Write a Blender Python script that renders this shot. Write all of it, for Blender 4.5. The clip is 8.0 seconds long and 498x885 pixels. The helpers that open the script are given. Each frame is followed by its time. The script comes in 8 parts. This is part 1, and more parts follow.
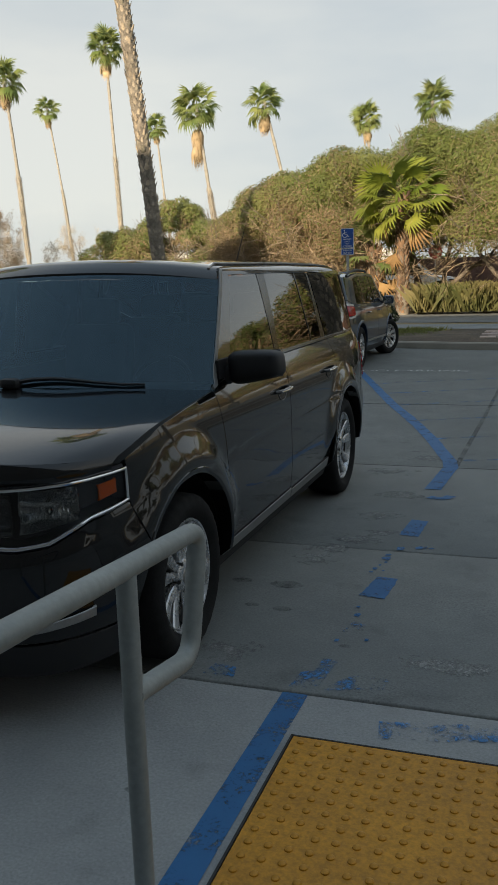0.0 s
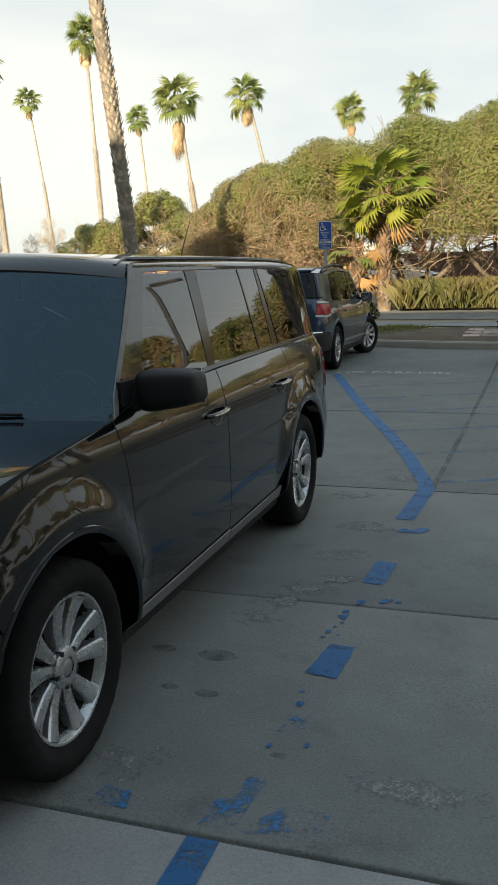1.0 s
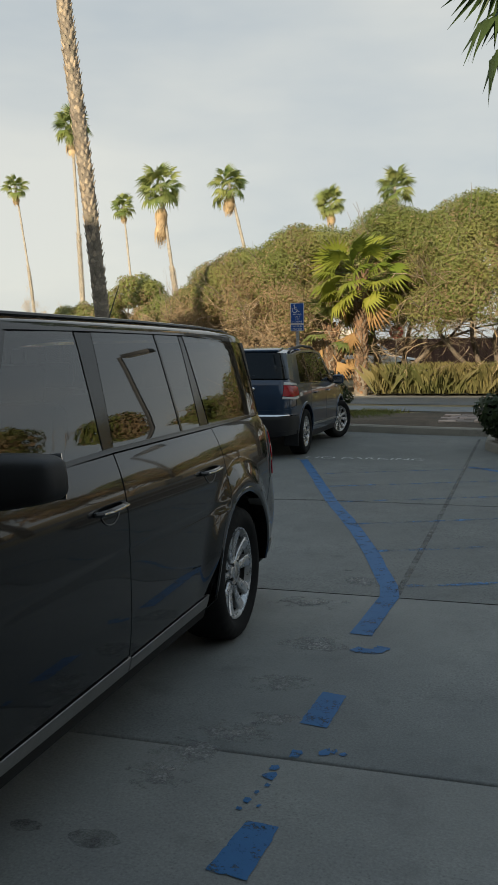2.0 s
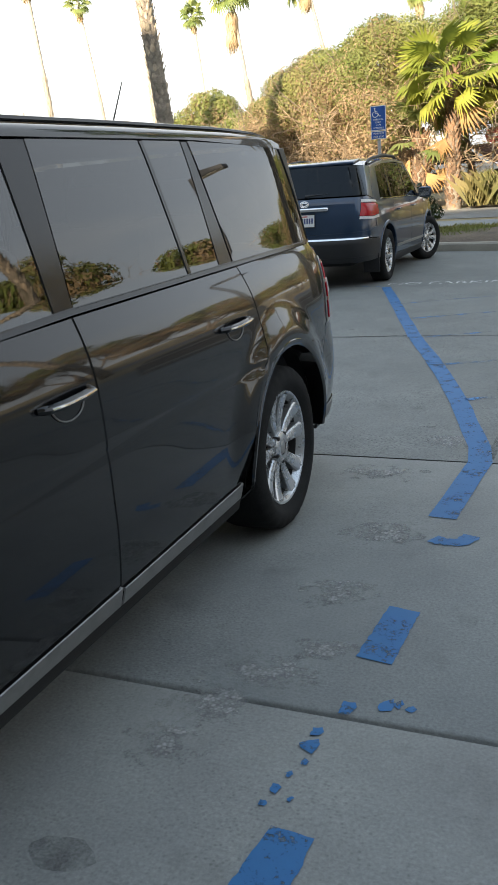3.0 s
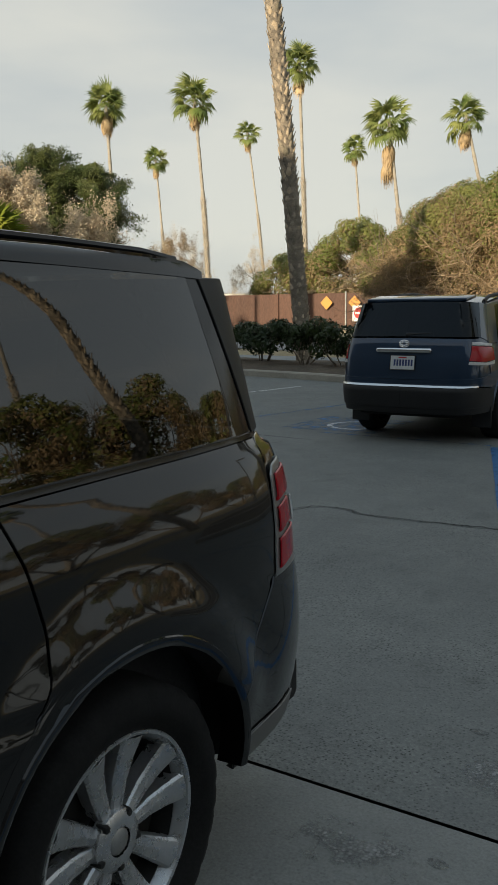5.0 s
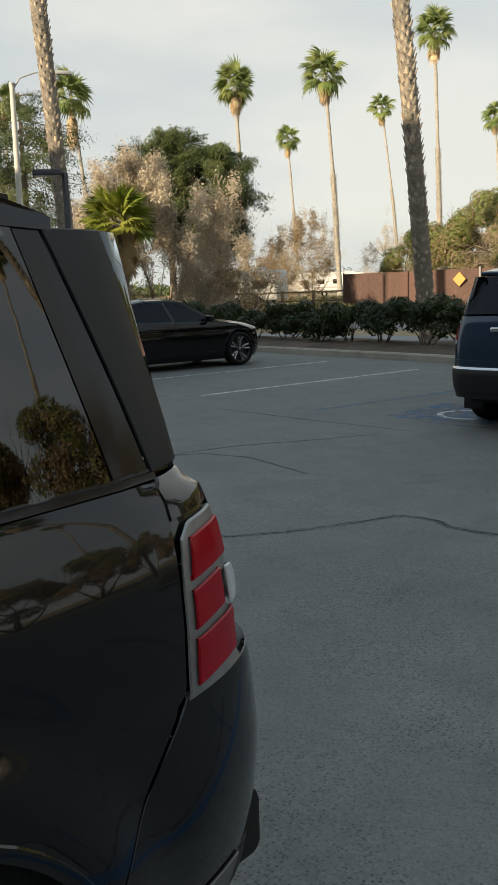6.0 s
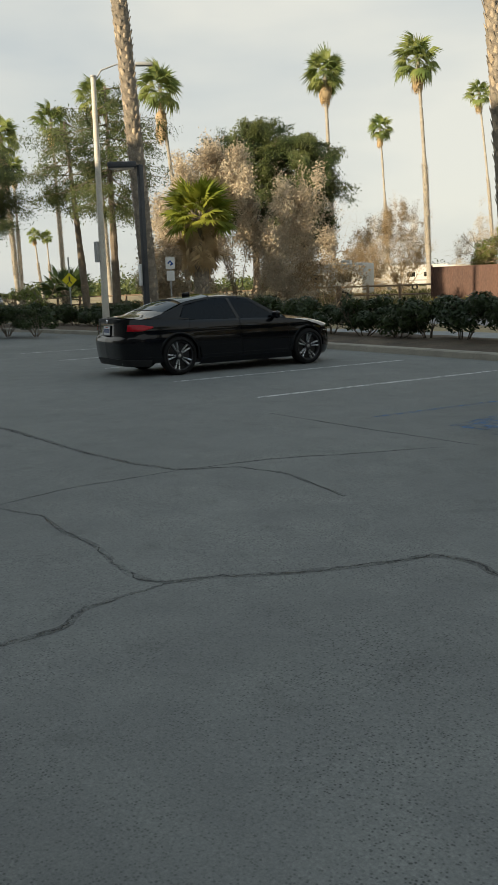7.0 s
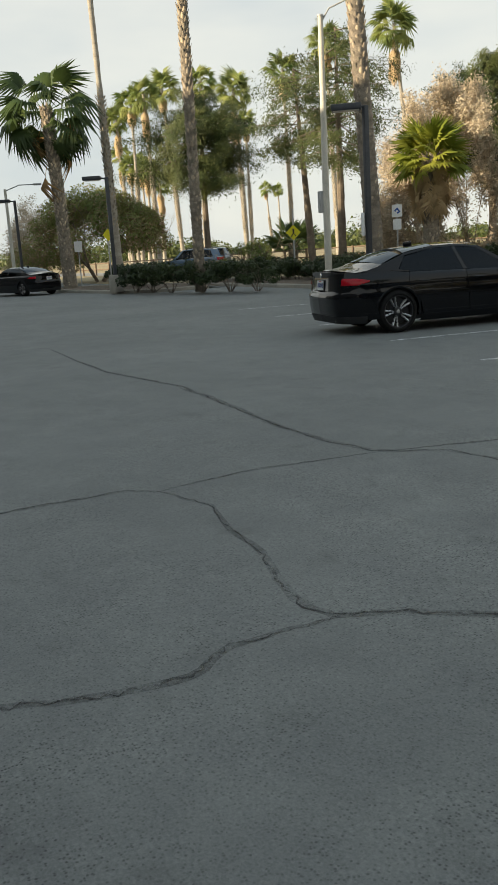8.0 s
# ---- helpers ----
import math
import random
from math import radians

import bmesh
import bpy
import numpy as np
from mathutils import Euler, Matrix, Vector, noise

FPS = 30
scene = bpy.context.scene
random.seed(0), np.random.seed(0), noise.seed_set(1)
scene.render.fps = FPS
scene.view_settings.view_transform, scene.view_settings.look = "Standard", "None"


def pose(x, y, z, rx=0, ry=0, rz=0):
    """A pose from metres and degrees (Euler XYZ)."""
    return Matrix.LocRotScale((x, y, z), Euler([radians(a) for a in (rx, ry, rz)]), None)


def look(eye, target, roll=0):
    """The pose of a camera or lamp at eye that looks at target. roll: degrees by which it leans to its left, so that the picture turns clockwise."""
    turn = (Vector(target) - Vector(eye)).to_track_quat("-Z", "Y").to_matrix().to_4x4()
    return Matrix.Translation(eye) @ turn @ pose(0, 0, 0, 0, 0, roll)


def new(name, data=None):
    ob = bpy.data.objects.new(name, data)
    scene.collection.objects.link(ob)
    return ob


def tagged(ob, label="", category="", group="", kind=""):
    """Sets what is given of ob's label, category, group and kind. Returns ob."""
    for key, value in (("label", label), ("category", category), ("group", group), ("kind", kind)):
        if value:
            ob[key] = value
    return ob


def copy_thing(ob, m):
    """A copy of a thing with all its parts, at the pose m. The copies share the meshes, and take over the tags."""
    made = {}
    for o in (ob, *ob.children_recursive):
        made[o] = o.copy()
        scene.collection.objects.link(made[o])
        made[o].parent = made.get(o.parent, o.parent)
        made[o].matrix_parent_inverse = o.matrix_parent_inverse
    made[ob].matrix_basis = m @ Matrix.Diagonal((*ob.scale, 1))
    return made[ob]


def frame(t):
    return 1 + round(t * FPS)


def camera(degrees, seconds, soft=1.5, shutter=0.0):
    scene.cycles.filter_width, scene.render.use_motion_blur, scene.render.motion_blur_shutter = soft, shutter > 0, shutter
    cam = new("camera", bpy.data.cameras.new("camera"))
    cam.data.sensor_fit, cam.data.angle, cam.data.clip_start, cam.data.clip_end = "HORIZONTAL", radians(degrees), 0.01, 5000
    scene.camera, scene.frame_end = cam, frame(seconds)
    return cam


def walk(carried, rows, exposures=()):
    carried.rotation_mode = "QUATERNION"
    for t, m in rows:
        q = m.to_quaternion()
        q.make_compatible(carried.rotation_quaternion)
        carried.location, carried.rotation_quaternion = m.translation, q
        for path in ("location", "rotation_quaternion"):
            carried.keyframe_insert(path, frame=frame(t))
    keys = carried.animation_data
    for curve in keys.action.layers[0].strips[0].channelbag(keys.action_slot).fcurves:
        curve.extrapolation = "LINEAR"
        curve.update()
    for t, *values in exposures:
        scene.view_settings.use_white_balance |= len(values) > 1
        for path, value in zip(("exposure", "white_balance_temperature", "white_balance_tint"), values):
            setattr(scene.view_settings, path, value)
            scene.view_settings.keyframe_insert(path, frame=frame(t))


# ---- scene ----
cam = camera(32.4, 8.0)
PATH = [
    (0, (1.453, -3.289, 1.644), (0.795, -1.439, 1.267), -1.9),
    (0.5, (1.418, -2.817, 1.644), (0.756, -0.976, 1.228), -1.9),
    (1, (1.417, -2.337, 1.653), (0.791, -0.478, 1.262), -1.7),
    (1.2, (1.451, -2.164, 1.611), (0.839, -0.298, 1.231), -1.8),
    (2.3, (1.425, -1.142, 1.549), (0.845, 0.765, 1.383), -0.8),
    (2.5, (1.439, -0.927, 1.528), (0.851, 0.962, 1.233), -2.8),
    (3, (1.315, -0.395, 1.512), (0.536, 1.352, 0.93), -4.6),
    (3.5, (1.279, 0.092, 1.498), (0.567, 1.873, 0.933), -6.5),
    (4, (1.223, 0.629, 1.536), (0.332, 2.366, 1.102), -2.8),
    (4.5, (1.222, 1.18, 1.549), (0.373, 2.948, 1.158), -2.4),
    (5, (1.19, 1.656, 1.564), (0.121, 3.318, 1.255), -0.7),
    (5.2, (1.133, 1.879, 1.535), (0.046, 3.53, 1.233), -0.3),
    (6.3, (0.998, 2.95, 1.532), (-0.359, 4.376, 1.177), -2.3),
    (6.5, (0.957, 3.133, 1.557), (-0.397, 4.562, 1.206), -2.2),
    (7, (0.831, 3.578, 1.557), (-0.629, 4.897, 1.201), -1.9),
    (7.5, (0.469, 3.988, 1.564), (-1.266, 4.874, 1.111), -3.4),
    (8, (0.112, 4.392, 1.538), (-1.633, 5.265, 1.099), -3.6),
]
walk(cam, [(t, look(eye, target, roll)) for t, eye, target, roll in PATH],
     exposures=[(0, 0.48, 6950, 8), (0.5, 0.92, 7050, 9), (1, 0.88, 7200, 7), (2.5, 0.27, 6950, 9), (3, 1.62, 6900, 11), (3.5, 1.64, 7050, 11), (4, 0.98, 7050, 8), (4.5, 0.68, 7200, 6), (5, 0.32, 7200, 7), (6.5, 0.64, 7150, 8), (7, 0.52, 7350, 7), (7.5, 1.02, 7450, 7), (8, 0.76, 7450, 7)])

# ---- world, sun ----
SUN_TAN = 0.33                      # rise of the sun's rays over the ground
SUN_WAY = Vector((-0.10, -1.0, SUN_TAN))   # from the place towards the sun
sun_data = bpy.data.lights.new("sun", "SUN")
sun_data.energy, sun_data.angle, sun_data.color = 5.0, radians(0.6), (1.0, 0.87, 0.69)
sun = new("sun", sun_data)
sun.matrix_world = look(SUN_WAY * 60, (0, 0, 0))

world = bpy.data.worlds.new("sky")
scene.world = world
world.use_nodes = True
wt = world.node_tree
wt.nodes.clear()
w_out = wt.nodes.new("ShaderNodeOutputWorld")
w_bg = wt.nodes.new("ShaderNodeBackground")
w_sky = wt.nodes.new("ShaderNodeTexSky")
w_sky.sky_type, w_sky.sun_disc = "NISHITA", False
w_sky.sun_elevation, w_sky.sun_rotation = math.atan(SUN_TAN), radians(186)
w_gain = wt.nodes.new("ShaderNodeMix")
w_gain.data_type, w_gain.blend_type = "RGBA", "MULTIPLY"
w_gain.inputs[0].default_value = 1.0
w_gain.inputs[7].default_value = (0.55, 0.55, 0.55, 1)
w_co = wt.nodes.new("ShaderNodeTexCoord")
w_map = wt.nodes.new("ShaderNodeMapping")
w_map.inputs["Scale"].default_value = (1.0, 1.0, 3.2)
w_map.inputs["Location"].default_value = (0.35, 0.1, 0.2)
w_n = wt.nodes.new("ShaderNodeTexNoise")
w_n.inputs["Scale"].default_value, w_n.inputs["Detail"].default_value = 1.7, 5.0
w_n.inputs["Roughness"].default_value = 0.52
w_ramp = wt.nodes.new("ShaderNodeValToRGB")
w_ramp.color_ramp.elements[0].position, w_ramp.color_ramp.elements[0].color = 0.36, (4.0, 4.6, 5.3, 1)
w_ramp.color_ramp.elements[1].position, w_ramp.color_ramp.elements[1].color = 0.66, (5.9, 6.15, 6.25, 1)
w_mix = wt.nodes.new("ShaderNodeMix")
w_mix.data_type = "RGBA"
w_mix.inputs[0].default_value = 0.86
wt.links.new(w_co.outputs["Generated"], w_map.inputs["Vector"])
wt.links.new(w_map.outputs[0], w_n.inputs["Vector"])
wt.links.new(w_n.outputs[0], w_ramp.inputs[0])
wt.links.new(w_sky.outputs[0], w_gain.inputs[6])
wt.links.new(w_gain.outputs[2], w_mix.inputs[6])
wt.links.new(w_ramp.outputs[0], w_mix.inputs[7])
w_sep = wt.nodes.new("ShaderNodeSeparateXYZ")
w_high = wt.nodes.new("ShaderNodeMapRange")
w_high.interpolation_type = "SMOOTHSTEP"
w_high.inputs[1].default_value, w_high.inputs[2].default_value, w_high.inputs[4].default_value = 0.35, 0.90, 0.85
w_deep = wt.nodes.new("ShaderNodeMix")
w_deep.data_type = "RGBA"
w_deep.inputs[7].default_value = (2.5, 3.5, 4.8, 1)
wt.links.new(w_co.outputs["Generated"], w_sep.inputs[0])
wt.links.new(w_sep.outputs[2], w_high.inputs[0])
wt.links.new(w_high.outputs[0], w_deep.inputs[0])
wt.links.new(w_mix.outputs[2], w_deep.inputs[6])
wt.links.new(w_deep.outputs[2], w_bg.inputs[0])
w_bg.inputs[1].default_value = 0.10
wt.links.new(w_bg.outputs[0], w_out.inputs[0])

# ---- materials ----
def nodes_of(name):
    m = bpy.data.materials.new(name)
    m.use_nodes = True
    t = m.node_tree
    return m, t, t.nodes["Principled BSDF"], t.nodes["Material Output"]


def noise_node(t, vec, scale, detail=4.0, rough=0.55, stretch=None):
    if stretch:
        mp = t.nodes.new("ShaderNodeMapping")
        mp.inputs["Scale"].default_value = stretch
        t.links.new(vec, mp.inputs["Vector"])
        vec = mp.outputs[0]
    n = t.nodes.new("ShaderNodeTexNoise")
    n.inputs["Scale"].default_value, n.inputs["Detail"].default_value, n.inputs["Roughness"].default_value = scale, detail, rough
    t.links.new(vec, n.inputs["Vector"])
    return n.outputs[0]


def ramp_node(t, fac, stops):
    r = t.nodes.new("ShaderNodeValToRGB")
    e = r.color_ramp.elements
    while len(e) < len(stops):
        e.new(0.5)
    for k, (p, c) in enumerate(stops):
        e[k].position = p
        e[k].color = (*c, 1) if len(c) == 3 else c
    t.links.new(fac, r.inputs[0])
    return r.outputs[0]


def mix_node(t, a, b, fac, blend="MIX"):
    m = t.nodes.new("ShaderNodeMix")
    m.data_type, m.blend_type = "RGBA", blend
    for sock, val in ((0, fac), (6, a), (7, b)):
        if isinstance(val, (int, float)):
            m.inputs[sock].default_value = val
        elif isinstance(val, tuple):
            m.inputs[sock].default_value = (*val, 1)
        else:
            t.links.new(val, m.inputs[sock])
    return m.outputs[2]


def surface(name, c1, c2, scale=2.0, fine=40.0, rough=0.7, rough_var=0.15, bump=0.3, bump_dist=0.005, metallic=0.0,
            coat=0.0, stretch=None, random_by=None, world_space=False, spec=0.5, grain=0.55):
    """A surface whose colour wanders between c1 and c2 at two scales, with fine relief."""
    m, t, b, out = nodes_of(name)
    if world_space:
        vec = t.nodes.new("ShaderNodeNewGeometry").outputs["Position"]
    else:
        vec = t.nodes.new("ShaderNodeTexCoord").outputs["Object"]
    big, small = noise_node(t, vec, scale, 5, 0.6, stretch), noise_node(t, vec, fine, 4, 0.6, stretch)
    col = ramp_node(t, big, [(0.30, c1), (0.70, c2)])
    col = mix_node(t, col, mix_node(t, col, ramp_node(t, small, [(0.35, (0.55, 0.55, 0.55)), (0.65, (1.25, 1.25, 1.25))]), 1.0, "MULTIPLY"), grain)
    if random_by:
        if random_by == "object":
            rnd = t.nodes.new("ShaderNodeObjectInfo").outputs["Random"]
        else:
            rnd = t.nodes.new("ShaderNodeNewGeometry").outputs["Random Per Island"]
        col = mix_node(t, col, ramp_node(t, rnd, [(0.0, (0.55, 0.58, 0.55)), (0.5, (1.0, 1.0, 1.0)), (1.0, (1.45, 1.38, 1.25))]), 1.0, "MULTIPLY")
    t.links.new(col, b.inputs["Base Color"])
    r = t.nodes.new("ShaderNodeMapRange")
    r.inputs[3].default_value, r.inputs[4].default_value = max(0.02, rough - rough_var), min(1, rough + rough_var)
    t.links.new(big, r.inputs[0])
    t.links.new(r.outputs[0], b.inputs["Roughness"])
    b.inputs["Metallic"].default_value = metallic
    b.inputs["Coat Weight"].default_value = coat
    b.inputs["Specular IOR Level"].default_value = spec
    if bump:
        bp = t.nodes.new("ShaderNodeBump")
        bp.inputs["Strength"].default_value, bp.inputs["Distance"].default_value = bump, bump_dist
        t.links.new(small, bp.inputs["Height"])
        t.links.new(bp.outputs[0], b.inputs["Normal"])
    return m


def paint(name, colour, rough=0.3, metallic=0.0, dust=0.012, coat_ior=1.50):
    """Car paint under a clear coat, with a little dust."""
    m, t, b, out = nodes_of(name)
    vec = t.nodes.new("ShaderNodeTexCoord").outputs["Object"]
    n = noise_node(t, vec, 3.0, 6, 0.65)
    d = ramp_node(t, n, [(0.45, (0, 0, 0)), (0.8, (dust, dust, dust))])
    t.links.new(mix_node(t, colour, (0.20, 0.19, 0.17), d), b.inputs["Base Color"])
    b.inputs["Metallic"].default_value, b.inputs["Roughness"].default_value = metallic, rough
    b.inputs["Coat Weight"].default_value, b.inputs["Coat Roughness"].default_value = 1.0, 0.03
    b.inputs["Coat IOR"].default_value = coat_ior
    b.inputs["Specular IOR Level"].default_value = 0.10
    return m


def plain(name, colour, rough=0.5, metallic=0.0, coat=0.0, var=0.25, scale=18.0, bump=0.0):
    c2 = tuple(min(1, v * (1 + var)) for v in colour)
    c1 = tuple(v * (1 - var) for v in colour)
    return surface(name, c1, c2, scale, scale * 9, rough, 0.08, bump, 0.001, metallic, coat, grain=0.12)


def tinted_glass(name, tint, rough=0.015, coat=(1, 1, 1), ior=1.5):
    """Glass that dims what lies behind it and mirrors what lies before it, coloured by coat."""
    m, t, b, out = nodes_of(name)
    t.nodes.remove(b)
    tr, gl, mx, fr = (t.nodes.new("ShaderNodeBsdf" + k) for k in ("Transparent", "Glossy")), None, t.nodes.new("ShaderNodeMixShader"), t.nodes.new("ShaderNodeFresnel")
    tr, gl = tuple(tr)
    tr.inputs[0].default_value = (*tint, 1)
    gl.inputs["Roughness"].default_value = rough
    gl.inputs[0].default_value = (*coat, 1)
    fr.inputs[0].default_value = ior
    t.links.new(fr.outputs[0], mx.inputs[0])
    t.links.new(tr.outputs[0], mx.inputs[1])
    t.links.new(gl.outputs[0], mx.inputs[2])
    t.links.new(mx.outputs[0], out.inputs["Surface"])
    return m


def lens(name, colour, rough=0.08):
    m, t, b, out = nodes_of(name)
    vec = t.nodes.new("ShaderNodeTexCoord").outputs["Object"]
    w = t.nodes.new("ShaderNodeTexVoronoi")
    w.inputs["Scale"].default_value = 420
    t.links.new(vec, w.inputs["Vector"])
    t.links.new(mix_node(t, colour, tuple(0.72 * v for v in colour), w.outputs["Distance"]), b.inputs["Base Color"])
    bp = t.nodes.new("ShaderNodeBump")
    bp.inputs["Strength"].default_value, bp.inputs["Distance"].default_value = 0.08, 0.0006
    t.links.new(w.outputs["Distance"], bp.inputs["Height"])
    t.links.new(bp.outputs[0], b.inputs["Normal"])
    b.inputs["Roughness"].default_value = rough + 0.1
    b.inputs["Coat Weight"].default_value, b.inputs["Coat Roughness"].default_value = 0.3, 0.02
    b.inputs["Specular IOR Level"].default_value = 0.2
    return m


def leaf(name, c1, c2, glow=0.35, rough=0.5, scale=0.6):
    """Leaves: each island in its own shade, partly letting light through."""
    m, t, b, out = nodes_of(name)
    g = t.nodes.new("ShaderNodeNewGeometry")
    n = noise_node(t, g.outputs["Position"], scale, 4, 0.6)
    rnd = g.outputs["Random Per Island"]
    col = mix_node(t, ramp_node(t, n, [(0.35, c1), (0.65, c2)]), ramp_node(t, rnd, [(0.0, (0.80, 0.83, 0.78)), (0.6, (1, 1, 1)), (1.0, (1.18, 1.14, 1.04))]), 1.0, "MULTIPLY")
    t.links.new(col, b.inputs["Base Color"])
    b.inputs["Roughness"].default_value = rough
    b.inputs["Specular IOR Level"].default_value = 0.3
    tl, mx = t.nodes.new("ShaderNodeBsdfTranslucent"), t.nodes.new("ShaderNodeMixShader")
    mx.inputs[0].default_value = glow
    t.links.new(col, tl.inputs[0])
    t.links.new(b.outputs[0], mx.inputs[1])
    t.links.new(tl.outputs[0], mx.inputs[2])
    t.links.new(mx.outputs[0], out.inputs["Surface"])
    return m


def worn_paint(name, colour, wear=0.45, scale=9.0, soft=0.06):
    """Road paint with holes worn through to the ground below."""
    m, t, b, out = nodes_of(name)
    pos = t.nodes.new("ShaderNodeNewGeometry").outputs["Position"]
    n, f = noise_node(t, pos, scale, 8, 0.72), noise_node(t, pos, scale * 9, 3, 0.6)
    t.links.new(mix_node(t, tuple(v * 0.75 for v in colour), tuple(v * 1.2 for v in colour), n), b.inputs["Base Color"])
    b.inputs["Roughness"].default_value = 0.62
    tr, mx = t.nodes.new("ShaderNodeBsdfTransparent"), t.nodes.new("ShaderNodeMixShader")
    s = mix_node(t, n, f, 0.35)
    t.links.new(ramp_node(t, s, [(max(0, wear - soft), (0, 0, 0)), (wear + soft, (1, 1, 1))]), mx.inputs[0])
    t.links.new(tr.outputs[0], mx.inputs[1])
    t.links.new(b.outputs[0], mx.inputs[2])
    t.links.new(mx.outputs[0], out.inputs["Surface"])
    return m


def pavement_surface(name, c1, c2, stain, grit=0.5, patch=0.5, stains=0.5):
    """Concrete or asphalt: broad tone, dark drip stains, rough worn patches with open grit."""
    m, t, b, out = nodes_of(name)
    pos = t.nodes.new("ShaderNodeNewGeometry").outputs["Position"]
    broad, mid, fine = noise_node(t, pos, 0.35, 6, 0.6), noise_node(t, pos, 2.3, 7, 0.65), noise_node(t, pos, 95, 3, 0.7)
    col = ramp_node(t, broad, [(0.3, c1), (0.7, c2)])
    col = mix_node(t, col, ramp_node(t, mid, [(0.3, (0.86, 0.86, 0.87)), (0.7, (1.12, 1.12, 1.1))]), 1.0, "MULTIPLY")
    spots = noise_node(t, pos, 3.1, 3, 0.5)
    col = mix_node(t, col, stain, ramp_node(t, spots, [(0.60, (0, 0, 0)), (0.80, (stains, stains, stains))]))
    v = t.nodes.new("ShaderNodeTexVoronoi")
    v.inputs["Scale"].default_value = 82
    t.links.new(pos, v.inputs["Vector"])
    where = ramp_node(t, noise_node(t, pos, 0.9, 5, 0.62), [(0.42, (0, 0, 0)), (0.62, (1, 1, 1))])
    pits = ramp_node(t, v.outputs["Distance"], [(0.14, (0.24, 0.24, 0.24)), (0.48, (1.0, 1.0, 1.0))])
    some = ramp_node(t, v.outputs["Color"], [(0.52, (0, 0, 0)), (0.60, (1, 1, 1))])
    stones = ramp_node(t, v.outputs["Color"], [(0.15, (0.92, 0.92, 0.92)), (0.45, (1.22, 1.22, 1.2))])
    specks = mix_node(t, stones, pits, some)
    gritty = mix_node(t, col, specks, 1.0, "MULTIPLY")
    col = mix_node(t, col, gritty, mix_node(t, (grit, grit, grit), (patch, patch, patch), where))
    col = mix_node(t, col, ramp_node(t, fine, [(0.32, (0.78, 0.78, 0.78)), (0.68, (1.2, 1.2, 1.2))]), 0.75, "MULTIPLY")
    t.links.new(col, b.inputs["Base Color"])
    r = t.nodes.new("ShaderNodeMapRange")
    r.inputs[3].default_value, r.inputs[4].default_value = 0.72, 0.92
    t.links.new(mid, r.inputs[0])
    t.links.new(r.outputs[0], b.inputs["Roughness"])
    b.inputs["Specular IOR Level"].default_value = 0.35
    bp = t.nodes.new("ShaderNodeBump")
    bp.inputs["Strength"].default_value, bp.inputs["Distance"].default_value = 0.35, 0.004
    t.links.new(mix_node(t, fine, v.outputs["Distance"], where), bp.inputs["Height"])
    t.links.new(bp.outputs[0], b.inputs["Normal"])
    return m


M_CONCRETE = pavement_surface("concrete", (0.175, 0.183, 0.178), (0.225, 0.231, 0.223), (0.075, 0.075, 0.075), 0.06, 0.42, 0.5)
M_APRON = pavement_surface("apron_concrete", (0.225, 0.236, 0.24), (0.28, 0.289, 0.29), (0.10, 0.10, 0.10), 0.05, 0.2, 0.5)
M_ASPHALT = pavement_surface("grey_asphalt", (0.148, 0.154, 0.149), (0.192, 0.198, 0.190), (0.055, 0.055, 0.053), 0.42, 1.0, 0.35)
M_ROAD = pavement_surface("road_asphalt", (0.20, 0.20, 0.20), (0.27, 0.27, 0.26), (0.1, 0.1, 0.1), 0.2, 0.4, 0.3)
M_KERB = pavement_surface("kerb_concrete", (0.27, 0.25, 0.21), (0.38, 0.35, 0.30), (0.12, 0.12, 0.11), 0.15, 0.5, 0.6)
M_JOINT = plain("joint_dirt", (0.030, 0.030, 0.030), 0.95)
M_BED = surface("bed_soil", (0.07, 0.055, 0.04), (0.16, 0.12, 0.085), 1.3, 26, 0.95, 0.04, 0.9, 0.03)
M_DRY = surface("dry_grass_ground", (0.24, 0.19, 0.10), (0.40, 0.32, 0.19), 0.12, 6, 0.95, 0.04, 0.8, 0.05, world_space=True)
M_BLUE = worn_paint("blue_road_paint", (0.012, 0.115, 0.285), 0.41, 8)
M_BLUE_THIN = worn_paint("faded_blue_road_paint", (0.030, 0.16, 0.36), 0.535, 6)
M_WHITE_LINE = worn_paint("white_road_paint", (0.62, 0.62, 0.60), 0.47, 8)
M_YELLOW = surface("yellow_tactile_plastic", (0.43, 0.190, 0.009), (0.56, 0.255, 0.016), 3.5, 60, 0.62, 0.1, 0.25, 0.002)
M_GALV = surface("galvanised_pipe", (0.24, 0.26, 0.255), (0.31, 0.33, 0.32), 3, 50, 0.55, 0.08, 0.1, 0.001, metallic=0.35, grain=0.2)
M_STEEL_POLE = surface("grey_steel_pole", (0.36, 0.37, 0.37), (0.48, 0.48, 0.47), 4, 50, 0.55, 0.1, 0.1, 0.001, metallic=0.2)
M_DARK_POLE = surface("dark_bronze_paint", (0.030, 0.034, 0.040), (0.055, 0.060, 0.068), 3, 40, 0.55, 0.12, 0.1, 0.001)
M_WHITE_POLE = surface("pale_concrete_pole", (0.55, 0.52, 0.45), (0.68, 0.65, 0.57), 2, 40, 0.75, 0.1, 0.2, 0.002)
M_STUCCO = surface("grey_stucco", (0.17, 0.17, 0.165), (0.24, 0.24, 0.235), 0.5, 25, 0.9, 0.05, 0.5, 0.01, world_space=True)
M_BROWN_FENCE = surface("brown_sheet_fence", (0.085, 0.045, 0.034), (0.145, 0.078, 0.058), 0.7, 22, 0.8, 0.1, 0.3, 0.004, stretch=(1, 1, 0.25))
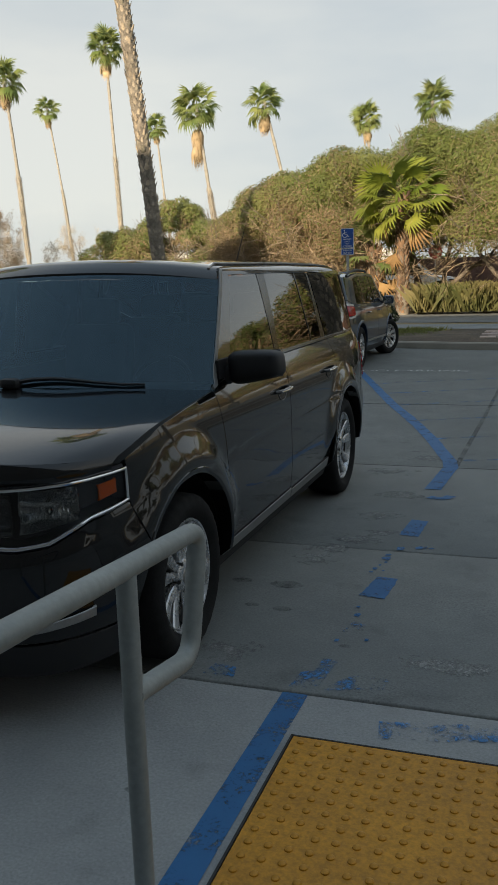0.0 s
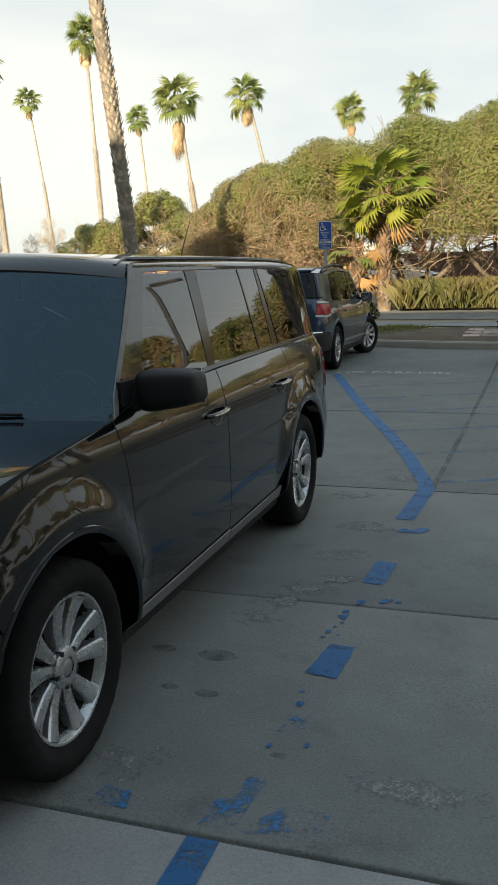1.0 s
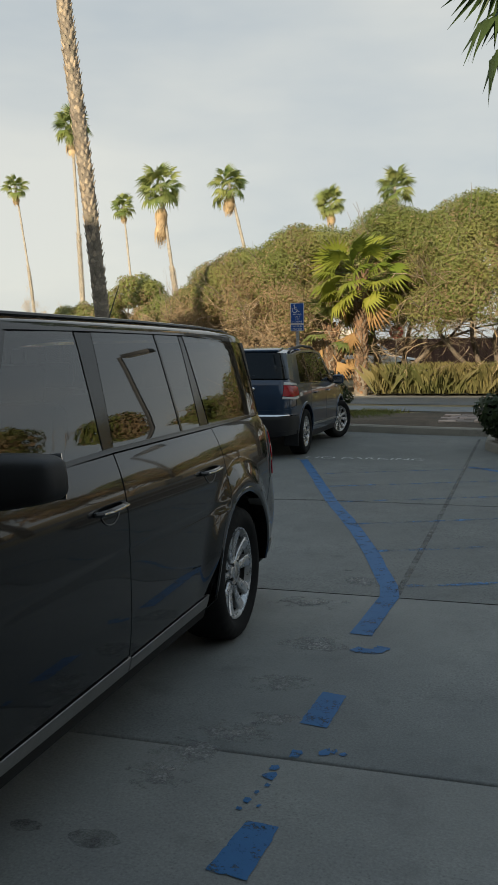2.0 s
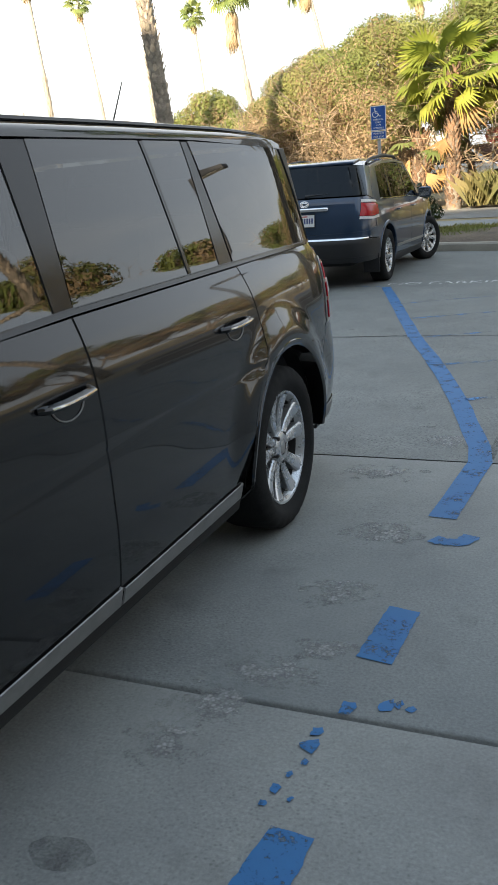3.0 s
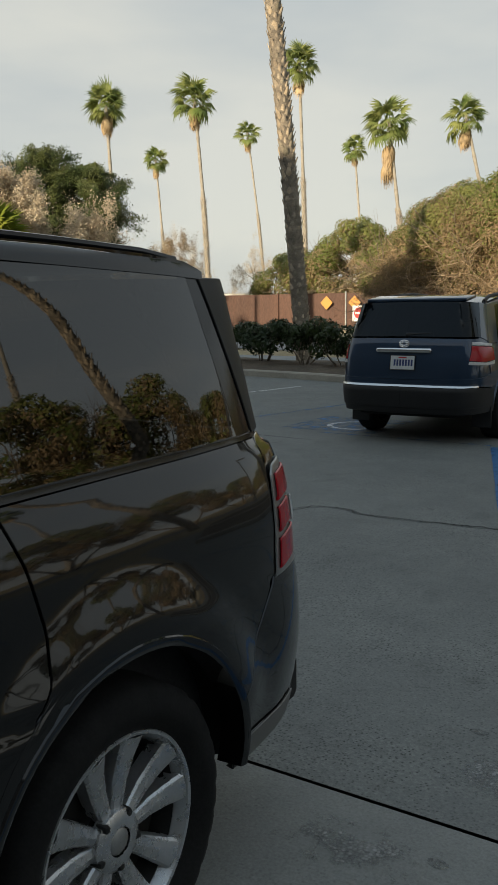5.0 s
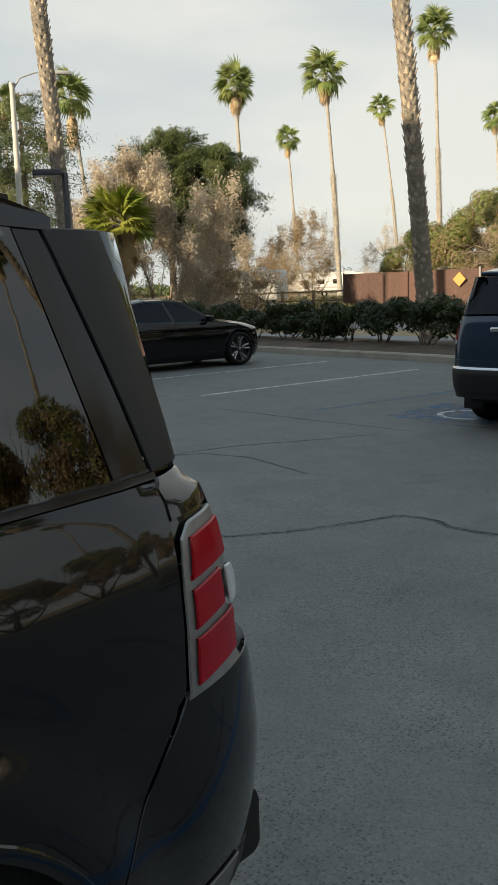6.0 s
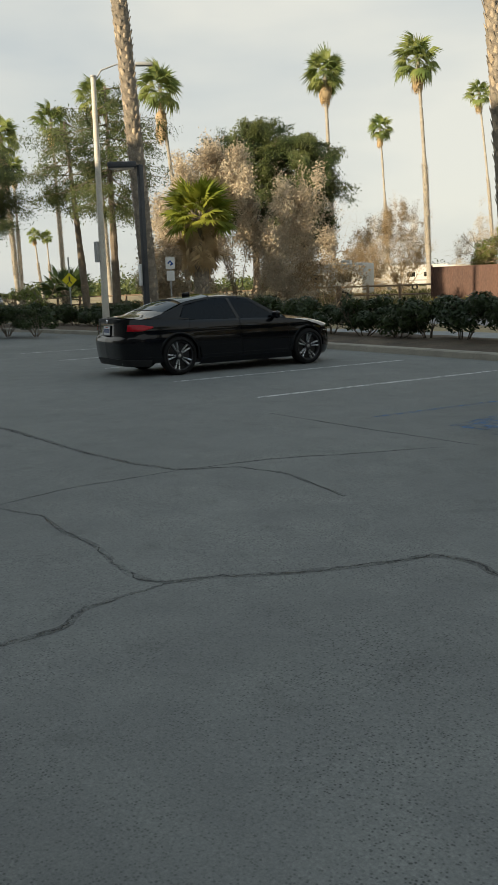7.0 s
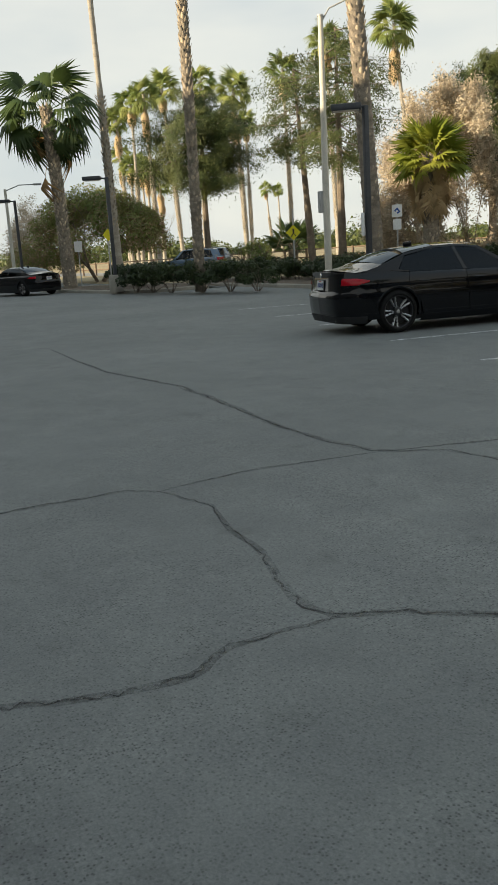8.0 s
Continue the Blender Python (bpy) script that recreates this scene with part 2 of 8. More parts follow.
M_WOOD_RAIL = surface("weathered_rail_wood", (0.16, 0.11, 0.075), (0.28, 0.20, 0.14), 3, 40, 0.85, 0.08, 0.4, 0.004)
M_SIGN_BLUE = plain("blue_sign_sheet", (0.015, 0.085, 0.33), 0.45, var=0.1)
M_SIGN_WHITE = plain("white_sign_sheet", (0.78, 0.78, 0.76), 0.5, var=0.05)
M_SIGN_YELLOW = plain("yellow_green_sign_sheet", (0.70, 0.62, 0.02), 0.45, var=0.08)
M_SIGN_ORANGE = plain("faded_orange_sign_sheet", (0.62, 0.30, 0.07), 0.5, var=0.1)
M_SIGN_RED = plain("red_sign_ink", (0.50, 0.04, 0.04), 0.5, var=0.1)
M_INK = plain("black_ink", (0.02, 0.02, 0.02), 0.6)
M_WHITE_PANEL = surface("white_trailer_panel", (0.50, 0.49, 0.46), (0.62, 0.61, 0.58), 1.2, 18, 0.5, 0.1, 0.1, 0.002)
M_BARK = surface("palm_bark", (0.14, 0.117, 0.092), (0.32, 0.27, 0.21), 1.6, 18, 0.93, 0.05, 0.9, 0.03, stretch=(1, 1, 3))
M_BARK_PALE = surface("pale_palm_trunk", (0.29, 0.257, 0.215), (0.44, 0.40, 0.335), 1.2, 14, 0.93, 0.05, 0.7, 0.02, stretch=(1, 1, 4))
M_BOOT = surface("palm_leaf_stubs", (0.16, 0.13, 0.10), (0.44, 0.365, 0.275), 2.5, 30, 0.93, 0.05, 0.6, 0.01, random_by="island")
M_BOOT_RED = surface("reddish_palm_stubs", (0.10, 0.06, 0.038), (0.27, 0.165, 0.10), 2.5, 30, 0.93, 0.05, 0.6, 0.01, random_by="island")
M_LIMB = surface("grey_brown_limb", (0.13, 0.10, 0.075), (0.27, 0.22, 0.17), 2, 25, 0.93, 0.05, 0.8, 0.015)
M_TWIG = surface("dry_twig", (0.27, 0.195, 0.125), (0.48, 0.37, 0.26), 1.5, 20, 0.95, 0.04, 0.0, 0.01, random_by="island")
M_FROND = leaf("palm_frond_green", (0.17, 0.24, 0.075), (0.34, 0.365, 0.135), 0.40)
# Fan fronds in two tones: sunlight and shade are put into the colour.
M_FROND_SUNLIT = leaf("sunlit_fan_frond", (0.17, 0.235, 0.035), (0.38, 0.38, 0.07), 0.30)
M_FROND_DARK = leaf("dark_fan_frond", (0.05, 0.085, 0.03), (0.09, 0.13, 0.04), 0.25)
M_DEAD = leaf("dead_palm_frond", (0.42, 0.30, 0.175), (0.64, 0.50, 0.33), 0.2, 0.8)
M_SKIRT = leaf("tan_palm_skirt", (0.40, 0.26, 0.13), (0.62, 0.45, 0.26), 0.2, 0.8)
M_DEAD_BROWN = leaf("dead_frond_rust", (0.28, 0.15, 0.06), (0.50, 0.31, 0.14), 0.2, 0.8)
M_LEAF_SHRUB = leaf("broad_shrub_leaf", (0.15, 0.195, 0.05), (0.285, 0.285, 0.10), 0.30, scale=0.35)
M_LEAF_BROWN = leaf("drying_leaf", (0.25, 0.18, 0.10), (0.40, 0.29, 0.18), 0.25, 0.7)
M_LEAF_BEIGE = leaf("beige_dry_leaf", (0.43, 0.355, 0.27), (0.62, 0.53, 0.42), 0.25, 0.8)
M_LEAF_CONIFER = leaf("conifer_spray", (0.045, 0.072, 0.022), (0.115, 0.13, 0.042), 0.20)
M_LEAF_HEDGE = leaf("dark_hedge_leaf", (0.022, 0.040, 0.014), (0.046, 0.068, 0.022), 0.2, 0.4)
M_GRASS = leaf("tall_grass_blade", (0.11, 0.125, 0.04), (0.26, 0.215, 0.095), 0.35, 0.7)

M_BLACK_PAINT = paint("black_car_paint", (0.0035, 0.0035, 0.004), 0.22)
M_NAVY_PAINT = paint("slate_blue_car_paint", (0.020, 0.043, 0.082), 0.34, 0.45)
M_JET_PAINT = paint("jet_black_car_paint", (0.002, 0.0025, 0.004), 0.22, dust=0.004, coat_ior=1.36)
M_BLUE_CAR = paint("light_blue_car_paint", (0.10, 0.16, 0.24), 0.32, 0.4)
M_WHITE_PAINT = paint("white_car_paint", (0.72, 0.72, 0.70), 0.35)
M_TRIM = plain("black_plastic_trim", (0.012, 0.012, 0.013), 0.55, var=0.2, bump=0.1)
M_GLOSS_TRIM = plain("gloss_black_trim", (0.005, 0.005, 0.006), 0.16, coat=0.0)
M_CHROME = plain("chrome", (0.72, 0.73, 0.74), 0.12, 1.0, var=0.05)
M_SATIN = plain("satin_silver_trim", (0.34, 0.34, 0.33), 0.38, 0.6, var=0.12)
M_ALLOY = plain("silver_alloy", (0.52, 0.53, 0.54), 0.28, 0.75, var=0.1)
M_SILL = plain("brushed_sill_metal", (0.20, 0.20, 0.195), 0.42, 0.5, var=0.15)
M_SATIN_DARK = plain("dull_grey_trim", (0.16, 0.16, 0.155), 0.45, 0.3, var=0.1)
M_ALLOY_DARK = plain("dark_alloy", (0.05, 0.05, 0.055), 0.35, 0.6, var=0.1)
M_TYRE = surface("tyre_rubber", (0.008, 0.008, 0.008), (0.016, 0.016, 0.016), 9, 120, 0.85, 0.08, 0.3, 0.002, spec=0.22)
M_DISC = plain("brake_disc", (0.018, 0.017, 0.016), 0.6, 0.3)
M_LINER = plain("wheel_well_liner", (0.008, 0.008, 0.008), 0.95)
M_CABIN = surface("dark_cabin_cloth", (0.020, 0.020, 0.022), (0.04, 0.04, 0.043), 6, 90, 0.9, 0.05, 0.2, 0.002)
M_PRIVACY = tinted_glass("privacy_glass", (0.045, 0.05, 0.05), ior=1.78)
# Blue of the mirrored sky put into the glossy colour of dark glass and windshield.
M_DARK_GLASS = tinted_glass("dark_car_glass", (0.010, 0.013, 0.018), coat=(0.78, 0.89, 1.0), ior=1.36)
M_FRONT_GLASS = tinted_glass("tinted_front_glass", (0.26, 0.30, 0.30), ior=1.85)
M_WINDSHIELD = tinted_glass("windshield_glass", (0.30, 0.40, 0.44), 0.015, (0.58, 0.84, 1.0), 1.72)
M_CLEAR = tinted_glass("clear_lamp_cover", (0.86, 0.88, 0.88))
M_RED_LENS = lens("red_lamp_lens", (0.44, 0.004, 0.014))
M_AMBER_LENS = lens("amber_lamp_lens", (0.95, 0.17, 0.015))
M_WHITE_LENS = lens("white_lamp_lens", (0.70, 0.70, 0.70))
M_REFLECTOR = plain("lamp_reflector", (0.55, 0.56, 0.57), 0.18, 1.0, var=0.15)
M_PLATE = plain("white_plate", (0.70, 0.70, 0.68), 0.5, var=0.06)
M_PLATE_INK = plain("dark_blue_plate_bars", (0.03, 0.05, 0.16), 0.5)
M_CRACK = worn_paint("crack_dirt", (0.024, 0.024, 0.024), 0.515, 3.5, 0.12)


def worn_patch(name):
    """Concrete whose top has worn away in an uneven patch, open to the gravel in it."""
    m, t, b, out = nodes_of(name)
    pos = t.nodes.new("ShaderNodeNewGeometry").outputs["Position"]
    own = t.nodes.new("ShaderNodeTexCoord").outputs["Object"]
    v = t.nodes.new("ShaderNodeTexVoronoi")
    v.inputs["Scale"].default_value = 85
    t.links.new(pos, v.inputs["Vector"])
    stones = ramp_node(t, v.outputs["Color"], [(0.1, (0.19, 0.193, 0.187)), (0.5, (0.30, 0.303, 0.293)), (0.9, (0.47, 0.465, 0.45))])
    t.links.new(mix_node(t, stones, ramp_node(t, v.outputs["Distance"], [(0.25, (1.12, 1.12, 1.12)), (0.65, (0.68, 0.68, 0.68))]), 1.0, "MULTIPLY"), b.inputs["Base Color"])
    b.inputs["Roughness"].default_value = 0.9
    bp = t.nodes.new("ShaderNodeBump")
    bp.inputs["Strength"].default_value, bp.inputs["Distance"].default_value, bp.invert = 0.8, 0.005, True
    t.links.new(v.outputs["Distance"], bp.inputs["Height"])
    t.links.new(bp.outputs[0], b.inputs["Normal"])
    ln = t.nodes.new("ShaderNodeVectorMath")
    ln.operation = "LENGTH"
    t.links.new(own, ln.inputs[0])
    sm = t.nodes.new("ShaderNodeMath")
    sm.operation = "MULTIPLY_ADD"
    sm.inputs[1].default_value = -0.28
    t.links.new(ln.outputs["Value"], sm.inputs[0])
    t.links.new(noise_node(t, pos, 9, 8, 0.75), sm.inputs[2])
    tr, mx = t.nodes.new("ShaderNodeBsdfTransparent"), t.nodes.new("ShaderNodeMixShader")
    t.links.new(ramp_node(t, sm.outputs[0], [(0.33, (0, 0, 0)), (0.46, (0.70, 0.70, 0.70))]), mx.inputs[0])
    t.links.new(tr.outputs[0], mx.inputs[1])
    t.links.new(b.outputs[0], mx.inputs[2])
    t.links.new(mx.outputs[0], out.inputs["Surface"])
    return m


M_WORN = worn_patch("worn_concrete_gravel")
M_MARGIN = worn_paint("crack_margin_dirt", (0.085, 0.085, 0.083), 0.585, 3, 0.20)
M_SEAM = worn_paint("pavement_seam_dirt", (0.09, 0.09, 0.088), 0.54, 2.2, 0.16)
M_STAIN = worn_paint("tar_stain", (0.10, 0.10, 0.098), 0.60, 16, 0.22)

# ---- mesh helpers ----
class Geo:
    """Vertices and faces of one mesh."""
    def __init__(self):
        self.v, self.f = [], []

    def add(self, verts, faces, m=None):
        n = len(self.v)
        self.v += [tuple(m @ Vector(p)) for p in verts] if m is not None else [tuple(p) for p in verts]
        self.f += [tuple(n + i for i in f) for f in faces]
        return self

    def box(self, x0, x1, y0, y1, z0, z1, m=None):
        v = [(x, y, z) for z in (z0, z1) for y in (y0, y1) for x in (x0, x1)]
        return self.add(v, [(0, 2, 3, 1), (4, 5, 7, 6), (0, 1, 5, 4), (2, 6, 7, 3), (0, 4, 6, 2), (1, 3, 7, 5)], m)

    def grid(self, rows, flip=False, close=False):
        n, w = len(self.v), len(rows[0])
        for r in rows:
            self.v += [tuple(p) for p in r]
        for i in range(len(rows) - 1):
            for j in range(w if close else w - 1):
                a, b = n + i * w + j, n + i * w + (j + 1) % w
                q = (a, b, b + w, a + w)
                self.f.append(q[::-1] if flip else q)
        return self

    def tube(self, pts, radii, n=8, caps=True):
        pts = [Vector(p) for p in pts]
        if isinstance(radii, (int, float)):
            radii = [radii] * len(pts)
        rows, side = [], None
        for i, p in enumerate(pts):
            d = (pts[min(i + 1, len(pts) - 1)] - pts[max(i - 1, 0)]).normalized()
            if side is None:
                side = d.orthogonal().normalized()
            side = (side - d * side.dot(d)).normalized()
            up = d.cross(side)
            rows.append([p + radii[i] * (math.cos(2 * math.pi * k / n) * side + math.sin(2 * math.pi * k / n) * up) for k in range(n)])
        base = len(self.v)
        self.grid(rows, close=True)
        if caps:
            self.f.append(tuple(base + k for k in reversed(range(n))))
            last = base + (len(rows) - 1) * n
            self.f.append(tuple(last + k for k in range(n)))
        return self

    def lathe(self, profile, n=40, m=None, arc=1.0):
        """profile: (along x, radius); turned about x."""
        rows = []
        for x, r in profile:
            row = []
            for k in range(n):
                a = 2 * math.pi * arc * k / (n if arc == 1.0 else n - 1)
                p = Vector((x, r * math.cos(a), r * math.sin(a)))
                row.append(m @ p if m is not None else p)
            rows.append(row)
        return self.grid(rows, close=(arc == 1.0))


def finish(name, geo, mat, parent=None, label="", angle=38, smooth=True, m=None):
    """One mesh object out of geo, under a parent or by itself."""
    me = bpy.data.meshes.new(name)
    if isinstance(geo, Geo):
        me.from_pydata(geo.v, [], geo.f)
    else:
        geo.to_mesh(me)
        geo.free()
    me.materials.append(mat)
    me.validate()
    if smooth:
        me.polygons.foreach_set("use_smooth", [True] * len(me.polygons))
        me.set_sharp_from_angle(angle=radians(angle))
    ob = new(name, me)
    if parent is not None:
        ob.parent = parent
    if m is not None:
        ob.matrix_basis = m
    return tagged(ob, label)


def part(name, geo, mat, parent, label="", **kw):
    return finish(name, geo, mat, parent, label, **kw)


def share(name, source, parent, m, label=""):
    """Another object on the same mesh."""
    ob = new(name, source.data)
    ob.parent, ob.matrix_basis = parent, m
    return tagged(ob, label)


def thing(name, m, label, category, group="", kind=""):
    ob = new(name)
    ob.empty_display_size = 0.2
    ob.matrix_basis = m
    return tagged(ob, label, category, group, kind)


def rounded_box(sx, sy, sz, r, seg=3, m=None):
    bm = bmesh.new()
    bmesh.ops.create_cube(bm, size=1.0, matrix=Matrix.Diagonal((sx, sy, sz, 1)))
    bmesh.ops.bevel(bm, geom=bm.edges[:], offset=r, segments=seg, profile=0.5, affect="EDGES")
    g = Geo()
    bm.verts.index_update()
    g.add([v.co for v in bm.verts], [tuple(v.index for v in f.verts) for f in bm.faces], m)
    bm.free()
    return g


def joined(*geos):
    g = Geo()
    for k in geos:
        g.add(k.v, k.f)
    return g


def text_mesh(name, words, size, mat, parent, m, label="", depth=0.0):
    cu = bpy.data.curves.new(name, "FONT")
    cu.body, cu.size, cu.align_x, cu.align_y, cu.extrude = words, size, "CENTER", "CENTER", depth
    tmp = bpy.data.objects.new(name, cu)
    scene.collection.objects.link(tmp)
    me = bpy.data.meshes.new_from_object(tmp.evaluated_get(bpy.context.evaluated_depsgraph_get()))
    bpy.data.objects.remove(tmp)
    me.materials.clear()
    me.materials.append(mat)
    ob = new(name, me)
    ob.parent, ob.matrix_basis = parent, m
    return tagged(ob, label)


def catmull(pts, k=10):
    p = [np.array(q, float) for q in pts]
    p = [2 * p[0] - p[1]] + p + [2 * p[-1] - p[-2]]
    out = []
    for i in range(1, len(p) - 2):
        for j in range(k):
            t = j / k
            out.append(0.5 * (2 * p[i] + (p[i + 1] - p[i - 1]) * t + (2 * p[i - 1] - 5 * p[i] + 4 * p[i + 1] - p[i + 2]) * t * t
                              + (3 * p[i] - p[i - 1] - 3 * p[i + 1] + p[i + 2]) * t ** 3))
    out.append(p[-2])
    return np.array(out)


def along(pts, ts):
    """Points at the shares ts of a polyline's length."""
    p = np.array(pts, float)
    d = np.r_[0, np.cumsum(np.linalg.norm(np.diff(p, axis=0), axis=1))]
    d /= d[-1]
    return np.stack([np.interp(ts, d, p[:, k]) for k in range(p.shape[1])], -1)


def ground_z(y):
    """The land lies level as far as the planting bed and then rises a little."""
    return 0.02 * min(max(y - 20.0, 0.0), 35.0)

# ---- ground ----
def sheet(name, outline, z, mat, label, category, kind="structure"):
    bm = bmesh.new()
    bm.faces.new([bm.verts.new((x, y, z)) for x, y in outline])
    ob = finish(name, bm, mat, smooth=False)
    return tagged(ob, label, category, "", kind)


def land():
    ys = [-900, -60, -8, 10, 20, 24, 28, 32, 36, 40, 45, 50, 55, 70, 120, 400, 1500]
    xs = [-1800, -500, -200, -120, -80, -50, -30, -15, 0, 15, 30, 60, 150, 500, 1800]
    g = Geo().grid([[(x, y, ground_z(y) - 0.06) for x in xs] for y in ys])
    tagged(finish("ground", g, M_DRY), "dry tan grass and bare dirt reaching to the horizon", "ground", "", "structure")


land()

KERB = [(8.0, 14.2), (0.0, 15.3), (-2.6, 16.1), (-5.2, 17.3), (-8.0, 18.2), (-13.6, 19.3), (-20.0, 20.2), (-27.0, 20.9), (-34.0, 21.2), (-38.0, 21.0)]
lot_outline = [(60, -9), (60, 13.0), (8, 14.2)] + KERB[1:] + [(-60, 21.2), (-120, 22), (-120, -9)]
sheet("parking_lot", lot_outline, -0.03, M_JOINT, "dirt-filled base showing in the pavement joints", "pavement")
lot = [(60, 4.0), (60, 13.0), (8, 14.2)] + KERB[1:] + [(-60, 21.2), (-120, 22), (-120, 4.0)]
asphalt = sheet("asphalt", lot, 0.0, M_ASPHALT, "worn grey parking lot asphalt with fine cracks", "pavement")


def slab(parent, x0, x1, y0, y1, mat, gap=0.009):
    g = Geo()
    r = 0.008
    x0, x1, y0, y1 = x0 + gap, x1 - gap, y0 + gap, y1 - gap
    rows = []
    for z, i in ((-0.06, 0), (-r, 0), (0, r)):
        rows.append([(x0 + i, y0 + i, z), (x1 - i, y0 + i, z), (x1 - i, y1 - i, z), (x0 + i, y1 - i, z)])
    g.grid(rows, close=True)
    g.f.append(tuple(len(g.v) - 4 + k for k in range(4)))
    return part("concrete_slab", g, mat, parent, angle=60)


slabs = thing("concrete_paving", pose(0, 0, 0), "grey concrete parking stall slabs with dark open joints", "pavement", "", "structure")
for x0, x1 in ((-16, -9.6), (-9.6, -3.25), (-3.25, 3.1), (3.1, 9.5), (9.5, 16)):
    slab(slabs, x0, x1, 1.66, 4.0, M_CONCRETE)
    slab(slabs, x0, x1, -0.22, 1.66, M_CONCRETE)
    slab(slabs, x0, x1, -9.0, -0.22, M_APRON)


def ribbon(name, pts, width, mat, z=0.004, parent=None, label="", wobble=0.0, taper=False, seed=1):
    """A strip of paint or a crack that lies on the pavement along pts."""
    rnd = random.Random(seed)
    p = along(pts, np.linspace(0, 1, max(2, len(pts) * (9 if wobble > 0.3 else 4 if wobble else 1))))
    rows = []
    for i in range(len(p)):
        d = p[min(i + 1, len(p) - 1)] - p[max(i - 1, 0)]
        d = d / (np.linalg.norm(d) + 1e-9)
        n = np.array((-d[1], d[0]))
        w = width * (0.35 + 0.65 * math.sin(math.pi * min(1, max(0, (i + 0.3) / len(p)))) if taper else 1)
        c = p[i] + n * rnd.uniform(-1, 1) * (0.022 if wobble > 0.3 else wobble * width * 0.8)
        a, b = c - n * w / 2 * rnd.uniform(1 - wobble, 1 + wobble), c + n * w / 2 * rnd.uniform(1 - wobble, 1 + wobble)
        rows.append([(a[0], a[1], z), (b[0], b[1], z)])
    return finish(name, Geo().grid(rows, flip=True), mat, parent, label, smooth=False)


def mark(pts, width, mat, label, name="painted_line", wobble=0.0, z=0.004, seed=1):
    return tagged(ribbon(name, pts, width, mat, z, None, "", wobble, False, seed), label, "road marking", "", "structure")


def blot(points, mat, label, z=0.004):
    bm = bmesh.new()
    chip = random.Random(len(points) + int(abs(points[0][1]) * 100))
    ring = []
    for (x0, y0), (x1, y1) in zip(points, points[1:] + points[:1]):
        steps = max(2, int(math.hypot(x1 - x0, y1 - y0) / 0.022))
        for k in range(steps):
            j = 0.0 if k == 0 else chip.choice((0.001, 0.002, 0.005))
            ring.append((x0 + (x1 - x0) * k / steps + chip.uniform(-j, j), y0 + (y1 - y0) * k / steps + chip.uniform(-j, j)))
    bm.faces.new([bm.verts.new((x, y, z)) for x, y in ring])
    return tagged(finish("painted_patch", bm, mat, smooth=False), label, "road marking", "", "structure")


# blue lines of the accessible stall and its hatched aisle
mark([(0.525, -3.2), (0.525, -1.6), (0.528, -0.9), (0.53, -0.24)], 0.105, M_BLUE, "solid blue painted stall line beside the tactile pad")
blot([(0.49, -0.20), (0.60, -0.20), (0.63, 0.10), (0.56, 0.11), (0.55, -0.03), (0.50, -0.05)], M_BLUE_THIN, "chipped blue paint patch on the concrete")
blot([(0.61, -0.19), (0.86, -0.12), (0.87, -0.02), (0.72, -0.02)], M_BLUE_THIN, "faded blue paint patch on the concrete")
blot([(0.10, -0.17), (0.24, -0.17), (0.22, -0.08), (0.12, -0.07)], M_BLUE_THIN, "faded blue paint patch beside the front tyre")
blot([(0.57, 0.40), (0.66, 0.40), (0.67, 0.50), (0.60, 0.53)], M_BLUE_THIN, "small chipped blue paint patch")
blot([(0.55, 0.88), (0.69, 0.86), (0.705, 1.17), (0.59, 1.18)], M_BLUE, "blue paint dash on the concrete")
blot([(0.575, 1.98), (0.70, 1.96), (0.715, 2.32), (0.60, 2.34)], M_BLUE, "blue paint dash on the concrete")
mark([(0.625, 3.20), (0.65, 3.55), (0.675, 3.98), (0.66, 4.20), (0.40, 5.09), (0.06, 6.16), (-0.45, 7.57), (-1.58, 11.05)], 0.125, M_BLUE,
     "blue stall line bending along the hatched aisle", wobble=0.05)
for a, b in (((0.66, 4.25), (3.4, 5.3)), ((0.39, 5.27), (3.6, 6.6)), ((-0.02, 6.30), (3.6, 7.9)), ((-0.42, 7.45), (3.6, 9.2)), ((-0.75, 8.5), (3.6, 10.4)), ((-1.08, 9.55), (3.0, 11.4))):
    mark([a, ((a[0] + b[0]) / 2, (a[1] + b[1]) / 2), b], 0.065, M_BLUE_THIN, "thin blue hatching stripe in the aisle", wobble=0.03)
mark([(0.87, 10.65), (1.6, 9.9), (2.6, 8.9)], 0.11, M_BLUE, "blue line beside the corner planter")
mark([(0.9, -0.42), (1.25, -0.36), (1.7, -0.26)], 0.12, M_BLUE_THIN, "scuffed blue stripe on the apron", wobble=0.1)
mark([(-8.12, 11.85), (-7.25, 16.7)], 0.10, M_WHITE_LINE, "thin white stall line")
mark([(-10.9, 12.5), (-9.95, 17.6)], 0.10, M_WHITE_LINE, "thin white stall line")
mark([(-14.3, 13.3), (-13.3, 18.2)], 0.10, M_WHITE_LINE, "thin white stall line")
mark([(-20.4, 14.6), (-19.4, 19.2)], 0.10, M_WHITE_LINE, "thin white stall line")
mark([(-17.2, 13.9), (-16.3, 18.8)], 0.10, M_WHITE_LINE, "thin white stall line")
mark([(-5.6, 11.4), (-4.6, 15.9)], 0.10, M_BLUE_THIN, "faded blue stall line")
mark([(-3.9, 11.2), (-1.62, 11.15)], 0.06, M_BLUE_THIN, "faint blue edge line")

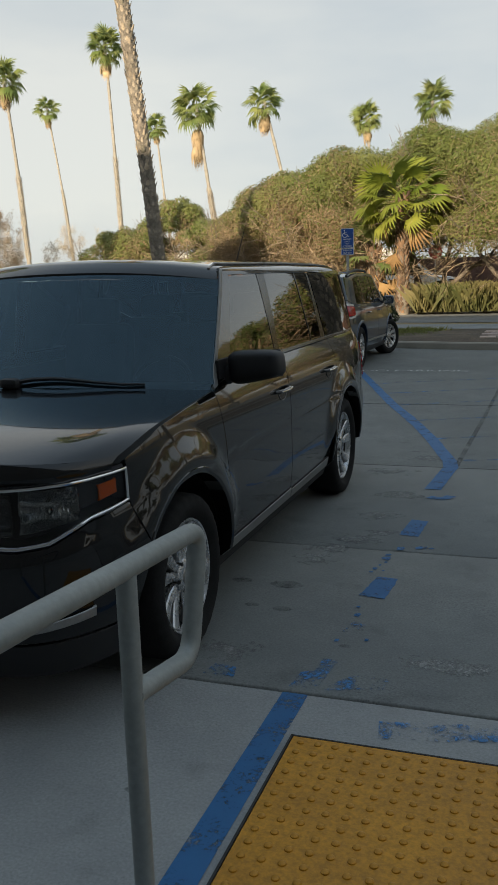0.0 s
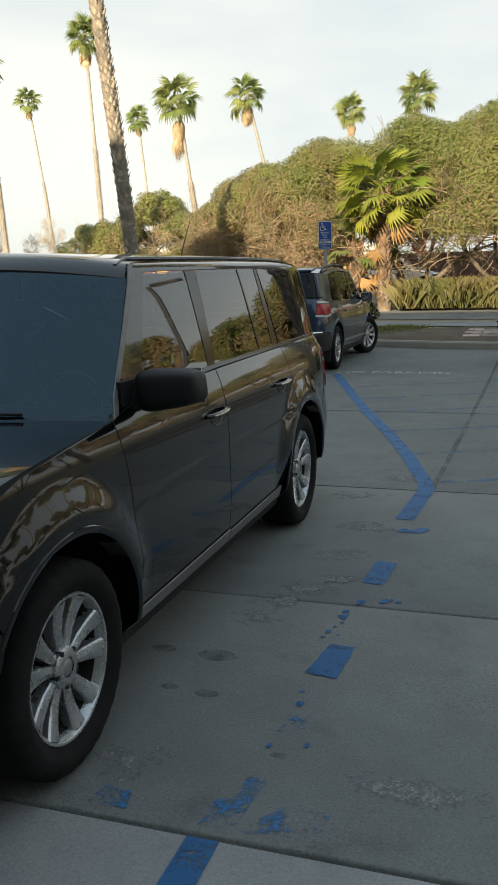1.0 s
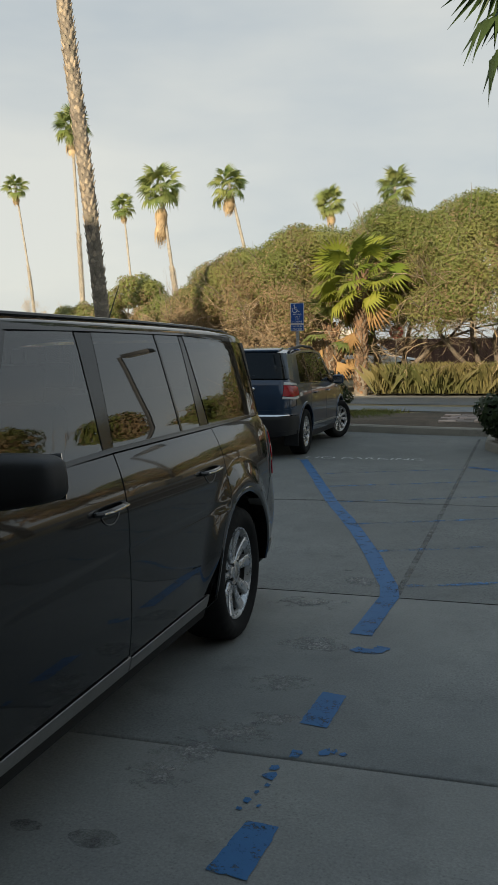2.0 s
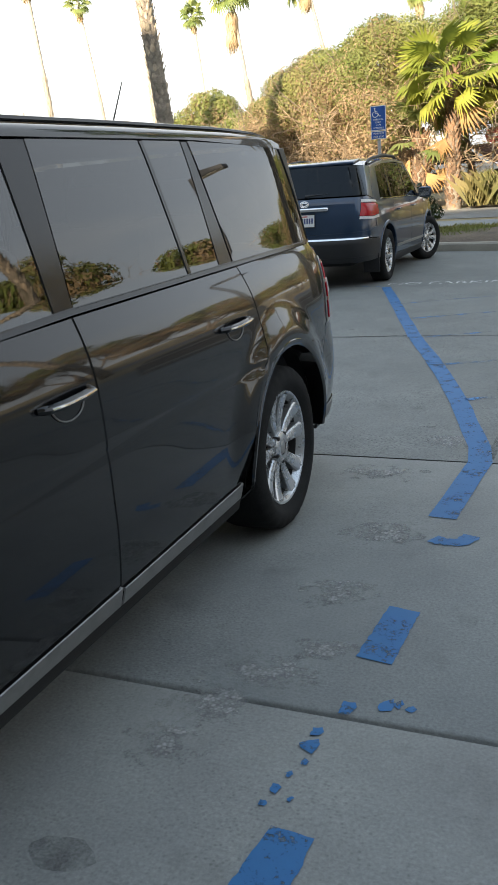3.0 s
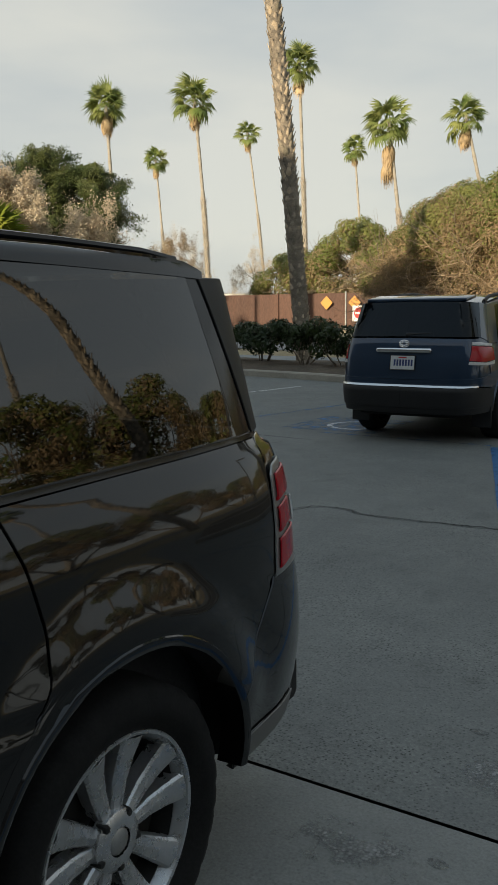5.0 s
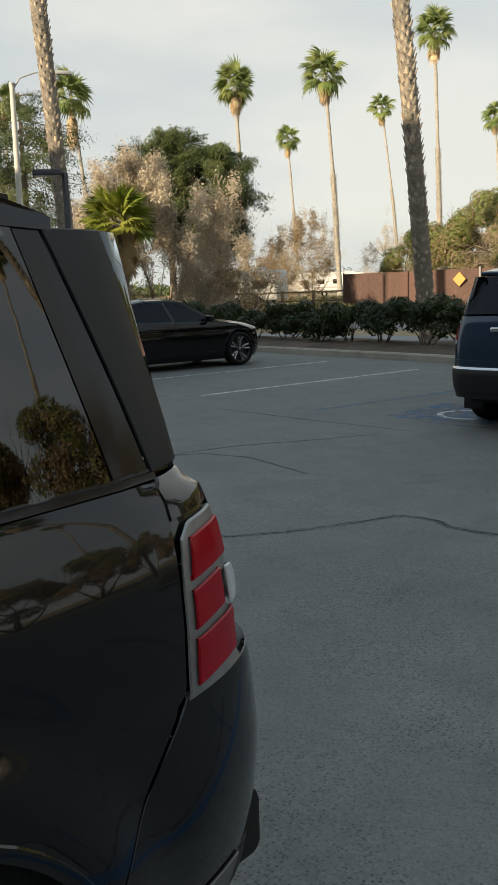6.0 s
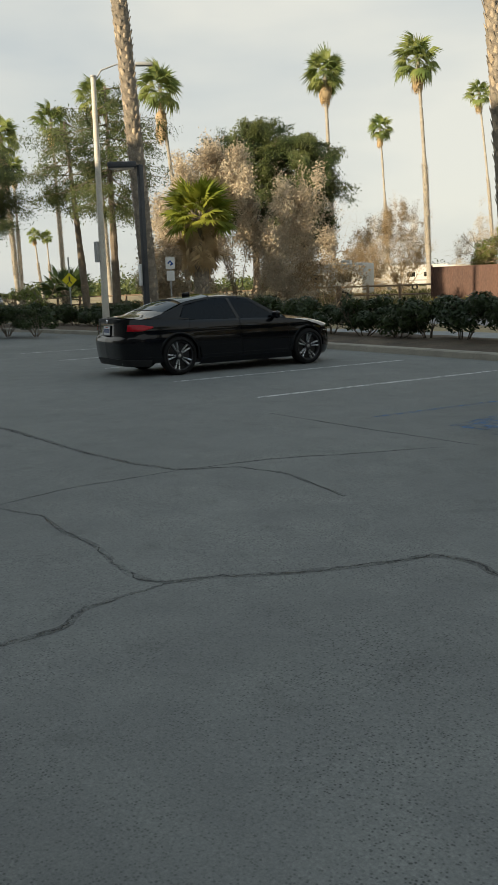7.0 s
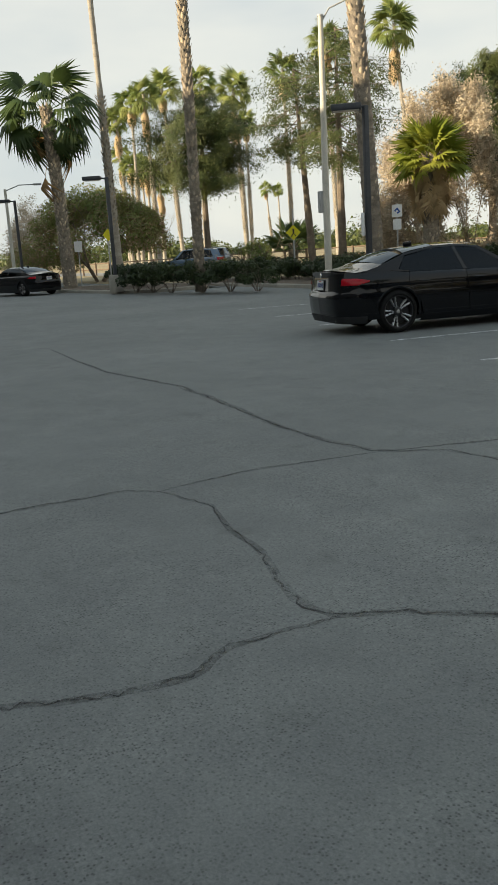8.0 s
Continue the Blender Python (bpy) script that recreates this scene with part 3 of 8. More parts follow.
chips = random.Random(31)
for x, y, r in ((0.74, 1.74, 0.034), (0.77, 1.755, 0.018), (0.635, 1.70, 0.030), (0.81, 1.74, 0.016), (0.58, 1.56, 0.020), (0.585, 1.50, 0.030), (0.59, 1.43, 0.014), (0.55, 1.31, 0.018), (0.565, 1.37, 0.012),
                (0.54, 1.25, 0.014), (0.60, 1.28, 0.010), (0.60, 0.62, 0.022), (0.58, 0.72, 0.012), (0.57, 0.30, 0.016), (0.70, 0.34, 0.014)):
    blot([(x + r * chips.uniform(0.6, 1.3) * math.cos(a), y + 1.15 * r * chips.uniform(0.5, 1.3) * math.sin(a)) for a in (0.3, 1.2, 2.3, 3.1, 4.0, 5.2)], M_BLUE, "small left-over chip of blue road paint")
mark([(0.635, 2.97), (0.70, 2.935), (0.765, 2.965), (0.785, 3.03)], 0.075, M_BLUE, "blue paint smear at the end of the stall line", "painted_patch", wobble=0.12)

# wheelchair emblem beside the parked blue car
blot([(-4.55, 11.35), (-3.2, 11.35), (-3.2, 12.75), (-4.55, 12.75)], M_BLUE_THIN, "faded blue square of a painted wheelchair emblem")
ring = [(-3.72 + 0.36 * math.cos(a), 11.95 + 0.36 * math.sin(a)) for a in np.linspace(0.6, 5.4, 22)]
mark(ring, 0.07, M_WHITE_LINE, "white wheel of a painted wheelchair emblem", "painted_symbol", z=0.008)
mark([(-3.72, 12.6), (-3.76, 12.15), (-3.45, 12.05), (-3.30, 11.75)], 0.07, M_WHITE_LINE, "white figure strokes of a painted wheelchair emblem", "painted_symbol", z=0.008)
lettering = thing("painted_lettering", pose(-0.72, 11.32, 0.008), "worn white no parking lettering on the pavement", "road marking", "", "structure")
text_mesh("letters", "NO PARKING", 0.30, M_WHITE_LINE, lettering, pose(0, 0, 0))

# open joints and cracks in the asphalt
def crack(pts, width=0.016, seed=1):
    tagged(ribbon("crack_margin", pts, width * 4, M_MARGIN, 0.002, None, "", 0.2, True, seed), "faint dirty margin of a crack in the asphalt", "crack", "", "structure")
    tagged(ribbon("crack", pts, width * 1.1, M_CRACK, 0.003, None, "", 0.6, True, seed), "thin dark crack wandering across the asphalt", "crack", "", "structure")


tagged(ribbon("seam", [(0.72, 4.05), (0.75, 5.87), (0.78, 8.0), (0.80, 11.0), (0.84, 14.6)], 0.045, M_SEAM, 0.003), "dirty lengthwise seam in the asphalt", "crack", "", "structure")
crack([(3.5, 7.52), (0.85, 7.55), (0.19, 7.55), (-0.49, 7.56), (-1.0, 7.50), (-1.56, 7.47), (-1.75, 7.60), (-2.0, 7.53), (-2.19, 7.08), (-2.40, 6.73), (-2.66, 6.44), (-2.77, 6.20),
       (-2.95, 6.12), (-3.3, 6.2), (-3.69, 6.32), (-4.07, 6.34), (-4.6, 6.45), (-5.10, 6.30)], 0.017, 3)
crack([(-2.75, 6.2), (-2.77, 5.95), (-2.77, 5.66), (-2.63, 5.49), (-2.66, 5.14), (-2.80, 4.79), (-2.95, 4.35)], 0.014, 4)
crack([(-5.10, 6.31), (-5.27, 6.12), (-5.29, 5.3), (-5.4, 4.6)], 0.014, 5)
crack([(-15.2, 8.21), (-13.0, 8.05), (-11.29, 7.98), (-9.26, 8.22), (-7.61, 8.08), (-6.34, 7.95), (-5.55, 7.96), (-5.03, 8.06), (-4.76, 8.46), (-4.20, 8.56), (-3.73, 8.40), (-3.31, 8.26)], 0.022, 6)
crack([(-5.03, 8.06), (-4.9, 8.5), (-4.74, 8.95), (-4.3, 9.6), (-3.9, 10.3)], 0.013, 7)
crack([(-5.10, 6.31), (-5.2, 7.0), (-5.03, 8.06)], 0.010, 8)
crack([(-3.6, 10.6), (-5.2, 10.7), (-6.9, 10.9)], 0.012, 9)
for x, y, rx, ry in ((0.42, 2.98, 0.26, 0.17), (0.37, 2.40, 0.24, 0.15), (0.33, 1.82, 0.24, 0.15), (0.22, 1.62, 0.20, 0.17), (0.17, 1.40, 0.16, 0.15), (0.46, 2.0, 0.14, 0.12), (0.48, 4.34, 0.30, 0.22), (0.12, 0.08, 0.24, 0.15), (1.10, 0.16, 0.34, 0.13), (0.20, 3.75, 0.30, 0.16)):
    g = Geo().grid([[(q * math.cos(a), q * math.sin(a), 0) for q in (0.02, 0.5, 1.0)] for a in np.linspace(0, 2 * math.pi, 20)], flip=True)
    tagged(finish("worn_patch", g, M_WORN, smooth=False, m=pose(x, y, 0.0025) @ Matrix.Diagonal((rx, ry, 1, 1))), "patch of concrete worn down to its gravel", "stain", "worn patches", "structure")
spots = random.Random(5)
for x, y, r in ((0.29, 4.61, 0.035), (0.43, 3.80, 0.035), (-0.12, 0.95, 0.06), (0.14, 0.94, 0.09), (0.22, 0.60, 0.05), (0.05, 0.62, 0.04), (0.62, 0.25, 0.03), (-1.15, 7.9, 0.03), (0.20, -1.02, 0.03)):
    bm = bmesh.new()
    bm.faces.new([bm.verts.new((x + r * spots.uniform(0.88, 1.1) * math.cos(a), y + 0.6 * r * spots.uniform(0.88, 1.1) * math.sin(a), 0.003)) for a in np.linspace(0, 2 * math.pi, 22)[:-1]])
    tagged(finish("tar_spot", bm, M_STAIN, smooth=False), "small dark tar spot on the pavement", "stain", "tar spots", "structure")


def kerb(name, pts, label, w=0.16, h=0.15):
    prof = [(0, -0.04), (0.012, h - 0.03), (0.04, h), (w, h), (w, -0.04)]
    p = along(pts, np.linspace(0, 1, len(pts) * 5))
    rows = []
    for i in range(len(p)):
        d = p[min(i + 1, len(p) - 1)] - p[max(i - 1, 0)]
        d /= np.linalg.norm(d)
        n = np.array((d[1], -d[0]))
        rows.append([(p[i][0] + n[0] * o, p[i][1] + n[1] * o, z) for o, z in prof])
    return tagged(finish(name, Geo().grid(rows), M_KERB, angle=30), label, "kerb", "", "structure")


kerb("kerb", KERB, "grey concrete kerb along the planting bed")
bed = Geo()
near = along(KERB, np.linspace(0, 1, 50))
rnd = random.Random(2)
rows = []
for k, share_y in enumerate((0.14, 0.5, 1.2, 2.2, 3.0, 3.25)):
    rows.append([(x + 0.12 * share_y, y + share_y, (0.13 if k == 0 else 0.0 if k == 5 else 0.20 + rnd.uniform(-0.03, 0.05))) for x, y in near])
tagged(finish("planting_bed", bed.grid(rows, flip=True), M_BED), "bare brown soil bed with litter behind the kerb", "planting bed", "", "structure")

# paver path crossing the bed, then the service road behind it
pavers = thing("paver_path", pose(0, 0, 0), "reddish grey stepping pavers laid in the soil", "pavement", "", "structure")
stone = None
M_PAVER = surface("reddish_paver", (0.30, 0.22, 0.19), (0.46, 0.37, 0.33), 2, 40, 0.9, 0.05, 0.5, 0.004, random_by="object")
for i in range(9):
    for j in range(5):
        m = pose(0.15 + 0.36 * i + (0.15 if j % 2 else 0) + rnd.uniform(-0.02, 0.02), 16.0 + 0.42 * j, 0.205 + rnd.uniform(-0.01, 0.01), 0, 0, rnd.uniform(-4, 4))
        if stone is None:
            stone = part("paver", rounded_box(0.34, 0.38, 0.07, 0.015, 2), M_PAVER, pavers)
            stone.matrix_basis = m
        else:
            share("paver", stone, pavers, m)


def road_strip(name, pts, width, mat, label, lift):
    p = along(catmull(pts, 6), np.linspace(0, 1, 40))
    rows = []
    for i in range(len(p)):
        d = p[min(i + 1, len(p) - 1)] - p[max(i - 1, 0)]
        d /= np.linalg.norm(d)
        n = np.array((d[1], -d[0])) * width / 2
        rows.append([(p[i][0] + s * n[0], p[i][1] + s * n[1], ground_z(p[i][1] + s * n[1]) + lift) for s in (-1, -0.5, 0, 0.5, 1)])
    tagged(finish(name, Geo().grid(rows, flip=True), mat), label, "road", "", "structure")


road_strip("road", [(60, 25.8), (20, 26.0), (2, 26.4), (-6, 27.4), (-12, 29.2), (-25, 31.5), (-45, 31.0), (-90, 28.5), (-160, 26)], 4.0, M_ROAD, "grey asphalt service road behind the planting bed", -0.045)
road_strip("pavement", [(60, 22.4), (10, 22.7), (0, 22.9), (-8, 23.9), (-16, 24.6), (-30, 25.0), (-60, 24.4)], 1.6, M_APRON, "pale concrete footpath behind the hedge", -0.035)

# corner planter by the aisle
corner = [(1.0, 15.1), (0.98, 12.9), (1.25, 12.2), (1.9, 11.4), (3.2, 10.2), (5.2, 10.0)]
kerb("kerb", corner[::-1], "grey concrete kerb of the corner planter", 0.15, 0.15)
sheet("planting_bed", [(1.12, 15.0), (1.12, 12.95), (1.38, 12.3), (2.0, 11.55), (3.25, 10.34), (5.2, 10.14), (8, 14.1)], 0.13, M_BED, "brown soil bed of the corner planter", "planting bed")

# ---- cars ----
class Skin:
    """The outer skin of a car: a half plan outline from the front's middle to the rear's, and how far it leans in with height."""
    def __init__(self, plan, side, front, rear, mid):
        p = catmull(plan, 40)
        d = np.r_[0, np.cumsum(np.linalg.norm(np.diff(p, axis=0), axis=1))]
        self.p, self.s = p, d - np.interp(mid, p[:, 1], d) + mid
        self.tables = [np.maximum.accumulate(catmull(t, 8), axis=0) * (1, 0) + catmull(t, 8) * (0, 1) for t in (side, front, rear)]
        t = np.gradient(p, axis=0)
        t /= np.linalg.norm(t, axis=1)[:, None]
        self.n = np.stack([t[:, 1], -t[:, 0]], -1)

    def inset(self, z, nx, ny):
        a, f, r = (np.interp(z, t[:, 0], t[:, 1]) for t in self.tables)
        wf, wr = max(0.0, -ny) ** 1.5, max(0.0, ny) ** 1.5
        return a * (1 - wf - wr) + f * wf + r * wr

    def at(self, s, z, off=0.0):
        c, y = np.interp(s, self.s, self.p[:, 0]), np.interp(s, self.s, self.p[:, 1])
        nx, ny = np.interp(s, self.s, self.n[:, 0]), np.interp(s, self.s, self.n[:, 1])
        k = off - self.inset(z, nx, ny)
        return Vector((c + nx * k, y + ny * k, z))

    def plan_y(self, c):
        half = self.p[: len(self.p) // 2]
        return np.interp(c, half[:, 0], half[:, 1])


class Kit:
    """Builds the panels of one car under its root."""
    def __init__(self, root, skin, flares=()):
        self.root, self.skin, self.flares = root, skin, flares

    def patch(self, bottom, top, left=None, right=None, nu=16, nv=14, off=0.0, thick=0.02, side=1, roll=0.004, bulge=None):
        """A panel between four border curves, given as (s, z)."""
        left = left or [bottom[0], top[0]]
        right = right or [bottom[-1], top[-1]]
        lu = max(0.02, np.linalg.norm(np.diff(np.array(bottom, float), axis=0), axis=1).sum())
        lv = max(0.02, np.linalg.norm(np.diff(np.array(left, float), axis=0), axis=1).sum())

        def steps(n, size):
            g, e = min(0.2, 0.002 / size), min(0.3, 0.0045 / size)
            return np.r_[g, np.linspace(e, 1 - e, n), 1 - g]
        us, vs = steps(nu, lu), steps(nv, lv)
        B, T, L, R = along(bottom, us), along(top, us), along(left, vs), along(right, vs)
        c = [np.array(q, float) for q in (bottom[0], bottom[-1], top[0], top[-1])]
        rows = []
        for j, v in enumerate(vs):
            row = []
            for i, u in enumerate(us):
                q = (1 - v) * B[i] + v * T[i] + (1 - u) * L[j] + u * R[j] - ((1 - u) * (1 - v) * c[0] + u * (1 - v) * c[1] + (1 - u) * v * c[2] + u * v * c[3])
                edge = i in (0, len(us) - 1) or j in (0, len(vs) - 1)
                o = off - (roll if edge else 0) + (bulge(u, v) if bulge else 0)
                for fy, fz, fr, amount in self.flares:
                    d = math.hypot(q[0] - fy, q[1] - fz) - fr
                    if q[1] > fz - 0.1 and d < 0.19:
                        o += amount * min(1, max(0, (q[1] - fz) / 0.2)) * (0.5 + 0.5 * math.cos(math.pi * min(1, max(0, (d - 0.03) / 0.16))))
                p = self.skin.at(q[0], q[1], o)
                row.append((side * p.x, p.y, p.z))
            rows.append(row)
        g = Geo().grid(rows, flip=side < 0)
        nr, nc = len(rows), len(rows[0])
        loop = [(0, i) for i in range(nc)] + [(j, nc - 1) for j in range(1, nr)] + [(nr - 1, i) for i in range(nc - 2, -1, -1)] + [(j, 0) for j in range(nr - 2, 0, -1)]
        top_ring = [rows[j][i] for j, i in loop]
        low = []
        for j, i in loop:
            x, y, z = rows[j][i]
            a = Vector(rows[min(j + 1, nr - 1)][i]) - Vector(rows[max(j - 1, 0)][i])
            b = Vector(rows[j][min(i + 1, nc - 1)]) - Vector(rows[j][max(i - 1, 0)])
            n = b.cross(a)
            n = n.normalized() * (thick if side > 0 else -thick) if n.length > 1e-9 else Vector((0, 0, 0))
            low.append((x - n.x, y - n.y, z - n.z))
        g.grid([top_ring, low], flip=side > 0, close=True)
        return g

    def panel(self, name, bottom, top, left=None, right=None, mat=None, label="", parent=None, both=True, **kw):
        made = []
        for side in (1, -1) if both else (1,):
            made.append(part(name, self.patch(bottom, top, left, right, side=side, **kw), mat, parent or self.root, label))
        return made

    def span(self, name, curve, mat, crown=0.03, bows=(0, 0), front_plan=0.0, nu=18, nq=24, label="", off=0.0, ends=0.012, parent=None, inner=1.0):
        """A panel across the car from one side's curve to the other's: hood, windshield, roof, deck."""
        pts = along(catmull(curve, 6) if len(curve) > 2 else curve, np.linspace(0, 1, nu))
        rows = []
        for k, (s, z) in enumerate(pts):
            w = k / (nu - 1)
            e = self.skin.at(s, z, off)
            bow = bows[0] * (1 - w) + bows[1] * w
            row = []
            for q in np.linspace(-1, 1, nq):
                c = q * e.x * inner
                y = e.y - bow * (1 - q * q)
                if front_plan:
                    f = front_plan * (1 - w) ** 2
                    y = y * (1 - f) + f * (min(e.y, self.skin.plan_y(abs(c)) + 0.03) - 0.0)
                row.append((c, y, e.z + (crown if isinstance(crown, float) else crown[0] * (1 - w) + crown[1] * w) * (1 - abs(q) ** 2.4)))
            rows.append(row)
        g = Geo().grid(rows)
        g.grid([[(x, y, z - ends) for x, y, z in rows[0]], rows[0]])
        g.grid([rows[-1], [(x, y, z - ends) for x, y, z in rows[-1]]])
        for col in (0, -1):
            a = [r[col] for r in rows]
            b = [(x, y, z - ends) for x, y, z in a]
            g.grid([a, b] if col == -1 else [b, a])
        return part(name, g, mat, parent or self.root, label)

    def lip(self, name, cy, cz, r, a0, a1, mat, width=0.045, off=0.010, label=""):
        """The rolled rim of a wheel opening."""
        for side in (1, -1):
            rows = []
            for a in np.linspace(radians(a0), radians(a1), 34):
                row = []
                for k, o in ((-0.012, -0.075), (-0.008, off - 0.006), (0.004, off), (width * 0.7, off), (width, -0.004)):
                    o += self.flares[0][3] if self.flares and math.sin(a) > -0.1 else 0
                    p = self.skin.at(cy + (r + k) * math.cos(a), cz + (r + k) * math.sin(a), o)
                    row.append((side * p.x, p.y, p.z))
                rows.append(row)
            part(name, Geo().grid(rows, flip=side > 0), mat, self.root, label)


def arc(cy, cz, r, a0, a1, n=22):
    return [(cy + r * math.cos(a), cz + r * math.sin(a)) for a in np.linspace(radians(a0), radians(a1), n)]


def wheel_mesh(R, w, rim, lugs=False, twin=True, slim=1.0):
    """A tyre and rim, turned about x, its face at x = 0 looking to +x."""
    t = Geo()
    prof = [(-w + 0.02, rim - 0.01), (-w, rim + 0.03), (-w, R - 0.05), (-w + 0.02, R - 0.012), (-w + 0.05, R - 0.003), (-w / 2, R), (-0.05, R - 0.003), (-0.004, R - 0.007), (0.014, R - 0.022),
            (0.027, R - 0.058), (0.020, rim + 0.040), (0.002, rim + 0.014), (-0.014, rim - 0.004)]
    seg = 124 if lugs else 64
    rows = []
    for i, (x, r) in enumerate(prof):
        cutting = lugs and i in (3, 7, 8)
        rows.append([(x, (r - (0.005 if cutting and k % 4 == 0 else 0)) * math.cos(2 * math.pi * k / seg), (r - (0.005 if cutting and k % 4 == 0 else 0)) * math.sin(2 * math.pi * k / seg)) for k in range(seg)])
    t.grid(rows, close=True)
    rimg = Geo().lathe([(-0.060, rim - 0.022), (-0.016, rim - 0.012), (-0.002, rim - 0.002), (0.0, rim + 0.006), (-0.010, rim + 0.012)], 64)
    rimg.lathe([(-0.045, 0.075), (-0.020, 0.072), (-0.010, 0.055), (-0.012, 0.034)], 32)
    sp = Geo()
    stations = []
    for f in (0.0, 0.2, 0.45, 0.75, 1.0):
        r = 0.045 + f * (rim - 0.008 - 0.045)
        half = slim * (0.016 + 0.019 * f + 0.012 * max(0, f - 0.8)) if twin else 0.03
        depth = -0.026 + 0.020 * f - 0.012 * math.sin(math.pi * f)
        row = []
        for a, x in ((-1.0, depth - 0.045), (-1.0, depth - 0.008), (-0.80, depth - 0.002), (0.0, depth + 0.003), (0.80, depth - 0.002), (1.0, depth - 0.008), (1.0, depth - 0.045)):
            row.append((x, r, a * half))
        stations.append(row)
    sp.grid(stations)
    cap = Geo().lathe([(-0.03, 0.033), (-0.016, 0.031), (-0.012, 0.026), (-0.011, 0.0005)], 24)
    nuts = Geo().lathe([(-0.04, 0.012), (-0.016, 0.011), (-0.011, 0.008), (-0.010, 0.0005)], 6, Matrix.Translation((0, 0.064, 0)))
    disc = Geo().lathe([(-0.035, rim - 0.02), (-0.09, rim - 0.03), (-0.09, 0.08), (-0.06, 0.075), (-0.06, 0.01)], 40)
    disc.lathe([(-w + 0.04, rim - 0.03), (-w + 0.04, 0.01)], 40)
    return t, rimg, sp, cap, nuts, disc


def add_wheels(root, R, w, rim, spokes, mat_rim, spots_xy, lugs=False, twin=True, mat_cap=None, mat_barrel=None, slim=1.0, pair=15.5):
    t, rimg, sp, cap, nuts, disc = wheel_mesh(R, w, rim, lugs, twin, slim)
    turns = [360 * k / spokes + d for k in range(spokes) for d in ((-pair, pair) if twin else (0,))]
    first = None
    for x, y, spin, *steer in spots_xy:
        m = pose(x, y, R, 0, 0, (0 if x > 0 else 180) + sum(steer)) @ Matrix.Rotation(radians(spin), 4, "X")
        if first is None:
            o = part("wheel", rimg, mat_barrel or mat_rim, root, "alloy wheel with twin spokes")
            first = (o, part("tyre", t, M_TYRE, o, "black tyre with blocky tread"), part("hub_cap", cap, mat_cap or M_SATIN, o), part("brake_disc", disc, M_DISC, o), part("spoke", sp, mat_rim, o, angle=24), part("lug_nut", nuts, M_DISC, o))
            first[4].matrix_basis, first[5].matrix_basis = pose(0, 0, 0, turns[0]), pose(0, 0, 0, 36)
            more = (1, 1)
        else:
            o = share("wheel", first[0], root, m, "alloy wheel with twin spokes")
            for c, n in zip(first[1:4], ("tyre", "hub_cap", "brake_disc")):
                share(n, c, o, Matrix.Identity(4))
            more = (0, 0)
        o.matrix_basis = m
        for a in turns[more[0]:]:
            share("spoke", first[4], o, pose(0, 0, 0, a))
        for k in range(more[1], 5):
            share("lug_nut", first[5], o, pose(0, 0, 0, 36 + 72 * k))


def cabin(root, x, y0, y1, floor, belt, rows_y, tall=1.0):
    g = Geo()
    for s in (1, -1):
        g.box(min(s * x, s * (x - 0.04)), max(s * x, s * (x - 0.04)), y0, y1, floor, belt)
    g.box(-x, x, y0, y1, floor - 0.03, floor)
    g.box(-x, x, y0 - 0.03, y0, floor, belt - 0.02)
    g.box(-x, x, y1, y1 + 0.03, floor, belt)
    part("cabin_lining", g, M_CABIN, root, "dark cabin lining")
    for y in rows_y:
        for cx in (-0.38 * x / 0.85, 0.38 * x / 0.85):
            s = joined(rounded_box(0.50, 0.50, 0.16, 0.05, 2, pose(cx, y, floor + 0.32)), rounded_box(0.48, 0.15, 0.62 * tall, 0.06, 2, pose(cx, y + 0.27, floor + 0.35 + 0.31 * tall, -12)),
                       rounded_box(0.26, 0.10, 0.17, 0.04, 2, pose(cx, y + 0.35, floor + 0.35 + 0.69 * tall, -8)))
            part("seat", s, M_CABIN, root, "dark cloth seat with headrest")
    dash = rounded_box(2 * x - 0.06, 0.42, 0.30, 0.08, 3, pose(0, y0 + 0.22, belt - 0.17))
    part("dashboard", dash, M_TRIM, root, "black dashboard")
    ring = [(0.38 * x / 0.85 + 0.18 * math.cos(a), y0 + 0.52 + 0.07 * math.sin(a), belt - 0.08 + 0.17 * math.sin(a)) for a in np.linspace(0, 2 * math.pi, 26)]
    part("steering_wheel", Geo().tube(ring, 0.015, 8, False), M_TRIM, root, "black steering wheel")


def number_plate(root, m, w=0.305, h=0.155):
    p = part("number_plate", rounded_box(w, 0.008, h, 0.003, 1), M_PLATE, root, "white licence plate with dark bars")
    p.matrix_basis = m
    for k in range(7):
        part("plate_bar", Geo().box(-0.118 + 0.036 * k - 0.011, -0.118 + 0.036 * k + 0.011, 0.0045, 0.007, -0.036, 0.034), M_PLATE_INK, p)
    part("plate_bar", Geo().box(-0.05, 0.05, 0.0045, 0.007, 0.050, 0.064), M_SIGN_RED, p)
    part("plate_frame", joined(Geo().box(-w / 2 - .008, w / 2 + .008, -0.004, 0.006, h / 2, h / 2 + .008), Geo().box(-w / 2 - .008, w / 2 + .008, -0.004, 0.006, -h / 2 - .008, -h / 2),
                               Geo().box(-w / 2 - .008, -w / 2, -0.004, 0.006, -h / 2, h / 2), Geo().box(w / 2, w / 2 + .008, -0.004, 0.006, -h / 2, h / 2)), M_TRIM, p)


def wells(root, axles, R, x):
    for y, cz in axles:
        for s in (1, -1):
            prof = [(s * (x - 0.42), 0.05), (s * (x - 0.42), R + 0.02), (s * (x - 0.035), R + 0.02)]
            g = Geo().lathe(prof, 26, pose(0, y, cz, 0, 0, 0), 0.5)
            part("wheel_well", g, M_LINER, root, "dark wheel well liner")


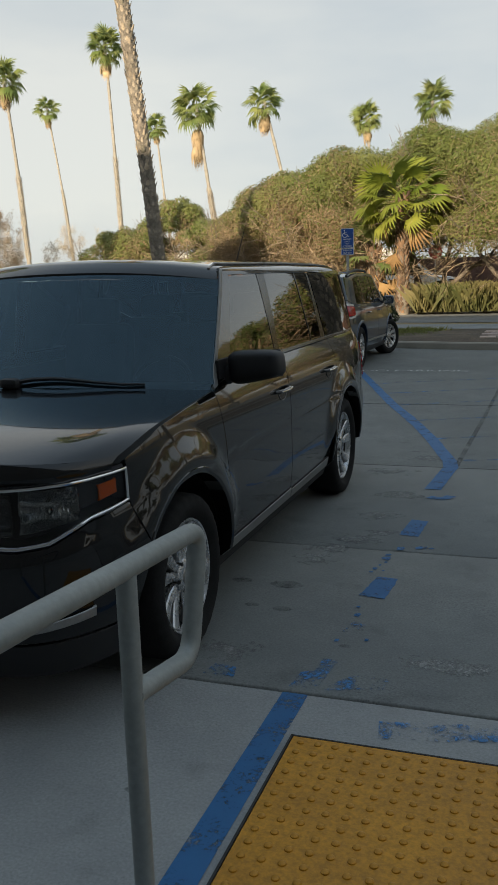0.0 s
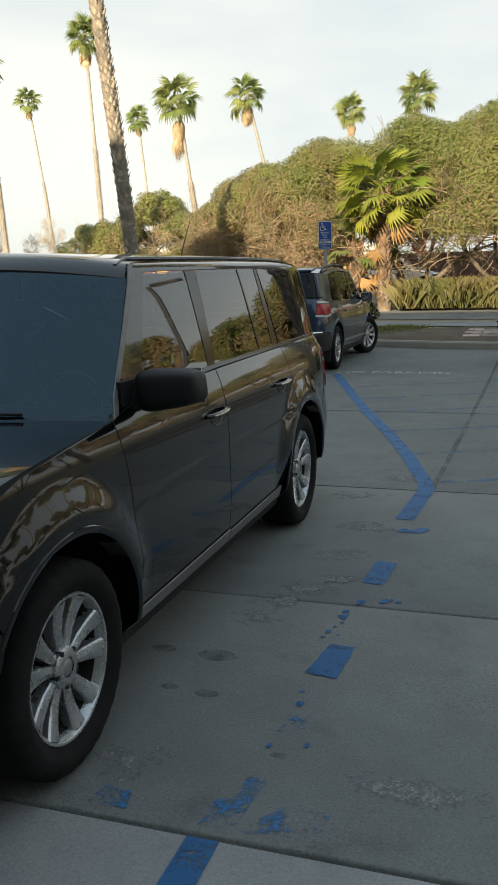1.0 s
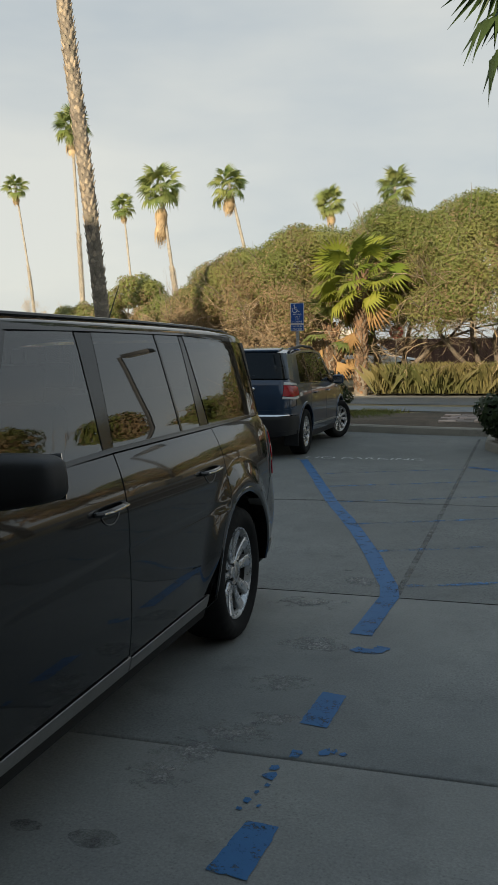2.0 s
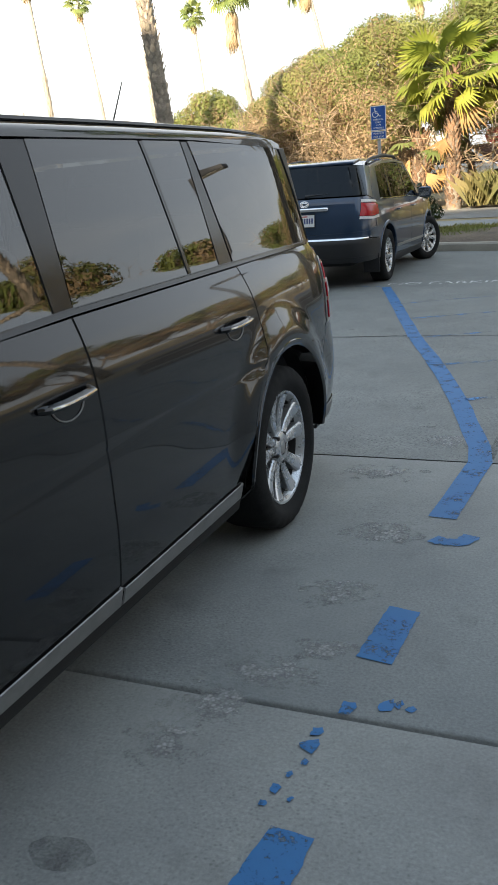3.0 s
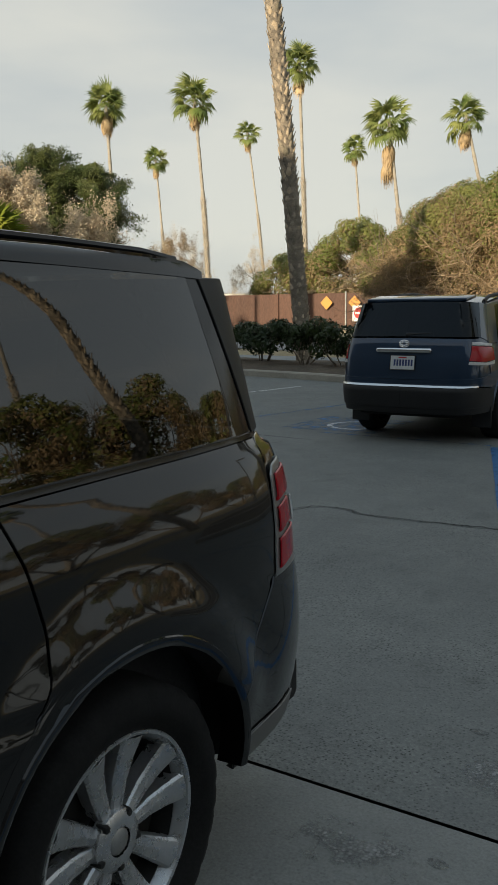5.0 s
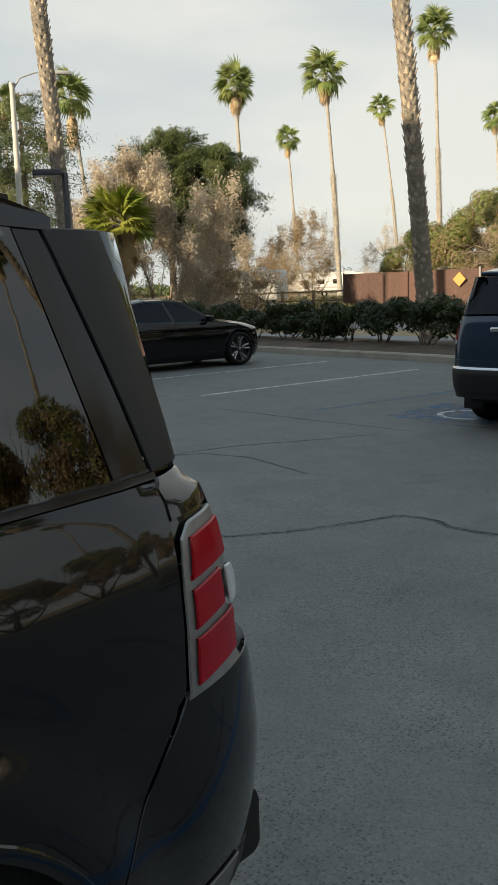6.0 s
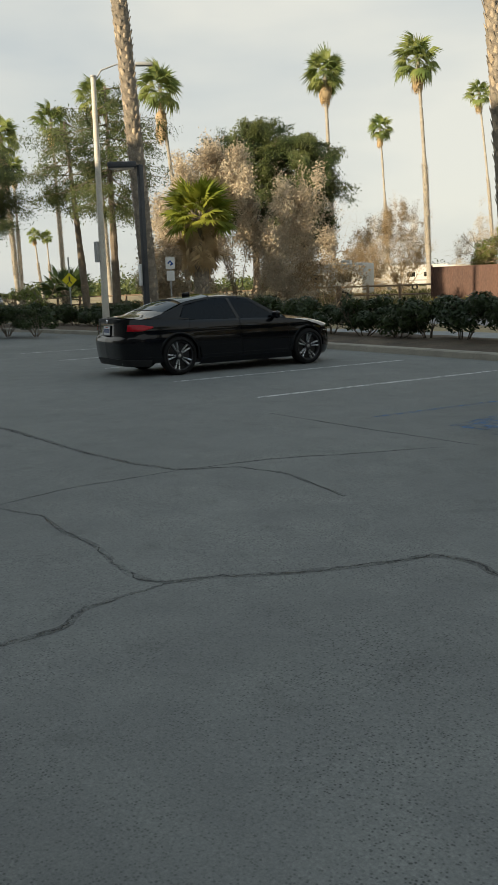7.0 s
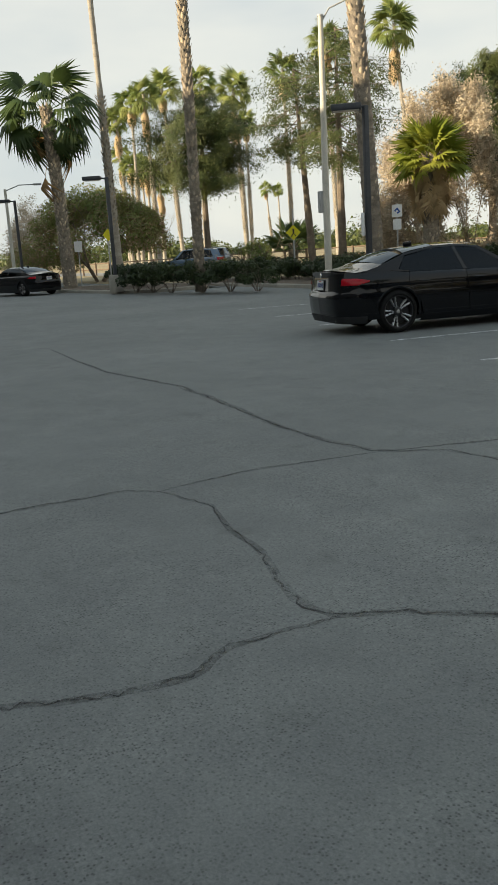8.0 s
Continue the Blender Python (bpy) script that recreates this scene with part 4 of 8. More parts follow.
def boxy_suv():
    """The black boxy three-row wagon beside which the path runs."""
    root = thing("black_suv", pose(-0.965, 0, 0), "glossy black boxy three-row wagon with privacy glass, parked in a stall", "car")
    side = [(0.18, 0.09), (0.26, 0.055), (0.33, 0.03), (0.42, 0.012), (0.55, 0.001), (0.70, 0.0), (0.775, 0.0), (0.793, 0.001), (0.80, 0.005), (0.807, 0.0055), (0.815, 0.001), (0.83, 0.0), (0.88, 0.001), (0.96, 0.004),
            (1.05, 0.016), (1.12, 0.034), (1.17, 0.052), (1.19, 0.060), (1.21, 0.070), (1.28, 0.0825), (1.36, 0.0975), (1.44, 0.1135), (1.52, 0.130), (1.60, 0.147), (1.66, 0.162), (1.695, 0.176), (1.712, 0.20), (1.725, 0.25), (1.76, 0.32)]
    front = [(0.15, 0.14), (0.25, 0.07), (0.36, 0.03), (0.48, 0.0), (0.66, 0.0), (0.72, 0.02), (0.76, 0.045), (0.95, 0.065), (1.02, 0.10), (1.1, 0.16)]
    rear = [(0.22, 0.08), (0.36, 0.02), (0.55, 0.0), (0.78, 0.0), (0.82, 0.015), (0.85, 0.06), (1.0, 0.085), (1.17, 0.14), (1.21, 0.28), (1.68, 0.48), (1.74, 0.52)]
    plan = [(0, -0.93), (0.35, -0.915), (0.62, -0.86), (0.78, -0.76), (0.88, -0.60), (0.93, -0.40), (0.955, -0.10), (0.9635, 0.4), (0.965, 1.2), (0.965, 2.4), (0.965, 3.1), (0.958, 3.5),
            (0.928, 3.76), (0.848, 3.935), (0.68, 4.03), (0.4, 4.08), (0, 4.09)]
    skin = Skin(plan, side, front, rear, 1.5)
    k = Kit(root, skin)
    s0, s1 = float(skin.s[0]) - 0.003, float(skin.s[-1]) + 0.003
    P, WB, R = M_BLACK_PAINT, 2.995, 0.368
    ar, cz = 0.452, 0.380
    k.flares = ((0, cz, ar, 0.036), (WB, cz, ar, 0.036))
    belt = [(0.43, 1.135), (0.60, 1.165), (0.80, 1.185), (1.57, 1.195)]

    # side panels
    k.panel("front_fender", arc(0, cz, ar, 146, -6) + [(0.486, 0.325)], [(-0.46, 1.008), (-0.2, 1.066), (0.1, 1.102), (0.43, 1.135)],
            [arc(0, cz, ar, 146, 146, 1)[0], (-0.41, 0.70), (-0.452, 0.82), (-0.46, 1.008)], [(0.486, 0.325), (0.49, 0.8), (0.43, 1.135)], mat=P, nu=34, nv=26)
    door1 = k.panel("front_door", [(0.486, 0.325), (1.57, 0.325)], belt, [(0.486, 0.325), (0.49, 0.8), (0.43, 1.135)], [(1.57, 0.325), (1.57, 1.195)], mat=P, nu=26, nv=44)
    cut = [(2.505, 0.325), (2.515, 0.45), (2.555, 0.58), (2.66, 0.735), (2.755, 0.85), (2.775, 0.95), (2.75, 1.08), (2.71, 1.20)]
    door2 = k.panel("rear_door", [(1.57, 0.325), (2.505, 0.325)], [(1.57, 1.195), (2.71, 1.20)], [(1.57, 0.325), (1.57, 1.195)], cut, mat=P, nu=26, nv=44)
    q_end = [arc(WB, cz, ar, 20, 20, 1)[0], (3.53, 0.66), (3.67, 0.83), (3.68, 1.0), (3.70, 1.205)]
    k.panel("rear_quarter", arc(WB, cz, ar, 186, 20), [(2.71, 1.20), (3.70, 1.205)], [arc(WB, cz, ar, 186, 186, 1)[0]] + cut[1:], q_end, mat=P, nu=34, nv=40)
    k.lip("arch_rim", 0, cz, ar, -8, 150, P, 0.022, 0.004)
    k.lip("arch_rim", WB, cz, ar, -4, 190, P, 0.022, 0.004)
    # satin sill strip, in two lengths, over a black rocker
    for a, b in ((0.50, 1.57), (1.577, 2.49)):
        k.panel("sill_strip", [(a, 0.315), (b, 0.315)], [(a + 0.006, 0.375), (b + 0.003, 0.385)], mat=M_SILL, nu=14, nv=4, off=0.010, label="satin grey sill strip")
    k.panel("rocker", [(0.40, 0.24), (2.56, 0.24)], [(0.44, 0.318), (2.53, 0.318)], mat=M_LINER, nu=16, nv=5, off=-0.006, label="black plastic rocker panel")
    # handles
    for ob, y in ((door1, 1.41), (door2, 2.515)):
        for o, s in zip(ob, (1, -1)):
            bar = Geo()
            path = [(s * (skin.at(y + d, 1.0 + 0.02 * d, h).x), y + d, 1.005 + 0.03 * d) for d, h in ((-0.115, 0.0), (-0.10, 0.022), (-0.05, 0.036), (0.03, 0.038), (0.09, 0.030), (0.115, 0.0))]
            bar.tube(path, [0.010, 0.012, 0.013, 0.013, 0.012, 0.010], 8)
            h = part("door_handle", bar, P, o, "black door handle with chrome insert")
            cup = [(s * skin.at(y + 0.075 * math.cos(a), 0.992 + 0.05 * math.sin(a), 0.002).x, y + 0.01 + 0.075 * math.cos(a), 0.995 + 0.05 * math.sin(a)) for a in np.linspace(math.pi * 1.05, math.pi * 1.95, 14)]
            part("handle_cup", Geo().tube(cup, 0.0025, 6), M_SATIN_DARK, o, "dull edge of the handle recess")
            ins = [(p[0] + s * 0.013, p[1], p[2] + 0.002) for p in path[1:5]]
            part("handle_insert", Geo().tube(ins, 0.0045, 6), M_CHROME, o, "chrome handle insert")

    # greenhouse: pillars, glass, belt trim
    top = [(0.90, 1.700), (1.3, 1.706), (2.2, 1.712), (3.0, 1.707), (3.45, 1.688), (3.57, 1.665)]
    k.panel("roof_side", [(0.94, 1.660), (1.6, 1.668), (2.6, 1.670), (3.56, 1.640)], top, mat=P, nu=30, nv=5, off=0.004)
    k.panel("a_pillar", [(0.43, 1.135), (0.72, 1.185)], [(0.90, 1.700), (1.01, 1.660)], mat=P, nu=7, nv=18, off=0.004)
    k.panel("pillar_moulding", [(0.425, 1.135), (0.475, 1.148)], [(0.875, 1.690), (0.925, 1.695)], mat=M_SILL, nu=4, nv=20, off=0.014, label="dull grey moulding beside the windshield")
    k.panel("b_pillar", [(1.505, 1.20), (1.60, 1.20)], [(1.47, 1.668), (1.615, 1.668)], mat=M_GLOSS_TRIM, nu=5, nv=12, off=-0.002, label="gloss black door pillar")
    k.panel("c_pillar", [(2.575, 1.20), (2.70, 1.20)], [(2.53, 1.670), (2.58, 1.670)], mat=M_GLOSS_TRIM, nu=5, nv=12, off=-0.002, label="gloss black door pillar")
    k.panel("glass_divider", [(2.315, 1.20), (2.345, 1.20)], [(2.225, 1.670), (2.252, 1.670)], mat=M_GLOSS_TRIM, nu=3, nv=12, off=-0.001, label="black glass divider bar")
    k.panel("d_pillar", [(3.59, 1.205), (3.70, 1.205)], [(3.475, 1.652), (3.535, 1.648)], mat=M_GLOSS_TRIM, nu=6, nv=14, off=-0.001, label="gloss black rear pillar")
    k.panel("front_side_window", [(0.72, 1.185), (1.505, 1.20)], [(1.01, 1.660), (1.47, 1.668)], mat=M_FRONT_GLASS, nu=12, nv=10, off=-0.004, roll=0, thick=0.004, label="lightly tinted front door glass")
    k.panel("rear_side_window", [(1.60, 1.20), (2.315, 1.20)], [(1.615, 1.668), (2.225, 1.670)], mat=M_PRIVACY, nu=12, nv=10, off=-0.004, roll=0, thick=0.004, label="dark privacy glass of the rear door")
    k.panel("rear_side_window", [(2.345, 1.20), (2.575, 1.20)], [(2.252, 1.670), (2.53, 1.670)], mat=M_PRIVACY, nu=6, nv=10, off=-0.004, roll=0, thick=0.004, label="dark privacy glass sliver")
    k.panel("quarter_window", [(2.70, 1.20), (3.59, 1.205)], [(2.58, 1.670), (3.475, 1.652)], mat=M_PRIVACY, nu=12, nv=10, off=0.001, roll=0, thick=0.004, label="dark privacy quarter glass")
    k.panel("belt_trim", [(0.62, 1.172), (1.57, 1.196), (2.71, 1.20), (3.71, 1.205)], [(0.66, 1.190), (1.57, 1.214), (2.71, 1.218), (3.705, 1.221)], mat=M_GLOSS_TRIM, nu=30, nv=3, off=0.006, label="gloss black belt moulding")
    roof = [(0.83, 1.640), (0.88, 1.684), (0.98, 1.706), (1.3, 1.709), (2.2, 1.715), (3.0, 1.710), (3.45, 1.692), (3.56, 1.668)]
    k.span("roof", roof, P, 0.056, (0.17, -0.06), nu=40, nq=36, ends=0.03)
    for s in (1, -1):
        rail = [(s * (skin.at(y, z).x - 0.05), y, z + 0.016) for y, z in along(roof, np.linspace(0.02, 0.98, 20))]
        part("roof_ditch", Geo().tube(rail, 0.009, 6), M_GLOSS_TRIM, root, "black roof ditch moulding")
    k.span("windshield", [(0.43, 1.128), (0.834, 1.640)], M_WINDSHIELD, (0.030, 0.049), (0.27, 0.17), nu=14, nq=30, ends=0.004, label="windshield with blue-tinted reflection", inner=1.008)
    k.span("hood", [(-0.46, 1.008), (-0.2, 1.066), (0.1, 1.102), (0.42, 1.132)], P, 0.035, (0.05, 0.26), front_plan=0.93, nu=24, nq=36, ends=0.03, inner=0.999)
    part("cowl", rounded_box(1.1, 0.16, 0.05, 0.02, 2, pose(0, 0.20, 1.105)), M_TRIM, root, "black plastic cowl under the wipers")
    for x0, x1 in ((-0.66, -0.04), (0.0, 0.64)):
        pts = []
        for f in np.linspace(0, 1, 7):
            c, up = x0 + (x1 - x0) * f, 0.028 + 0.035 * math.sin(math.pi * min(1, f * 1.2)) * (1 - f)
            q = c / 0.9
            pts.append((c, 0.43 - 0.27 * (1 - q * q) - 0.030 + 1.02 * up, 1.13 + 0.03 * (1 - q * q) + up))
        w = part("wiper", Geo().tube(pts, [0.012, 0.011, 0.010, 0.009, 0.008, 0.007, 0.006], 6), M_TRIM, root, "black windshield wiper")
        part("wiper_pivot", rounded_box(0.10, 0.06, 0.05, 0.02, 2, pose(*pts[0])), M_TRIM, w)
    cabin(root, 0.83, 0.52, 3.55, 0.42, 1.13, (1.40, 2.25, 3.0))

    # mirrors
    for s in (1, -1):
        bm = bmesh.new()
        bmesh.ops.create_uvsphere(bm, u_segments=28, v_segments=16, radius=1.0)
        for v in bm.verts:
            x, y, z = v.co
            e = [math.copysign(abs(c) ** 0.45, c) for c in (x, y, z)]
            e[1] = e[1] if e[1] < 0 else 0.35 * e[1]
            v.co = (0.142 * e[0], 0.085 * e[1], (0.076 - 0.012 * e[0] * s) * e[2])
        mir = part("door_mirror", bm, M_TRIM, root, "black door mirror housing")
        mir.matrix_basis = pose(s * 1.075, 0.66, 1.225, 0, -6 * s, -8 * s)
        glass = Geo().box(-0.115, 0.115, 0.030, 0.034, -0.066, 0.066)
        part("mirror_glass", glass, M_CHROME, mir, "mirror glass")
        foot = Geo().tube([(s * 0.875, 0.66, 1.165), (s * 0.93, 0.655, 1.185), (s * 0.99, 0.65, 1.205)], [0.060, 0.045, 0.036], 12)
        foot.add(*(lambda b: (b.v, b.f))(Geo().box(-0.012, 0.012, -0.10, 0.11, -0.075, 0.065)), pose(s * 0.905, 0.63, 1.195, 0, 0, 0))
        part("mirror_foot", foot, M_TRIM, root, "black mirror foot")

    # front end
    k.panel("front_bumper", [(s0, 0.36), (-0.5, 0.36), (-0.432, 0.36)], [(s0, 0.70), (-1.22, 0.735), (-0.95, 0.714), (-0.82, 0.724), (-0.66, 0.789), (-0.452, 0.823)],
            [(s0, 0.36), (s0, 0.70)], [(-0.435, 0.36), arc(0, cz, ar, 146, 146, 1)[0], (-0.41, 0.70), (-0.452, 0.823)], mat=P, nu=34, nv=18)
    k.panel("lower_valance", [(s0, 0.20), (-0.47, 0.20)], [(s0, 0.355), (-0.44, 0.355)], mat=M_TRIM, nu=26, nv=8, label="black lower valance")
    k.panel("fog_trim", [(-0.98, 0.395), (-0.66, 0.43)], [(-1.0, 0.425), (-0.66, 0.475)], mat=M_SATIN, nu=8, nv=3, off=0.012, label="satin fog lamp trim")
    lamp_b = [(-1.22, 0.745), (-0.95, 0.725), (-0.82, 0.735), (-0.66, 0.80), (-0.468, 0.835)]
    lamp_t = [(-1.22, 0.925), (-0.9, 0.935), (-0.66, 0.945), (-0.468, 0.955)]
    lamps = k.panel("headlight", lamp_b, lamp_t, mat=M_ALLOY_DARK, nu=24, nv=8, off=-0.10, thick=0.02, roll=-0.095, label="headlight with chrome bezel and amber marker")
    for side, hl in zip((1, -1), lamps):
        for a in (lamp_b, lamp_t):
            pts = [skin.at(s, z, 0.004) for s, z in along(a, np.linspace(0, 1, 26))]
            part("chrome_bezel", Geo().tube([(side * p.x, p.y, p.z) for p in pts], 0.007, 8), M_CHROME, hl, "chrome bezel")
        pts = [skin.at(-0.468, z, 0.004) for z in (0.835, 0.87, 0.91, 0.955)]
        part("chrome_bezel", Geo().tube([(side * p.x, p.y, p.z) for p in pts], 0.007, 8), M_CHROME, hl, "chrome bezel")
        part("lamp_cover", k.patch(lamp_b, lamp_t, side=side, nu=22, nv=6, off=-0.004, roll=0, thick=0.003), M_CLEAR, hl, "clear lamp cover")
        part("amber_marker", k.patch([(-0.60, 0.85), (-0.505, 0.868)], [(-0.60, 0.915), (-0.505, 0.925)], side=side, nu=6, nv=4, off=-0.012, thick=0.01), M_AMBER_LENS, hl, "amber side marker")
        for (a, b, z0, z1), ribs in (((-1.17, -0.96, 0.755, 0.915), (0, 9)), ((-0.93, -0.68, 0.765, 0.925), (14, 2))):
            bowl = k.patch([(a, z0), (b, z0 + (0.03 if b > -0.8 else 0))], [(a, z1), (b, z1)], side=side, nu=44, nv=30, off=-0.022, thick=0.004, roll=0,
                           bulge=lambda u, v, n=ribs: -0.055 * math.sin(math.pi * u) * math.sin(math.pi * v) + 0.005 * math.cos(2 * math.pi * (n[0] * u + 0.35 * math.sin(5 * v))) * min(1, n[0]) + 0.005 * math.cos(2 * math.pi * (n[1] * v + 0.4 * u)))
            part("reflector_bowl", bowl, M_REFLECTOR, hl, "faceted lamp reflector")
            p = skin.at((a + b) / 2, (z0 + z1) / 2, -0.03)
            bulb = rounded_box(0.035, 0.03, 0.03, 0.012, 2, pose(side * p.x, p.y, p.z))
            part("bulb_shield", bulb, M_CHROME, hl, "chrome bulb shield")
    half = len(skin.p) // 2
    rows = [[], [], [], [], []]
    e = skin.at(-0.46, 1.008)
    for q in np.linspace(-1, 1, 41):
        c = q * e.x * 0.999
        y = e.y - 0.05 * (1 - q * q)
        hood_y = y * 0.07 + 0.93 * min(e.y, skin.plan_y(abs(c)) + 0.03)
        s = float(np.interp(abs(c), skin.p[:half, 0], skin.s[:half]))
        low = skin.at(min(s, -0.462), np.interp(s, [p[0] for p in lamp_t], [p[1] for p in lamp_t]) + 0.006, 0.004)
        a, b = Vector((c, hood_y, 1.008 + 0.035 * (1 - abs(q) ** 2.4))), Vector((math.copysign(low.x, c), low.y, low.z))
        for i, f in enumerate((0, 0.3, 0.6, 0.85, 1)):
            p = a.lerp(b, f)
            p.y -= 0.030 * math.sin(math.pi * f)
            rows[i].append(p)
    part("hood_nose", Geo().grid(rows, flip=True), P, root)
    k.panel("grille", [(s0, 0.715), (-1.235, 0.735)], [(s0, 0.93), (-1.235, 0.93)], mat=M_TRIM, nu=10, nv=8, off=-0.03, label="black front grille")
    for z in (0.745, 0.80, 0.86, 0.92):
        for side in (1, -1):
            pts = [skin.at(s, z, 0.0) for s in np.linspace(s0, -1.235, 14)]
            part("grille_bar", Geo().tube([(side * p.x, p.y, p.z) for p in pts], 0.011, 8), M_CHROME if z in (0.745, 0.92) else M_GLOSS_TRIM, root, "grille bar")

    # rear end
    k.panel("rear_bumper", [(3.445, 0.40), (3.8, 0.40), (s1, 0.40)], [(3.67, 0.813), (3.84, 0.811), (s1, 0.80)],
            [(3.445, 0.40), (3.422, 0.54), (3.53, 0.66), (3.67, 0.813)], [(s1, 0.40), (s1, 0.80)], mat=P, nu=34, nv=20,
            bulge=lambda u, v: 0.014 * math.sin(math.pi * min(1, max(0, v * 0.94 + 0.06))) * min(1, u * 6))
    k.panel("rear_valance", [(3.46, 0.315), (s1, 0.315)], [(3.446, 0.40), (s1, 0.40)], mat=M_TRIM, nu=26, nv=6, off=0.004, label="black lower rear valance")
    k.panel("valance_strip", [(3.49, 0.322), (3.80, 0.335)], [(3.49, 0.408), (3.84, 0.405)], mat=M_SATIN_DARK, nu=10, nv=5, off=0.011, label="satin strip on the rear valance")
    k.panel("tailgate", [(3.875, 0.81), (s1, 0.81)], [(3.868, 1.205), (s1, 1.205)], mat=P, nu=24, nv=20)
    k.panel("rear_shoulder", [(3.695, 1.128), (3.87, 1.133)], [(3.70, 1.206), (3.87, 1.206)], mat=P, nu=8, nv=5)
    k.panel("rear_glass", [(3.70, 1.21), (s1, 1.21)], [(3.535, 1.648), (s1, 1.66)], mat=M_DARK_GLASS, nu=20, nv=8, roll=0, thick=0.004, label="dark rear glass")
    k.panel("rear_pillar_cover", [(3.695, 1.215), (3.86, 1.215)], [(3.532, 1.648), (3.70, 1.650)], mat=M_TRIM, nu=6, nv=12, off=0.004, label="matt black rear pillar cover")
    bez_b, bez_t = [(3.67, 0.804), (3.77, 0.806), (3.868, 0.812)], [(3.69, 1.058), (3.705, 1.100), (3.74, 1.124), (3.86, 1.132)]
    k.panel("rear_corner", [(3.60, 0.80), (3.93, 0.80)], [(3.62, 1.19), (3.93, 1.19)], mat=P, nu=12, nv=10, off=-0.006)
    tails = k.panel("tail_lamp", bez_b, bez_t, [(3.67, 0.804), (3.68, 1.0), (3.69, 1.058)], mat=M_SATIN, nu=16, nv=18, off=0.006, label="tall tail lamp with silver bezel and three red lenses")
    for side, tl in zip((1, -1), tails):
        for z0, z1 in ((0.828, 0.919), (0.932, 1.008), (1.021, 1.099)):
            end = 3.854 if z0 != 0.932 else 3.812
            part("red_lens", k.patch([(3.692 + (z0 - 0.85) * 0.06, z0), (end, z0 + 0.014)], [(3.692 + (z1 - 0.85) * 0.06 if z1 < 1.05 else 3.725, z1), (end, z1 + 0.012)], side=side, nu=12, nv=7, off=0.014, thick=0.012, roll=0.004), M_RED_LENS, tl, "red ribbed lens")
        part("reverse_lens", k.patch([(3.822, 0.938), (3.856, 0.945)], [(3.822, 1.019), (3.856, 1.015)], [(3.822, 0.938), (3.820, 1.019)], [(3.856, 0.945), (3.876, 0.968), (3.879, 0.995), (3.856, 1.015)], side=side, nu=6, nv=6, off=0.020, thick=0.015), M_WHITE_LENS, tl, "white reverse lens")
    spo = rounded_box(1.10, 0.10, 0.035, 0.014, 2, pose(0, 3.60, 1.700, -14))
    part("roof_spoiler", spo, P, root, "black roof spoiler")
    number_plate(root, pose(0, 4.05, 0.93, 8))
    part("antenna", Geo().tube([(-0.03, 3.40, 1.735), (-0.02, 3.45, 1.83), (0.01, 3.53, 2.02)], [0.006, 0.004, 0.0025], 6), M_TRIM, root, "thin black roof antenna")

    wells(root, ((0, cz), (WB, cz)), ar, 0.94)
    under = joined(rounded_box(1.30, 4.6, 0.22, 0.05, 2, pose(0, 1.6, 0.36)), rounded_box(1.66, 1.95, 0.10, 0.03, 2, pose(0, 1.5, 0.29)), rounded_box(1.72, 0.48, 0.16, 0.03, 2, pose(0, 3.72, 0.39)))
    part("underbody", under, M_LINER, root, "dark underbody")
    add_wheels(root, R, 0.245, 0.246, 5, M_ALLOY, ((0.945, 0, 8), (0.945, WB, 20), (-0.945, 0, 40), (-0.945, WB, 60)), lugs=True)
    return root


boxy_suv()


